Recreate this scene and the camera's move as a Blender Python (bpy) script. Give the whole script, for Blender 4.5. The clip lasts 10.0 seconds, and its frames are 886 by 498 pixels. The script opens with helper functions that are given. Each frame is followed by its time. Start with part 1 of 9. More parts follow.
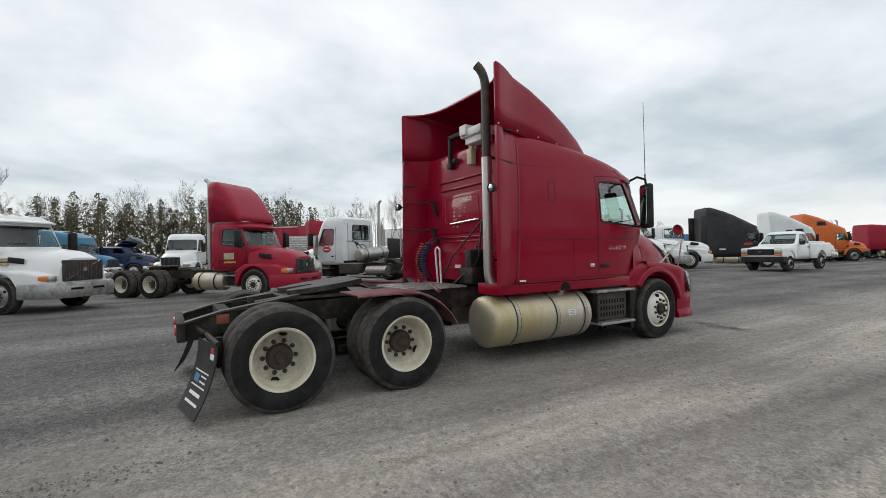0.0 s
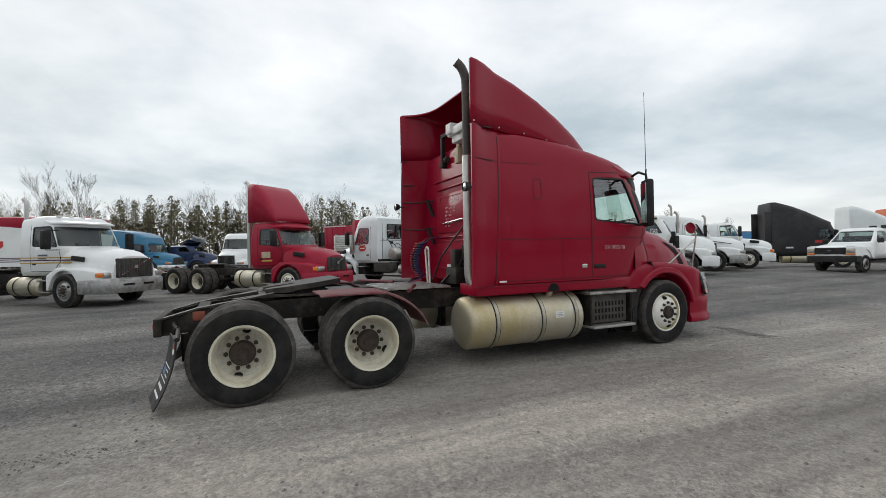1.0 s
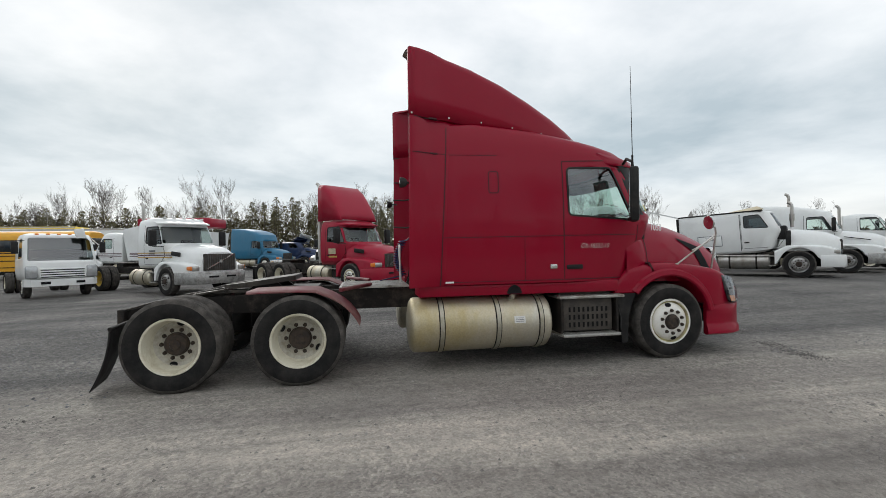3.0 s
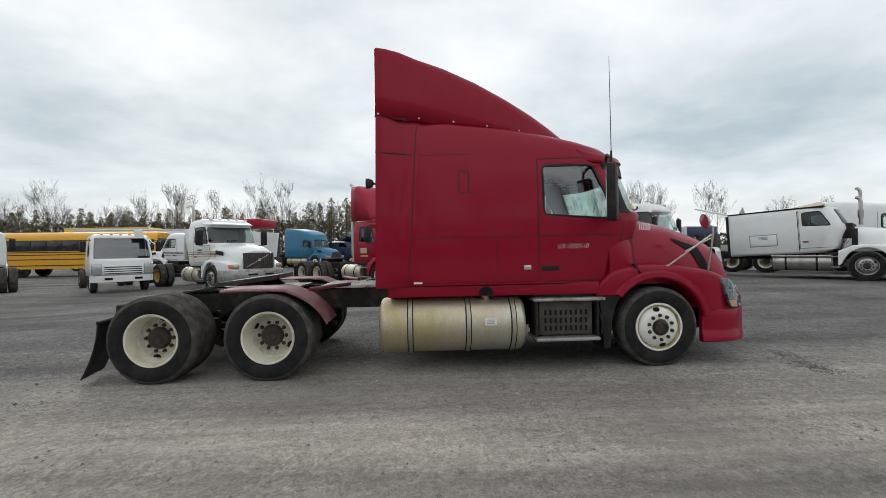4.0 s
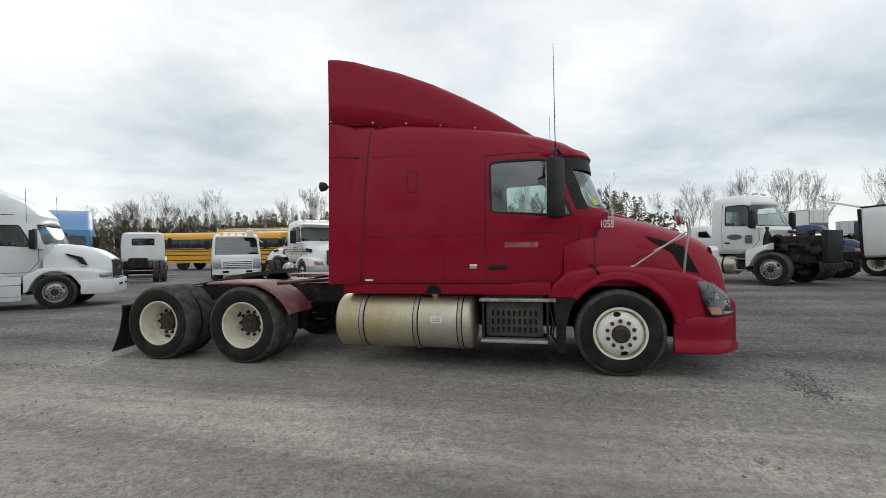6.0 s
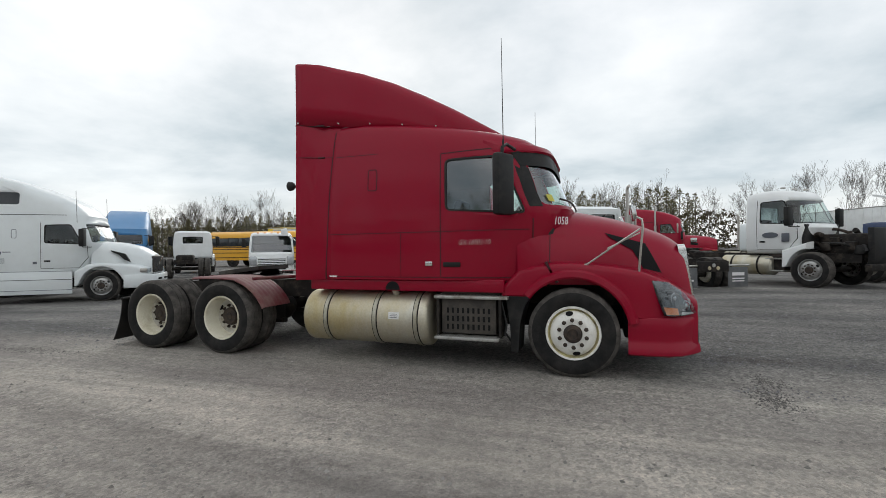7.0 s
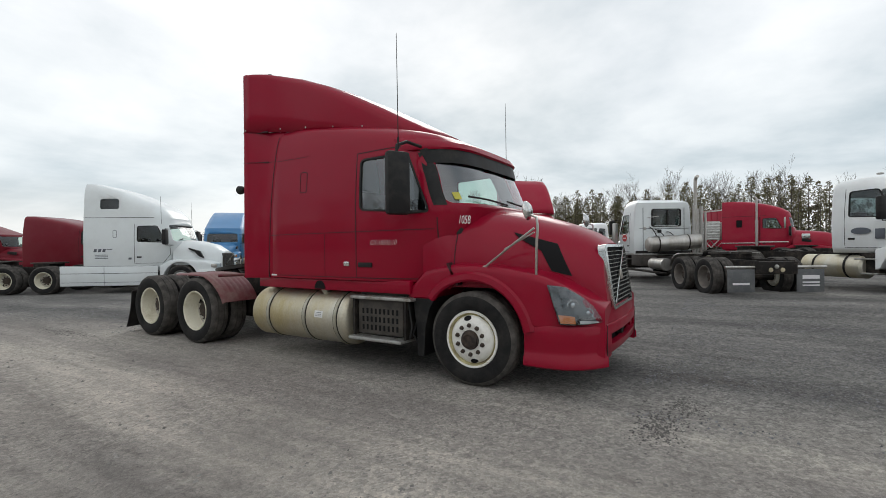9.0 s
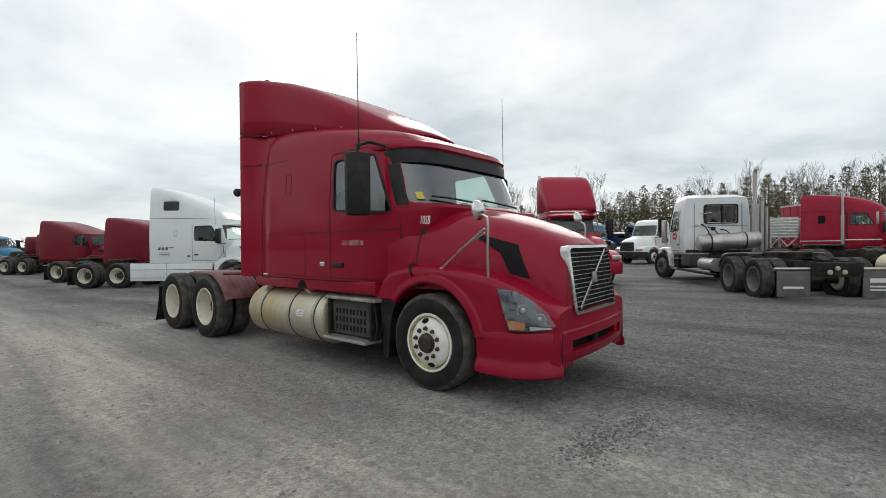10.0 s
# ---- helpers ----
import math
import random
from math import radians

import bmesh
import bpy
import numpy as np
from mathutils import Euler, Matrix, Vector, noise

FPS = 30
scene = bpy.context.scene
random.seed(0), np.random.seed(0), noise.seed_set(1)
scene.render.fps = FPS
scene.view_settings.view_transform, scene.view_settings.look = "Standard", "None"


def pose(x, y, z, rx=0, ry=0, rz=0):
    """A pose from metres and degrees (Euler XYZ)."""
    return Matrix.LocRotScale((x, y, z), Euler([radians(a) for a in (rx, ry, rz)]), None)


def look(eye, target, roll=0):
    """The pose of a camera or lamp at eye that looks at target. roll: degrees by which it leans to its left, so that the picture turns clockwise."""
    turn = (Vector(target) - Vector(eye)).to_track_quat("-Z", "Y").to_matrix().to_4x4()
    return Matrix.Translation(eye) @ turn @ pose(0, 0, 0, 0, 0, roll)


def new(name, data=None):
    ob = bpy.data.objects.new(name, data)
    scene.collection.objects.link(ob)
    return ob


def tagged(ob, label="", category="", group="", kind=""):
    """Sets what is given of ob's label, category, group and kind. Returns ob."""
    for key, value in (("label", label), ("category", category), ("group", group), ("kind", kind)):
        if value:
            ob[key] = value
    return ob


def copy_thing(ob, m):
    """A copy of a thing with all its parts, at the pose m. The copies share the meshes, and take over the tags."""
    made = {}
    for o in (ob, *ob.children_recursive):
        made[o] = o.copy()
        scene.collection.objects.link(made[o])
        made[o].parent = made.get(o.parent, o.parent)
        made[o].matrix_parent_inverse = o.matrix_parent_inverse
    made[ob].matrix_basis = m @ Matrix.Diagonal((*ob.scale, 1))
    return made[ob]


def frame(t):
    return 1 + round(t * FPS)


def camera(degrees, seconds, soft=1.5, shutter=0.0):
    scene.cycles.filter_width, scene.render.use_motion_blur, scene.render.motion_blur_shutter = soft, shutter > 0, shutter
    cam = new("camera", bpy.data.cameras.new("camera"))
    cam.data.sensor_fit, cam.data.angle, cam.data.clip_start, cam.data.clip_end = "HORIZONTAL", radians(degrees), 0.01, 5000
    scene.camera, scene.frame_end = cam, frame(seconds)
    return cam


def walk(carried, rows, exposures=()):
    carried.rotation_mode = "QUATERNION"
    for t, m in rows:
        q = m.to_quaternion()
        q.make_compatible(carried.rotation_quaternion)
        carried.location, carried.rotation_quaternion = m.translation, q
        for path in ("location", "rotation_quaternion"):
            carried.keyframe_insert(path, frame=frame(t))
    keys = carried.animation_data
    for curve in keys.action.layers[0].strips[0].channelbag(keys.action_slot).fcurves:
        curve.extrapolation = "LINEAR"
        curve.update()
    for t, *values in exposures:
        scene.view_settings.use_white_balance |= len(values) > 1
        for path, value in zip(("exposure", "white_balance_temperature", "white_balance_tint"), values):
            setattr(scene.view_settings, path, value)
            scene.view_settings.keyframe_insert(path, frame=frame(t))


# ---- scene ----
cam = camera(88.1, 10.0, soft=0.7)
PATH = [
    (0, (-6.875, -5.732, 1.477), (-5.84, -4.02, 1.488), -1.1),
    (0.5, (-6.438, -5.95, 1.482), (-5.511, -4.178, 1.491), -1.1),
    (1, (-5.981, -6.15, 1.48), (-5.163, -4.326, 1.488), -1.1),
    (1.5, (-5.48, -6.274, 1.482), (-4.785, -4.398, 1.487), -1.0),
    (2, (-4.971, -6.386, 1.48), (-4.392, -4.471, 1.482), -1.0),
    (2.5, (-4.463, -6.461, 1.475), (-3.997, -4.516, 1.476), -1.0),
    (4, (-2.922, -6.6, 1.478), (-2.818, -4.603, 1.477), -0.9),
    (4.5, (-2.386, -6.64, 1.471), (-2.41, -4.64, 1.472), -0.9),
    (5, (-1.863, -6.645, 1.466), (-2.023, -4.652, 1.464), -0.8),
    (6.5, (-0.297, -6.43, 1.443), (-0.839, -4.505, 1.441), -0.7),
    (7, (0.254, -6.296, 1.424), (-0.383, -4.4, 1.419), -0.6),
    (7.5, (0.773, -6.111, 1.412), (0.055, -4.244, 1.405), -0.6),
    (8, (1.264, -5.887, 1.415), (0.461, -4.056, 1.406), -0.6),
    (8.5, (1.754, -5.601, 1.431), (0.839, -3.823, 1.416), -0.6),
    (9, (2.185, -5.29, 1.443), (1.15, -3.579, 1.428), -0.6),
    (9.5, (2.632, -4.957, 1.456), (1.481, -3.321, 1.437), -0.6),
    (10, (3.006, -4.577, 1.464), (1.741, -3.027, 1.442), -0.6),
]
walk(cam, [(t, look(eye, target, roll)) for t, eye, target, roll in PATH])

# ---- sky and sun: an overcast winter day ----
SUN_EL, SUN_AZ = radians(24), radians(115)
world = bpy.data.worlds.new("overcast_sky")
scene.world = world
world.use_nodes = True
wt = world.node_tree
wt.nodes.clear()


def wnode(kind, **kw):
    n = wt.nodes.new(kind)
    for k, v in kw.items():
        n.inputs[k].default_value = v
    return n


w_out = wnode("ShaderNodeOutputWorld")
w_co = wnode("ShaderNodeTexCoord")
w_sky = wnode("ShaderNodeTexSky")
w_sky.sky_type = "NISHITA"
w_sky.sun_disc = False
w_sky.sun_elevation = SUN_EL
w_sky.sun_rotation = radians(90) - SUN_AZ
w_sky.air_density, w_sky.dust_density = 1.0, 3.0
# cloud sheet: the direction is flattened, so that the clouds draw out towards the horizon
w_sep = wnode("ShaderNodeSeparateXYZ")
w_max = wnode("ShaderNodeMath")
w_max.operation = "MAXIMUM"
w_max.inputs[1].default_value = 0.0
w_add = wnode("ShaderNodeMath")
w_add.operation = "ADD"
w_add.inputs[1].default_value = 0.2
w_dx = wnode("ShaderNodeMath")
w_dx.operation = "DIVIDE"
w_dy = wnode("ShaderNodeMath")
w_dy.operation = "DIVIDE"
w_comb = wnode("ShaderNodeCombineXYZ")
w_n1 = wnode("ShaderNodeTexNoise", Scale=0.8, Detail=7.0, Roughness=0.55, Distortion=0.15)
w_n2 = wnode("ShaderNodeTexNoise", Scale=0.33, Detail=3.0, Roughness=0.45)
w_r1 = wnode("ShaderNodeValToRGB")
w_r1.color_ramp.elements[0].position, w_r1.color_ramp.elements[0].color = 0.34, (0.55, 0.62, 0.665, 1)
w_r1.color_ramp.elements[1].position, w_r1.color_ramp.elements[1].color = 0.62, (1.02, 1.02, 1.02, 1)
w_mid = w_r1.color_ramp.elements.new(0.52)
w_mid.color = (0.87, 0.89, 0.91, 1)
w_r2 = wnode("ShaderNodeValToRGB")
w_r2.color_ramp.elements[0].position, w_r2.color_ramp.elements[0].color = 0.36, (0.84, 0.865, 0.89, 1)
w_r2.color_ramp.elements[1].position, w_r2.color_ramp.elements[1].color = 0.62, (1.0, 1.0, 1.0, 1)
w_mul = wnode("ShaderNodeMixRGB", Fac=1.0)
w_mul.blend_type = "MULTIPLY"
w_mix = wnode("ShaderNodeMixRGB", Fac=0.965)
w_sk = wnode("ShaderNodeVectorMath")
w_sk.operation = "SCALE"
w_sk.inputs["Scale"].default_value = 0.05
w_bg = wnode("ShaderNodeBackground", Strength=1.12)
L = wt.links.new
L(w_co.outputs["Generated"], w_sep.inputs[0])
L(w_sep.outputs["Z"], w_max.inputs[0])
L(w_max.outputs[0], w_add.inputs[0])
L(w_sep.outputs["X"], w_dx.inputs[0])
L(w_sep.outputs["Y"], w_dy.inputs[0])
L(w_add.outputs[0], w_dx.inputs[1])
L(w_add.outputs[0], w_dy.inputs[1])
L(w_dx.outputs[0], w_comb.inputs[0])
L(w_dy.outputs[0], w_comb.inputs[1])
L(w_comb.outputs[0], w_n1.inputs["Vector"])
L(w_comb.outputs[0], w_n2.inputs["Vector"])
L(w_n1.outputs["Fac"], w_r1.inputs[0])
L(w_n2.outputs["Fac"], w_r2.inputs[0])
L(w_r1.outputs[0], w_mul.inputs[1])
L(w_r2.outputs[0], w_mul.inputs[2])
L(w_sky.outputs[0], w_sk.inputs[0])
L(w_sk.outputs[0], w_mix.inputs[1])
L(w_mul.outputs[0], w_mix.inputs[2])
# the sheet is greyer and bluer low down, brighter overhead
w_up = wnode("ShaderNodeMapRange")
w_up.inputs["From Min"].default_value, w_up.inputs["From Max"].default_value = 0.08, 0.46
w_tone = wnode("ShaderNodeMixRGB", Color1=(0.83, 0.885, 0.905, 1), Color2=(1.05, 1.05, 1.05, 1))
w_toned = wnode("ShaderNodeMixRGB", Fac=1.0)
w_toned.blend_type = "MULTIPLY"
L(w_sep.outputs["Z"], w_up.inputs["Value"])
L(w_up.outputs[0], w_tone.inputs[0])
L(w_mix.outputs[0], w_toned.inputs[1])
L(w_tone.outputs[0], w_toned.inputs[2])
# a pale warm band low over the horizon
w_low = wnode("ShaderNodeMapRange")
w_low.inputs["From Min"].default_value, w_low.inputs["From Max"].default_value = 0.13, 0.02
w_low.inputs["To Max"].default_value = 0.6
w_glow = wnode("ShaderNodeMixRGB", Color2=(0.95, 0.92, 0.86, 1))
L(w_sep.outputs["Z"], w_low.inputs["Value"])
L(w_low.outputs[0], w_glow.inputs[0])
L(w_toned.outputs[0], w_glow.inputs[1])
L(w_glow.outputs[0], w_bg.inputs["Color"])
L(w_bg.outputs[0], w_out.inputs["Surface"])

sun = new("sun", bpy.data.lights.new("sun", "SUN"))
sun.data.energy, sun.data.angle, sun.data.color = 0.8, radians(30), (1.0, 0.96, 0.9)
sun.matrix_world = look((40 * math.cos(SUN_AZ) * math.cos(SUN_EL), 40 * math.sin(SUN_AZ) * math.cos(SUN_EL), 40 * math.sin(SUN_EL)), (0, 0, 0))
scene.view_settings.exposure = 0.0


# ---- materials ----
def material(name, color, rough=0.5, metal=0.0, coat=0.0, spec=0.5):
    m = bpy.data.materials.new(name)
    m.use_nodes = True
    b = m.node_tree.nodes["Principled BSDF"]
    b.inputs["Base Color"].default_value = (*color, 1)
    b.inputs["Roughness"].default_value = rough
    b.inputs["Metallic"].default_value = metal
    b.inputs["Coat Weight"].default_value = coat
    b.inputs["Coat Roughness"].default_value = 0.03
    b.inputs["Specular IOR Level"].default_value = spec
    return m


def worn(name, color, second, rough=0.5, rough2=0.8, scale=3.0, low=0.45, high=0.7, metal=0.0, coat=0.0, grain=60.0, bump=0.1, spec=0.5, stretch=(1, 1, 1)):
    """A surface of one colour with patches of a second (dirt, dust, rust, wear) and a fine grain."""
    m = material(name, color, rough, metal, coat, spec)
    nt = m.node_tree
    b = nt.nodes["Principled BSDF"]
    co = nt.nodes.new("ShaderNodeTexCoord")
    mp = nt.nodes.new("ShaderNodeMapping")
    mp.inputs["Scale"].default_value = stretch
    n1 = nt.nodes.new("ShaderNodeTexNoise")
    n1.inputs["Scale"].default_value, n1.inputs["Detail"].default_value, n1.inputs["Roughness"].default_value = scale, 6, 0.65
    n2 = nt.nodes.new("ShaderNodeTexNoise")
    n2.inputs["Scale"].default_value, n2.inputs["Detail"].default_value = grain, 3
    rp = nt.nodes.new("ShaderNodeMapRange")
    rp.inputs["From Min"].default_value, rp.inputs["From Max"].default_value = low, high
    mx = nt.nodes.new("ShaderNodeMixRGB")
    mx.inputs[1].default_value, mx.inputs[2].default_value = (*color, 1), (*second, 1)
    gr = nt.nodes.new("ShaderNodeMixRGB")
    gr.blend_type, gr.inputs[0].default_value = "OVERLAY", 0.22
    rr = nt.nodes.new("ShaderNodeMapRange")
    rr.inputs["To Min"].default_value, rr.inputs["To Max"].default_value = rough, rough2
    bp = nt.nodes.new("ShaderNodeBump")
    bp.inputs["Strength"].default_value, bp.inputs["Distance"].default_value = bump, 0.004
    k = nt.links.new
    k(co.outputs["Object"], mp.inputs[0])
    k(mp.outputs[0], n1.inputs["Vector"])
    k(co.outputs["Object"], n2.inputs["Vector"])
    k(n1.outputs["Fac"], rp.inputs["Value"])
    k(rp.outputs[0], mx.inputs[0])
    k(mx.outputs[0], gr.inputs[1])
    k(n2.outputs["Fac"], gr.inputs[2])
    k(gr.outputs[0], b.inputs["Base Color"])
    k(rp.outputs[0], rr.inputs["Value"])
    k(rr.outputs[0], b.inputs["Roughness"])
    k(n2.outputs["Fac"], bp.inputs["Height"])
    k(bp.outputs[0], b.inputs["Normal"])
    return m


def paint(name, color, dust=(0.33, 0.3, 0.27), amount=0.62, rough=0.3, coat=0.2, spec=0.4, film=0.1, haze=0.04):
    """Vehicle paint with a thin film of road dust in patches."""
    second = tuple((1 - film) * c + film * d for c, d in zip(color, dust))
    m = worn(name, color, second, rough, rough + 0.18, 1.3, 0.42, amount + 0.12, coat=coat, grain=140, bump=0.015, spec=spec)
    m.node_tree.nodes["Principled BSDF"].inputs["Coat Roughness"].default_value = haze
    return m


def glass(name, tint, gloss=0.0):
    m = bpy.data.materials.new(name)
    m.use_nodes = True
    nt = m.node_tree
    nt.nodes.clear()
    out = nt.nodes.new("ShaderNodeOutputMaterial")
    tr = nt.nodes.new("ShaderNodeBsdfTransparent")
    tr.inputs[0].default_value = (*tint, 1)
    gl = nt.nodes.new("ShaderNodeBsdfGlossy")
    gl.inputs["Color"].default_value, gl.inputs["Roughness"].default_value = (0.95, 0.97, 1, 1), 0.03
    fr = nt.nodes.new("ShaderNodeLayerWeight")
    fr.inputs[0].default_value = 0.5
    pw = nt.nodes.new("ShaderNodeMath")
    pw.operation, pw.inputs[1].default_value = "POWER", 5.0
    ad = nt.nodes.new("ShaderNodeMath")
    ad.operation, ad.inputs[1].default_value = "ADD", gloss
    mx = nt.nodes.new("ShaderNodeMixShader")
    nt.links.new(fr.outputs["Facing"], pw.inputs[0])
    nt.links.new(pw.outputs[0], ad.inputs[0])
    nt.links.new(ad.outputs[0], mx.inputs[0])
    nt.links.new(tr.outputs[0], mx.inputs[1])
    nt.links.new(gl.outputs[0], mx.inputs[2])
    nt.links.new(mx.outputs[0], out.inputs[0])
    return m


M_RED = paint("dusty_red_paint", (0.25, 0.0016, 0.019), rough=0.42, coat=0.36, spec=0.06, film=0.01, haze=0.09)
M_RED_SEAM = material("dark_gap_in_red_paint", (0.036, 0.003, 0.006), 0.7)
M_MAROON = worn("faded_maroon_fender_paint", (0.125, 0.008, 0.016), (0.2, 0.125, 0.112), 0.5, 0.8, 3.5, 0.4, 0.7, grain=60)
M_RED2 = paint("bright_red_paint", (0.31, 0.006, 0.028), rough=0.4, coat=0.15, spec=0.2, film=0.05)
M_RED3 = paint("deep_red_paint", (0.15, 0.004, 0.014), rough=0.4, coat=0.15, spec=0.16, film=0.04)
M_WHITE = paint("white_truck_paint", (0.8, 0.82, 0.815), amount=0.55, rough=0.3, coat=0.4, film=0.16)
M_WHITE2 = paint("cool_white_paint", (0.72, 0.76, 0.765), amount=0.55, rough=0.33, coat=0.4, film=0.14)
M_BLUE = paint("teal_blue_paint", (0.016, 0.15, 0.27), rough=0.35)
M_NAVY = paint("dark_blue_paint", (0.012, 0.03, 0.09), rough=0.35)
M_SKYBLUE = paint("mid_blue_paint", (0.045, 0.2, 0.42), rough=0.35)
M_ORANGE = paint("orange_paint", (0.6, 0.12, 0.012), rough=0.35)
M_BLACKPAINT = paint("matt_black_paint", (0.012, 0.012, 0.014), rough=0.55, coat=0.05)
M_YELLOW = paint("school_bus_yellow_paint", (0.72, 0.36, 0.015), rough=0.4, coat=0.2)
M_LEMON = paint("lemon_yellow_paint", (0.78, 0.55, 0.035), rough=0.4, coat=0.2)
M_BLACK = worn("black_plastic", (0.009, 0.009, 0.0095), (0.038, 0.036, 0.033), 0.5, 0.8, 4, spec=0.28)
M_FRAME = worn("black_chassis_steel", (0.016, 0.014, 0.013), (0.09, 0.074, 0.06), 0.65, 0.9, 5, 0.48, 0.78, bump=0.3, spec=0.2)
M_GREASE = worn("greasy_worn_steel", (0.024, 0.02, 0.017), (0.1, 0.084, 0.068), 0.5, 0.75, 6, 0.45, 0.75, metal=0.2, bump=0.3)
M_DARK = material("dark_interior", (0.012, 0.012, 0.013), 0.85, spec=0.15)
M_LINING = worn("grey_cab_lining", (0.26, 0.265, 0.26), (0.33, 0.32, 0.31), 0.8, 0.9, 3)
M_RUBBER = worn("dusty_tyre_rubber", (0.012, 0.012, 0.0125), (0.036, 0.034, 0.032), 0.75, 0.92, 5, 0.38, 0.72, grain=90, bump=0.25, spec=0.16)
M_TREAD = worn("dusty_tyre_tread", (0.045, 0.042, 0.039), (0.12, 0.11, 0.1), 0.85, 0.95, 7, 0.38, 0.7, grain=120, bump=0.4, spec=0.12)
M_RIM = worn("chalky_white_wheel_paint", (0.79, 0.78, 0.73), (0.5, 0.47, 0.38), 0.45, 0.7, 6, 0.52, 0.8, bump=0.1)
# dusty cream with the shading inside the dish mixed into the colour
M_CREAM = worn("cream_dusty_shaded_rim_dish", (0.68, 0.65, 0.53), (0.45, 0.4, 0.27), 0.5, 0.75, 5, 0.46, 0.74, bump=0.1)
M_FACE = worn("dusty_wheel_face", (0.5, 0.48, 0.42), (0.27, 0.24, 0.18), 0.6, 0.8, 7, 0.42, 0.72, bump=0.15)
M_BARREL = worn("yellowed_dusty_rim_barrel", (0.58, 0.53, 0.3), (0.24, 0.2, 0.13), 0.6, 0.8, 8, 0.42, 0.7, bump=0.15)
M_RIMGREY = worn("dull_alloy_wheel", (0.42, 0.42, 0.41), (0.2, 0.19, 0.18), 0.35, 0.6, 6, 0.4, 0.7, metal=0.7)
M_RIMDARK = worn("dusty_brown_steel_wheel", (0.16, 0.145, 0.13), (0.26, 0.23, 0.2), 0.6, 0.8, 6, 0.4, 0.7, metal=0.3)
M_RIMYEL = worn("yellow_wheel_paint", (0.55, 0.38, 0.05), (0.25, 0.2, 0.12), 0.5, 0.8, 6)
M_HUB = worn("rusty_hub_iron", (0.022, 0.016, 0.013), (0.07, 0.05, 0.036), 0.7, 0.9, 14, 0.4, 0.65, bump=0.4)
M_CHROME = worn("dull_chrome", (0.62, 0.62, 0.61), (0.4, 0.39, 0.37), 0.16, 0.4, 5, 0.45, 0.75, metal=1.0, bump=0.02)
M_STEEL = worn("brushed_steel", (0.5, 0.49, 0.47), (0.36, 0.33, 0.29), 0.3, 0.5, 5, 0.4, 0.7, metal=0.9, stretch=(1, 1, 0.2))
M_TANK = worn("tarnished_aluminium_tank", (0.55, 0.53, 0.46), (0.46, 0.385, 0.22), 0.4, 0.55, 1.5, 0.4, 0.68, metal=0.65, grain=50, bump=0.04, stretch=(1.0, 0.5, 0.5))
M_ALU = worn("dirty_aluminium_tread_plate", (0.45, 0.45, 0.43), (0.22, 0.2, 0.17), 0.4, 0.7, 7, metal=0.7, grain=60, bump=0.3)
M_STACKTOP = worn("sooty_exhaust_pipe", (0.05, 0.044, 0.04), (0.12, 0.095, 0.075), 0.6, 0.85, 5)
M_GLASS = glass("window_glass", (0.72, 0.81, 0.78), 0.065)
M_SCREEN = glass("windshield_glass", (0.66, 0.8, 0.75), 0.15)
M_GLASSDARK = glass("tinted_window_glass", (0.2, 0.26, 0.27), 0.06)
M_LENS = glass("headlight_lens", (0.7, 0.74, 0.76), 0.1)
M_MIRROR = material("mirror_glass", (0.5, 0.52, 0.53), 0.03, 1.0)
M_AMBER = material("amber_lamp_lens", (0.75, 0.2, 0.02), 0.3, coat=0.3)
M_OLDREFL = worn("faded_orange_reflector", (0.3, 0.07, 0.035), (0.18, 0.07, 0.05), 0.4, 0.6, 9)
M_REDLENS = material("red_lamp_lens", (0.45, 0.02, 0.015), 0.3, coat=0.3)
M_WHITEPL = worn("white_plastic", (0.7, 0.7, 0.68), (0.5, 0.48, 0.44), 0.5, 0.7, 5)
M_TAN = worn("tan_plastic", (0.52, 0.45, 0.3), (0.36, 0.31, 0.22), 0.6, 0.8, 8)
M_INK = material("white_marker_writing", (0.75, 0.74, 0.74), 0.8)
M_STICKER = material("yellow_sticker", (0.5, 0.46, 0.06), 0.5)
M_REDHOSE = material("red_air_hose", (0.35, 0.02, 0.015), 0.45)
M_BLUEHOSE = material("blue_air_hose", (0.012, 0.022, 0.1), 0.45)
M_STRIPEGOLD = material("gold_stripe_vinyl", (0.5, 0.33, 0.07), 0.5)
M_STRIPEDARK = material("dark_stripe_vinyl", (0.09, 0.03, 0.05), 0.5)
M_LOGOGREY = material("dark_grey_lettering_vinyl", (0.1, 0.11, 0.13), 0.5)
M_LOGORED = material("red_logo_vinyl", (0.5, 0.03, 0.03), 0.5)
M_BARK = worn("grey_bark", (0.09, 0.075, 0.06), (0.17, 0.15, 0.125), 0.9, 0.95, 3, bump=0.4)
M_TWIG = worn("winter_twigs", (0.085, 0.073, 0.062), (0.14, 0.124, 0.106), 0.9, 0.95, 1.5)
# needle colours are raised to take in the haze of the distance
M_CONIFER = worn("winter_conifer_needles", (0.12, 0.115, 0.06), (0.25, 0.22, 0.13), 0.8, 0.95, 0.6, 0.35, 0.65, spec=0.2)


# ---- mesh helpers ----
def part(name, bm, mat, parent=None, label="", smooth=35):
    """Links a bmesh as one mesh object under a thing or under a part."""
    me = bpy.data.meshes.new(name)
    bmesh.ops.recalc_face_normals(bm, faces=bm.faces)
    bm.to_mesh(me)
    bm.free()
    return mesh_part(name, me, mat, parent, label, smooth)


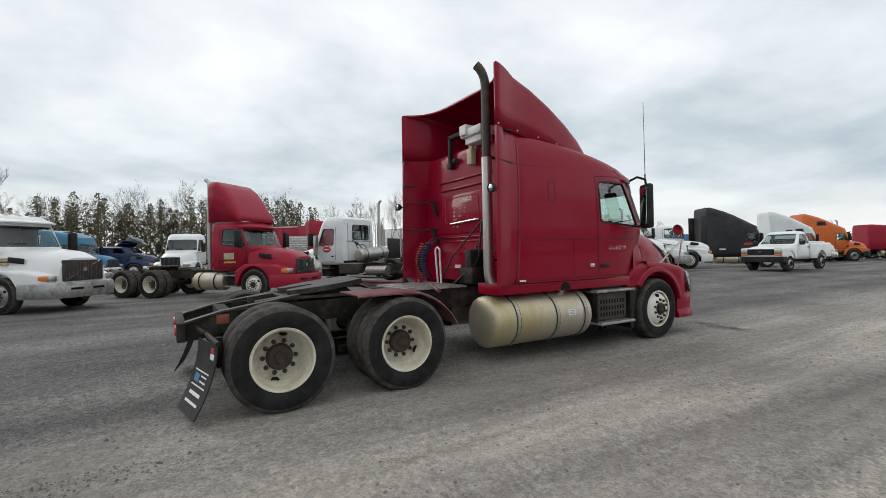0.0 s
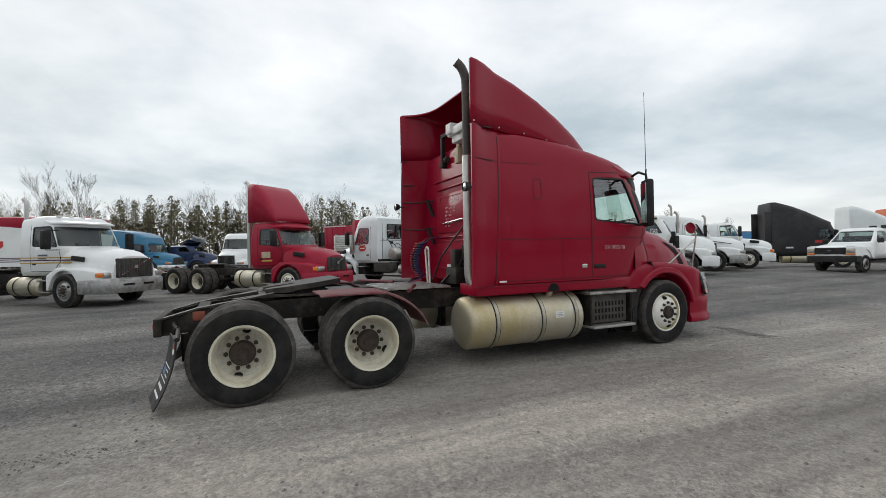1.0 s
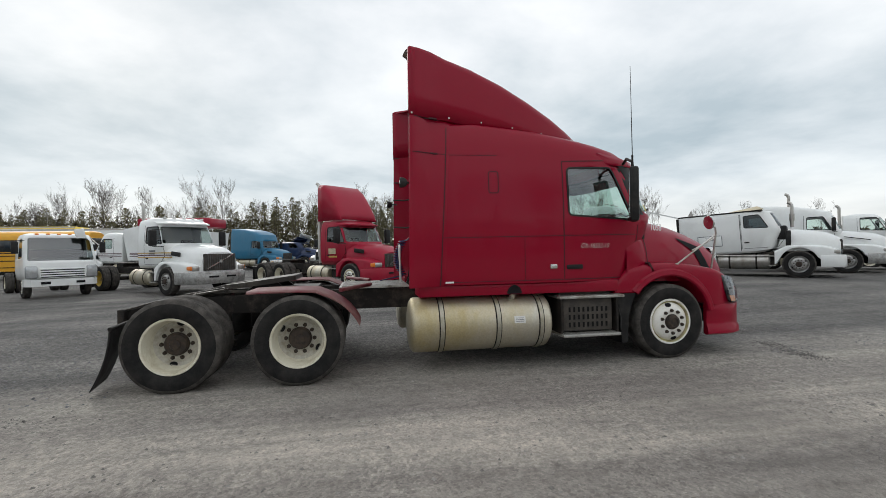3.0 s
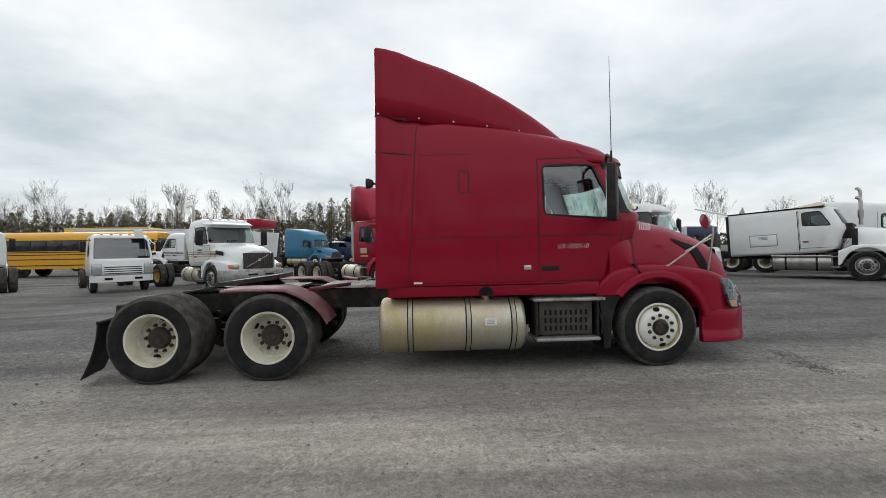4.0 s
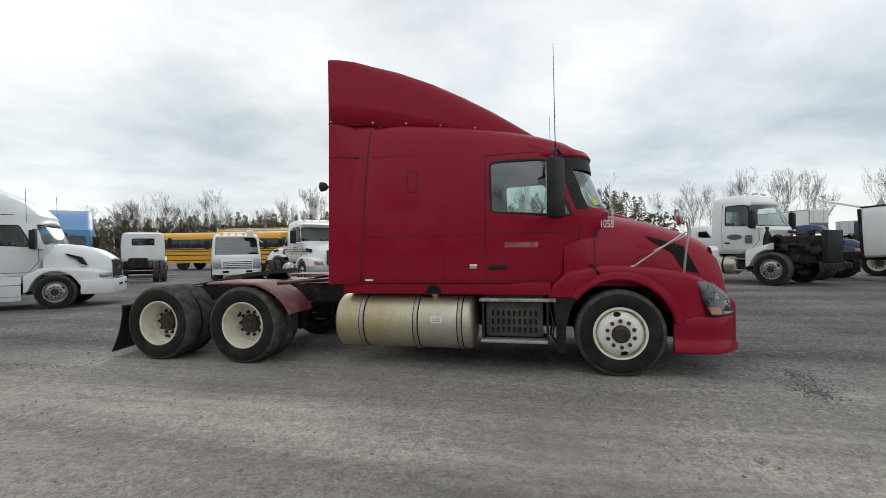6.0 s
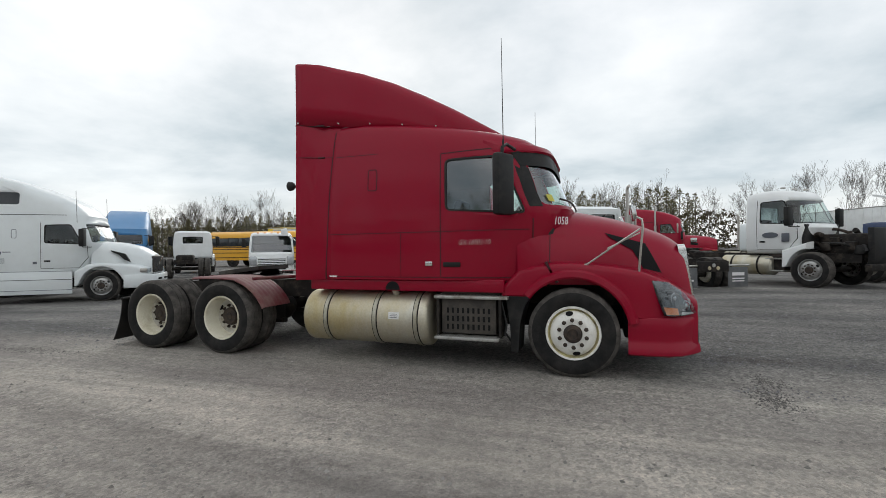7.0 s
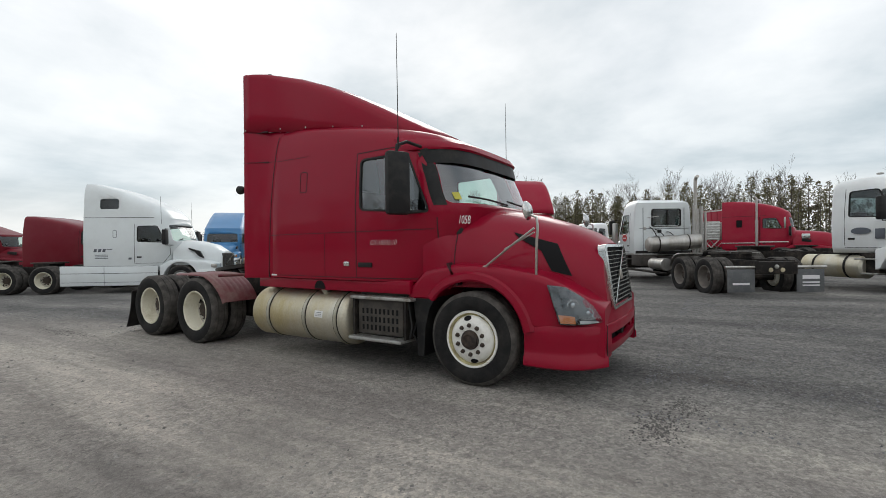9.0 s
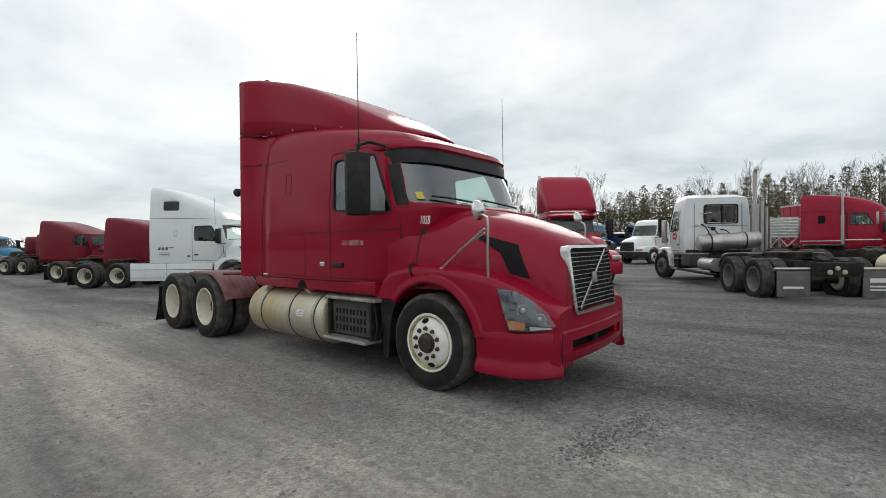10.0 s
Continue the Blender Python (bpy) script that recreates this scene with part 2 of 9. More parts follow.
def mesh_part(name, me, mat, parent=None, label="", smooth=35):
    for m in mat if isinstance(mat, (list, tuple)) else [mat]:
        if len(me.materials) == 0 or m.name not in me.materials:
            me.materials.append(m)
    if smooth:
        me.polygons.foreach_set("use_smooth", [True] * len(me.polygons))
        me.set_sharp_from_angle(angle=radians(smooth))
    ob = new(name, me)
    ob.parent = parent
    if label:
        ob["label"] = label
    return ob


def thing(name, label, category, m=None, group="", kind=""):
    """An empty at the base of a thing, which parents its parts."""
    ob = new(name)
    ob.empty_display_size = 0.2
    if m is not None:
        ob.matrix_basis = m
    return tagged(ob, label, category, group, kind)


def box(bm, x0, x1, y0, y1, z0, z1, bev=0.0, m=None):
    r = bmesh.ops.create_cube(bm, size=1)
    vs = r["verts"]
    bmesh.ops.scale(bm, vec=(x1 - x0, y1 - y0, z1 - z0), verts=vs)
    bmesh.ops.translate(bm, vec=((x0 + x1) / 2, (y0 + y1) / 2, (z0 + z1) / 2), verts=vs)
    if m is not None:
        bmesh.ops.transform(bm, matrix=m, verts=vs)
    if bev > 0:
        es = list({e for v in vs for e in v.link_edges})
        bmesh.ops.bevel(bm, geom=es, offset=bev, segments=2, profile=0.5, affect="EDGES")
    return bm


def boxed(*a, **k):
    return box(bmesh.new(), *a, **k)


def skin(bm, rings, closed=True, cap0=True, cap1=True):
    """Skins a row of rings of equal count."""
    rows = [[bm.verts.new(p) for p in r] for r in rings]
    n = len(rows[0])
    for a, b in zip(rows, rows[1:]):
        for i in range(n if closed else n - 1):
            j = (i + 1) % n
            bm.faces.new((a[i], a[j], b[j], b[i]))
    if closed and cap0:
        bm.faces.new(rows[0])
    if closed and cap1:
        bm.faces.new(rows[-1])
    return bm


def tube(bm, pts, r, seg=8, caps=True):
    """A round bar along a line of points; r is one radius or one for each point."""
    pts = [Vector(p) for p in pts]
    rs = r if isinstance(r, (list, tuple)) else [r] * len(pts)
    rings, up = [], None
    for i, p in enumerate(pts):
        d = (pts[min(i + 1, len(pts) - 1)] - pts[max(i - 1, 0)]).normalized()
        if up is None:
            up = Vector((0, 0, 1)) if abs(d.z) < 0.9 else Vector((1, 0, 0))
        u = d.cross(up).normalized()
        up = u.cross(d).normalized()
        rings.append([p + (u * math.cos(a) + up * math.sin(a)) * rs[i] for a in (2 * math.pi * k / seg for k in range(seg))])
    return skin(bm, rings, True, caps, caps)


def arc(p0, p1, p2, n=8):
    """A smooth bend from p0 by p1 to p2."""
    p0, p1, p2 = Vector(p0), Vector(p1), Vector(p2)
    return [(1 - t) ** 2 * p0 + 2 * t * (1 - t) * p1 + t * t * p2 for t in (i / n for i in range(n + 1))]


def turned(bm, profile, seg=40, centre=(0, 0, 0)):
    """Turns a profile of (radius, y) round the y axis."""
    cx, cy, cz = centre
    rings = []
    for r, y in profile:
        rings.append([(cx + r * math.cos(2 * math.pi * k / seg), cy + y, cz + r * math.sin(2 * math.pi * k / seg)) for k in range(seg)])
    return skin(bm, rings, True, False, False)


def plate(bm, poly, axis, a, b):
    """A polygon given in the two other axes, drawn out from a to b along an axis."""
    def at(p, d):
        return {"x": (d, p[0], p[1]), "y": (p[0], d, p[1]), "z": (p[0], p[1], d)}[axis]
    return skin(bm, [[at(p, a) for p in poly], [at(p, b) for p in poly]])


def rounded(poly, r, n=4):
    """Rounds the corners of a polygon."""
    out = []
    k = len(poly)
    for i in range(k):
        p, a, b = Vector(poly[i]), Vector(poly[i - 1]), Vector(poly[(i + 1) % k])
        d0, d1 = (a - p), (b - p)
        q0, q1 = p + d0.normalized() * min(r, d0.length * 0.45), p + d1.normalized() * min(r, d1.length * 0.45)
        out += [tuple((1 - t) ** 2 * q0 + 2 * t * (1 - t) * p + t * t * q1) for t in (j / n for j in range(n + 1))]
    return out


def cut_window(bm, poly, axis, sign):
    """Cuts a convex polygon out of a shell along an axis, on one side, and returns the piece as a bmesh of its own."""
    i = {"x": 0, "y": 1}[axis]
    u, v = (1, 2) if axis == "x" else (0, 2)
    us, vs = [p[0] for p in poly], [p[1] for p in poly]
    cu, cv = sum(us) / len(us), sum(vs) / len(vs)

    def near(f):
        if f.normal[i] * sign < 0.15:
            return False
        a = [w.co[u] for w in f.verts]
        b = [w.co[v] for w in f.verts]
        return max(a) > min(us) and min(a) < max(us) and max(b) > min(vs) and min(b) < max(vs)
    bm.normal_update()
    for k in range(len(poly)):
        p, q = poly[k], poly[(k + 1) % len(poly)]
        n2 = Vector((q[1] - p[1], p[0] - q[0]))
        if n2.length < 1e-5:
            continue
        co, no = [0, 0, 0], [0, 0, 0]
        co[u], co[v], no[u], no[v] = p[0], p[1], n2[0], n2[1]
        fs = [f for f in bm.faces if near(f)]
        geom = list({g for f in fs for g in (*f.verts, *f.edges)}) + fs
        bmesh.ops.bisect_plane(bm, geom=geom, plane_co=co, plane_no=no, dist=1e-5)
        bm.normal_update()

    def inside(c):
        s = 0
        for k in range(len(poly)):
            p, q = poly[k], poly[(k + 1) % len(poly)]
            cr = (q[0] - p[0]) * (c[v] - p[1]) - (q[1] - p[1]) * (c[u] - p[0])
            if abs(cr) < 1e-9:
                continue
            if s == 0:
                s = 1 if cr > 0 else -1
            elif (cr > 0) != (s > 0):
                return False
        return True
    gone = [f for f in bm.faces if f.normal[i] * sign > 0.15 and inside(f.calc_center_median())]
    pane = bmesh.new()
    known = {}
    for f in gone:
        vv = []
        for w in f.verts:
            if w not in known:
                known[w] = pane.verts.new(w.co - w.normal * 0.012)
            vv.append(known[w])
        pane.faces.new(vv)
    bmesh.ops.delete(bm, geom=gone, context="FACES")
    return pane


def bow(w, a, n, y):
    """How far a front bowed like a superellipse of half width w and depth a lies behind its foremost line at y."""
    return a - a * max(0.0, 1 - (min(abs(y), w) / w) ** n) ** (1 / n)


def cab_ring(z, xr, xf, w, a, n, steps=14, rear_r=0.06):
    """The outline of a cab at one height: square behind, bowed in front."""
    a = min(a, (xf - xr) * 0.9)
    pts = [(xr, -w + rear_r, z), (xr + rear_r * 0.3, -w + rear_r * 0.3, z), (xr + rear_r, -w, z)]
    cx = xf - a
    for k in range(1, 5):
        pts.append((xr + rear_r + (cx - xr - rear_r) * k / 5, -w, z))
    for k in range(2 * steps + 1):
        t = -math.pi / 2 + math.pi * k / (2 * steps)
        c, s = math.cos(t), math.sin(t)
        pts.append((cx + a * abs(c) ** (2 / n), w * math.copysign(abs(s) ** (2 / n), s), z))
    for k in range(4, 0, -1):
        pts.append((xr + rear_r + (cx - xr - rear_r) * k / 5, w, z))
    pts += [(xr + rear_r, w, z), (xr + rear_r * 0.3, w - rear_r * 0.3, z), (xr, w - rear_r, z)]
    for k in range(1, 6):
        pts.append((xr, (w - rear_r) * (1 - k / 3), z))
    return pts


def shell_of(rows, a=1.2, n=4.5):
    """A cab's skin from rows of (height, back, front, half width), open below, with smooth rows put between."""
    bm = bmesh.new()
    rings = [cab_ring(z, xr, xf, w, a, n) for z, xr, xf, w in rows]
    skin(bm, rings, True, False, True)
    bmesh.ops.recalc_face_normals(bm, faces=bm.faces)
    bm.normal_update()
    if max(bm.faces, key=lambda f: f.calc_center_median().y).normal.y < 0:
        bmesh.ops.reverse_faces(bm, faces=bm.faces)
    return bm


def thicken(ob, t, inner=None):
    # the skin must face outwards, so that the lining lies inside
    out = 0.0
    mid = sum((p.center for p in ob.data.polygons), Vector()) / len(ob.data.polygons)
    for p in ob.data.polygons:
        out += p.area * (p.center - mid).dot(p.normal)
    if out < 0:
        ob.data.flip_normals()
    md = ob.modifiers.new("thickness", "SOLIDIFY")
    md.thickness, md.offset = t, -1
    if inner is not None:
        ob.data.materials.append(inner)
        md.material_offset = 1
    return ob


def lettering(name, text, size, mat, parent, m, label="", squeeze=1.0, thin=0.0, slant=0.0):
    """Flat writing in the built-in font, as a mesh."""
    cu = bpy.data.curves.new(name, "FONT")
    cu.body, cu.size, cu.align_x, cu.align_y, cu.extrude, cu.offset, cu.shear = text, size, "CENTER", "CENTER", 0.0006, thin, slant
    tmp = bpy.data.objects.new(name, cu)
    scene.collection.objects.link(tmp)
    me = bpy.data.meshes.new_from_object(tmp.evaluated_get(bpy.context.evaluated_depsgraph_get()))
    bpy.data.objects.remove(tmp)
    me.transform(m @ Matrix.Diagonal((squeeze, 1, 1, 1)))
    me.name = name
    return mesh_part(name, me, mat, parent, label, 0)


# ---- ground ----
def ground_material():
    m = material("packed_gravel_yard", (0.2, 0.19, 0.18), 0.92, spec=0.2)
    nt = m.node_tree
    b = nt.nodes["Principled BSDF"]
    k = nt.links.new
    co = nt.nodes.new("ShaderNodeTexCoord")

    def noise_at(scale, detail, rough, stretch=(1, 1, 1), turn=0.0):
        mp = nt.nodes.new("ShaderNodeMapping")
        mp.inputs["Scale"].default_value, mp.inputs["Rotation"].default_value = stretch, (0, 0, turn)
        n = nt.nodes.new("ShaderNodeTexNoise")
        n.inputs["Scale"].default_value, n.inputs["Detail"].default_value, n.inputs["Roughness"].default_value = scale, detail, rough
        k(co.outputs["Object"], mp.inputs[0])
        k(mp.outputs[0], n.inputs["Vector"])
        return n

    def ramp(src, lo, hi, c0, c1):
        r = nt.nodes.new("ShaderNodeValToRGB")
        r.color_ramp.elements[0].position, r.color_ramp.elements[0].color = lo, (*c0, 1)
        r.color_ramp.elements[1].position, r.color_ramp.elements[1].color = hi, (*c1, 1)
        k(src, r.inputs[0])
        return r

    def mix(kind, fac, a, c):
        x = nt.nodes.new("ShaderNodeMixRGB")
        x.blend_type = kind
        if isinstance(fac, float):
            x.inputs[0].default_value = fac
        else:
            k(fac, x.inputs[0])
        k(a, x.inputs[1])
        k(c, x.inputs[2])
        return x
    # wheel lanes drawn out along the yard, broad patches, gravel and grit
    lanes = noise_at(0.5, 5, 0.6, (0.3, 1.0, 1.0), radians(-6))
    patch = noise_at(0.35, 5, 0.6)
    gravel = nt.nodes.new("ShaderNodeTexVoronoi")
    gravel.inputs["Scale"].default_value = 52
    k(co.outputs["Object"], gravel.inputs["Vector"])
    grit = noise_at(150, 3, 0.75)
    tracks = noise_at(1.3, 4, 0.6, (0.12, 1.0, 1.0), radians(-5))
    mottle = noise_at(7, 5, 0.65)
    dark = ramp(patch.outputs["Fac"], 0.35, 0.68, (0.135, 0.133, 0.132), (0.225, 0.219, 0.213))
    light = ramp(patch.outputs["Fac"], 0.35, 0.68, (0.43, 0.397, 0.362), (0.52, 0.482, 0.442))
    # the packed lane in front of the tractor is paler than the loose grey gravel beyond
    sep = nt.nodes.new("ShaderNodeSeparateXYZ")
    k(co.outputs["Object"], sep.inputs[0])
    wob = nt.nodes.new("ShaderNodeMath")
    wob.operation, wob.inputs[1].default_value = "MULTIPLY_ADD", 4.2
    k(lanes.outputs["Fac"], wob.inputs[0])
    k(sep.outputs["Y"], wob.inputs[2])
    far = nt.nodes.new("ShaderNodeMapRange")
    far.inputs["From Min"].default_value, far.inputs["From Max"].default_value = 2.15, -0.65
    west = nt.nodes.new("ShaderNodeMapRange")
    west.inputs["From Min"].default_value, west.inputs["From Max"].default_value = -6.0, -10.0
    west.inputs["To Min"].default_value, west.inputs["To Max"].default_value = 0.0, 1.2
    k(sep.outputs["X"], west.inputs["Value"])
    nearer = nt.nodes.new("ShaderNodeMath")
    k(wob.outputs[0], nearer.inputs[0])
    k(west.outputs[0], nearer.inputs[1])
    k(nearer.outputs[0], far.inputs["Value"])
    base = mix("MIX", far.outputs[0], dark.outputs[0], light.outputs[0])
    streak = ramp(lanes.outputs["Fac"], 0.36, 0.62, (0.76, 0.76, 0.76), (1.14, 1.13, 1.11))
    c1 = mix("MULTIPLY", 1.0, base.outputs[0], streak.outputs[0])
    rut = ramp(tracks.outputs["Fac"], 0.36, 0.6, (0.84, 0.84, 0.85), (1.1, 1.1, 1.09))
    c1 = mix("MULTIPLY", 1.0, c1.outputs[0], rut.outputs[0])
    wave = nt.nodes.new("ShaderNodeTexWave")
    wave.wave_type, wave.bands_direction = "BANDS", "Y"
    wave.inputs["Scale"].default_value, wave.inputs["Distortion"].default_value, wave.inputs["Detail"].default_value, wave.inputs["Detail Scale"].default_value = 0.17, 5.0, 4.0, 0.35
    wm = nt.nodes.new("ShaderNodeMapping")
    wm.inputs["Rotation"].default_value, wm.inputs["Scale"].default_value = (0, 0, radians(-5)), (0.35, 1, 1)
    k(co.outputs["Object"], wm.inputs[0])
    k(wm.outputs[0], wave.inputs["Vector"])
    ruts = ramp(wave.outputs["Fac"], 0.0, 0.75, (0.8, 0.8, 0.81), (1.05, 1.05, 1.04))
    c1 = mix("MULTIPLY", 0.8, c1.outputs[0], ruts.outputs[0])
    # one darker wheel track along the packed lane
    tk = nt.nodes.new("ShaderNodeMath")
    tk.operation, tk.inputs[1].default_value = "MULTIPLY_ADD", 0.07
    k(sep.outputs["X"], tk.inputs[0])
    k(sep.outputs["Y"], tk.inputs[2])
    tw = nt.nodes.new("ShaderNodeMath")
    tw.operation, tw.inputs[1].default_value = "MULTIPLY_ADD", 0.5
    k(mottle.outputs["Fac"], tw.inputs[0])
    k(tk.outputs[0], tw.inputs[2])
    td = nt.nodes.new("ShaderNodeMath")
    td.operation, td.inputs[1].default_value = "ADD", 3.64
    k(tw.outputs[0], td.inputs[0])
    te = nt.nodes.new("ShaderNodeMath")
    te.operation = "ABSOLUTE"
    k(td.outputs[0], te.inputs[0])
    track = ramp(te.outputs[0], 0.06, 0.24, (0.76, 0.76, 0.77), (1, 1, 1))
    c1 = mix("MULTIPLY", 0.85, c1.outputs[0], track.outputs[0])
    # fine scrapes drawn out along the lanes
    scrape = noise_at(5.5, 5, 0.65, (0.07, 1.0, 1.0), radians(-5))
    drag = ramp(scrape.outputs["Fac"], 0.34, 0.66, (0.82, 0.82, 0.825), (1.16, 1.155, 1.15))
    on = nt.nodes.new("ShaderNodeMapRange")
    on.inputs["To Min"].default_value, on.inputs["To Max"].default_value = 0.25, 0.8
    k(far.outputs[0], on.inputs["Value"])
    c1 = mix("MULTIPLY", on.outputs[0], c1.outputs[0], drag.outputs[0])
    mot = ramp(mottle.outputs["Fac"], 0.33, 0.67, (0.88, 0.88, 0.88), (1.11, 1.11, 1.105))
    c1 = mix("MULTIPLY", 0.9, c1.outputs[0], mot.outputs[0])
    # loose stones show in patches, the rest is packed fines
    stone = ramp(gravel.outputs["Color"], 0.1, 0.9, (0.5, 0.5, 0.5), (1.5, 1.49, 1.46))
    loose = nt.nodes.new("ShaderNodeMapRange")
    loose.inputs["From Min"].default_value, loose.inputs["From Max"].default_value = 0.4, 0.62
    loose.inputs["To Min"].default_value, loose.inputs["To Max"].default_value = 0.28, 0.62
    k(patch.outputs["Fac"], loose.inputs["Value"])
    rough = nt.nodes.new("ShaderNodeMapRange")
    rough.inputs["To Min"].default_value, rough.inputs["To Max"].default_value = 0.75, 0.0
    k(far.outputs[0], rough.inputs["Value"])
    more = nt.nodes.new("ShaderNodeMath")
    more.operation = "MAXIMUM"
    k(loose.outputs[0], more.inputs[0])
    k(rough.outputs[0], more.inputs[1])
    c2 = mix("MULTIPLY", more.outputs[0], c1.outputs[0], stone.outputs[0])
    cobble = nt.nodes.new("ShaderNodeTexVoronoi")
    cobble.inputs["Scale"].default_value = 21
    k(co.outputs["Object"], cobble.inputs["Vector"])
    lump = ramp(cobble.outputs["Color"], 0.1, 0.9, (0.6, 0.605, 0.62), (1.4, 1.39, 1.37))
    half = nt.nodes.new("ShaderNodeMath")
    half.operation, half.inputs[1].default_value = "MULTIPLY", 0.75
    k(more.outputs[0], half.inputs[0])
    c2 = mix("MULTIPLY", half.outputs[0], c2.outputs[0], lump.outputs[0])
    gr = ramp(grit.outputs["Fac"], 0.3, 0.7, (0.74, 0.74, 0.74), (1.26, 1.255, 1.245))
    c3 = mix("MULTIPLY", 0.9, c2.outputs[0], gr.outputs[0])
    # scattered dark stones
    speck = nt.nodes.new("ShaderNodeTexVoronoi")
    speck.inputs["Scale"].default_value = 19
    k(co.outputs["Object"], speck.inputs["Vector"])
    spot = ramp(speck.outputs["Distance"], 0.08, 0.2, (0.5, 0.5, 0.5), (1, 1, 1))
    c4 = mix("MULTIPLY", 0.5, c3.outputs[0], spot.outputs[0])
    k(c4.outputs[0], b.inputs["Base Color"])
    hsum = nt.nodes.new("ShaderNodeMath")
    hsum.operation, hsum.inputs[1].default_value = "MULTIPLY_ADD", -0.6
    k(gravel.outputs["Distance"], hsum.inputs[0])
    k(grit.outputs["Fac"], hsum.inputs[2])
    bp = nt.nodes.new("ShaderNodeBump")
    bp.inputs["Strength"].default_value, bp.inputs["Distance"].default_value = 0.75, 0.02
    k(hsum.outputs[0], bp.inputs["Height"])
    k(bp.outputs[0], b.inputs["Normal"])
    return m


M_GROUND = ground_material()


def yard_level(x, y):
    """The yard's slow rise and fall: a bank far behind, a low swell behind the tractor's nose, a fall towards the white sleeper truck."""
    def ease(a, b, v):
        t = min(1.0, max(0.0, (v - a) / (b - a)))
        return t * t * (3 - 2 * t)
    swell = 0.2 * ease(-4, 6, x) * (1 - ease(20, 28, x)) * ease(0.5, 8, y) * math.exp(-(max(0.0, y - 15) / 14) ** 2)
    fall = -0.17 / (1 + math.exp(min(50.0, (x + 12.5) / 0.9))) * min(1.0, max(0.0, (12 - y) / 4)) * min(1.0, max(0.0, (y + 6) / 3))
    bank = 1.4 * ease(28, 52, y) * ease(9, 24, x) * (1 - ease(70, 140, x))
    return swell + fall + bank


def ground_height(x, y):
    """Shallow ruts and hollows of the yard near the camera, dying out where things stand."""
    d = max(0.0, 1 - max(abs(x + 1) / 16, abs(y + 4.5) / 3.0))
    return yard_level(x, y) + d * (0.035 * (noise.noise((x * 0.5, y * 1.6, 0)) - 0.25) + 0.012 * noise.noise((x * 3, y * 5, 4)))


def build_ground():
    xs = [-900, -400, -150] + [-60 + 1.5 * i for i in range(29)] + [-17 + 0.16 * i for i in range(204)] + [16.5 + 1.5 * i for i in range(20)] + [60, 150, 400, 900]
    ys = [-900, -400, -150, -60, -25, -12] + [-8 + 0.11 * i for i in range(60)] + [-1.0 + 0.75 * i for i in range(60)] + [46, 49, 52, 56, 60, 80, 150, 400, 900]
    vs = [(x, y, ground_height(x, y)) for y in ys for x in xs]
    n = len(xs)
    fs = [(j * n + i, j * n + i + 1, (j + 1) * n + i + 1, (j + 1) * n + i) for j in range(len(ys) - 1) for i in range(n - 1)]
    me = bpy.data.meshes.new("ground")
    me.from_pydata(vs, [], fs)
    g = mesh_part("ground", me, M_GROUND, None, "", 60)
    return tagged(g, "packed grey gravel truck yard with pale wheel lanes", "ground", kind="structure")


build_ground()


# ---- wheels ----
def tyre_profile(R, w, rim):
    """Half of a tyre's section from the outer bead over the tread to the inner bead: (radius, y), the outer face at y = 0."""
    return [(rim, -0.02), (rim + 0.02, -0.002), (rim + 0.07, 0.012), (R - 0.09, 0.02), (R - 0.045, 0.008), (R - 0.012, -0.012), (R, -0.03),
            (R, -0.30 * w), (R - 0.012, -0.31 * w), (R - 0.012, -0.34 * w), (R, -0.35 * w), (R, -0.65 * w), (R - 0.012, -0.66 * w), (R - 0.012, -0.69 * w), (R, -0.7 * w),
            (R, -w + 0.03), (R - 0.02, -w + 0.005), (R - 0.09, -w), (rim, -w + 0.03)]


WHEEL_MESHES = {}


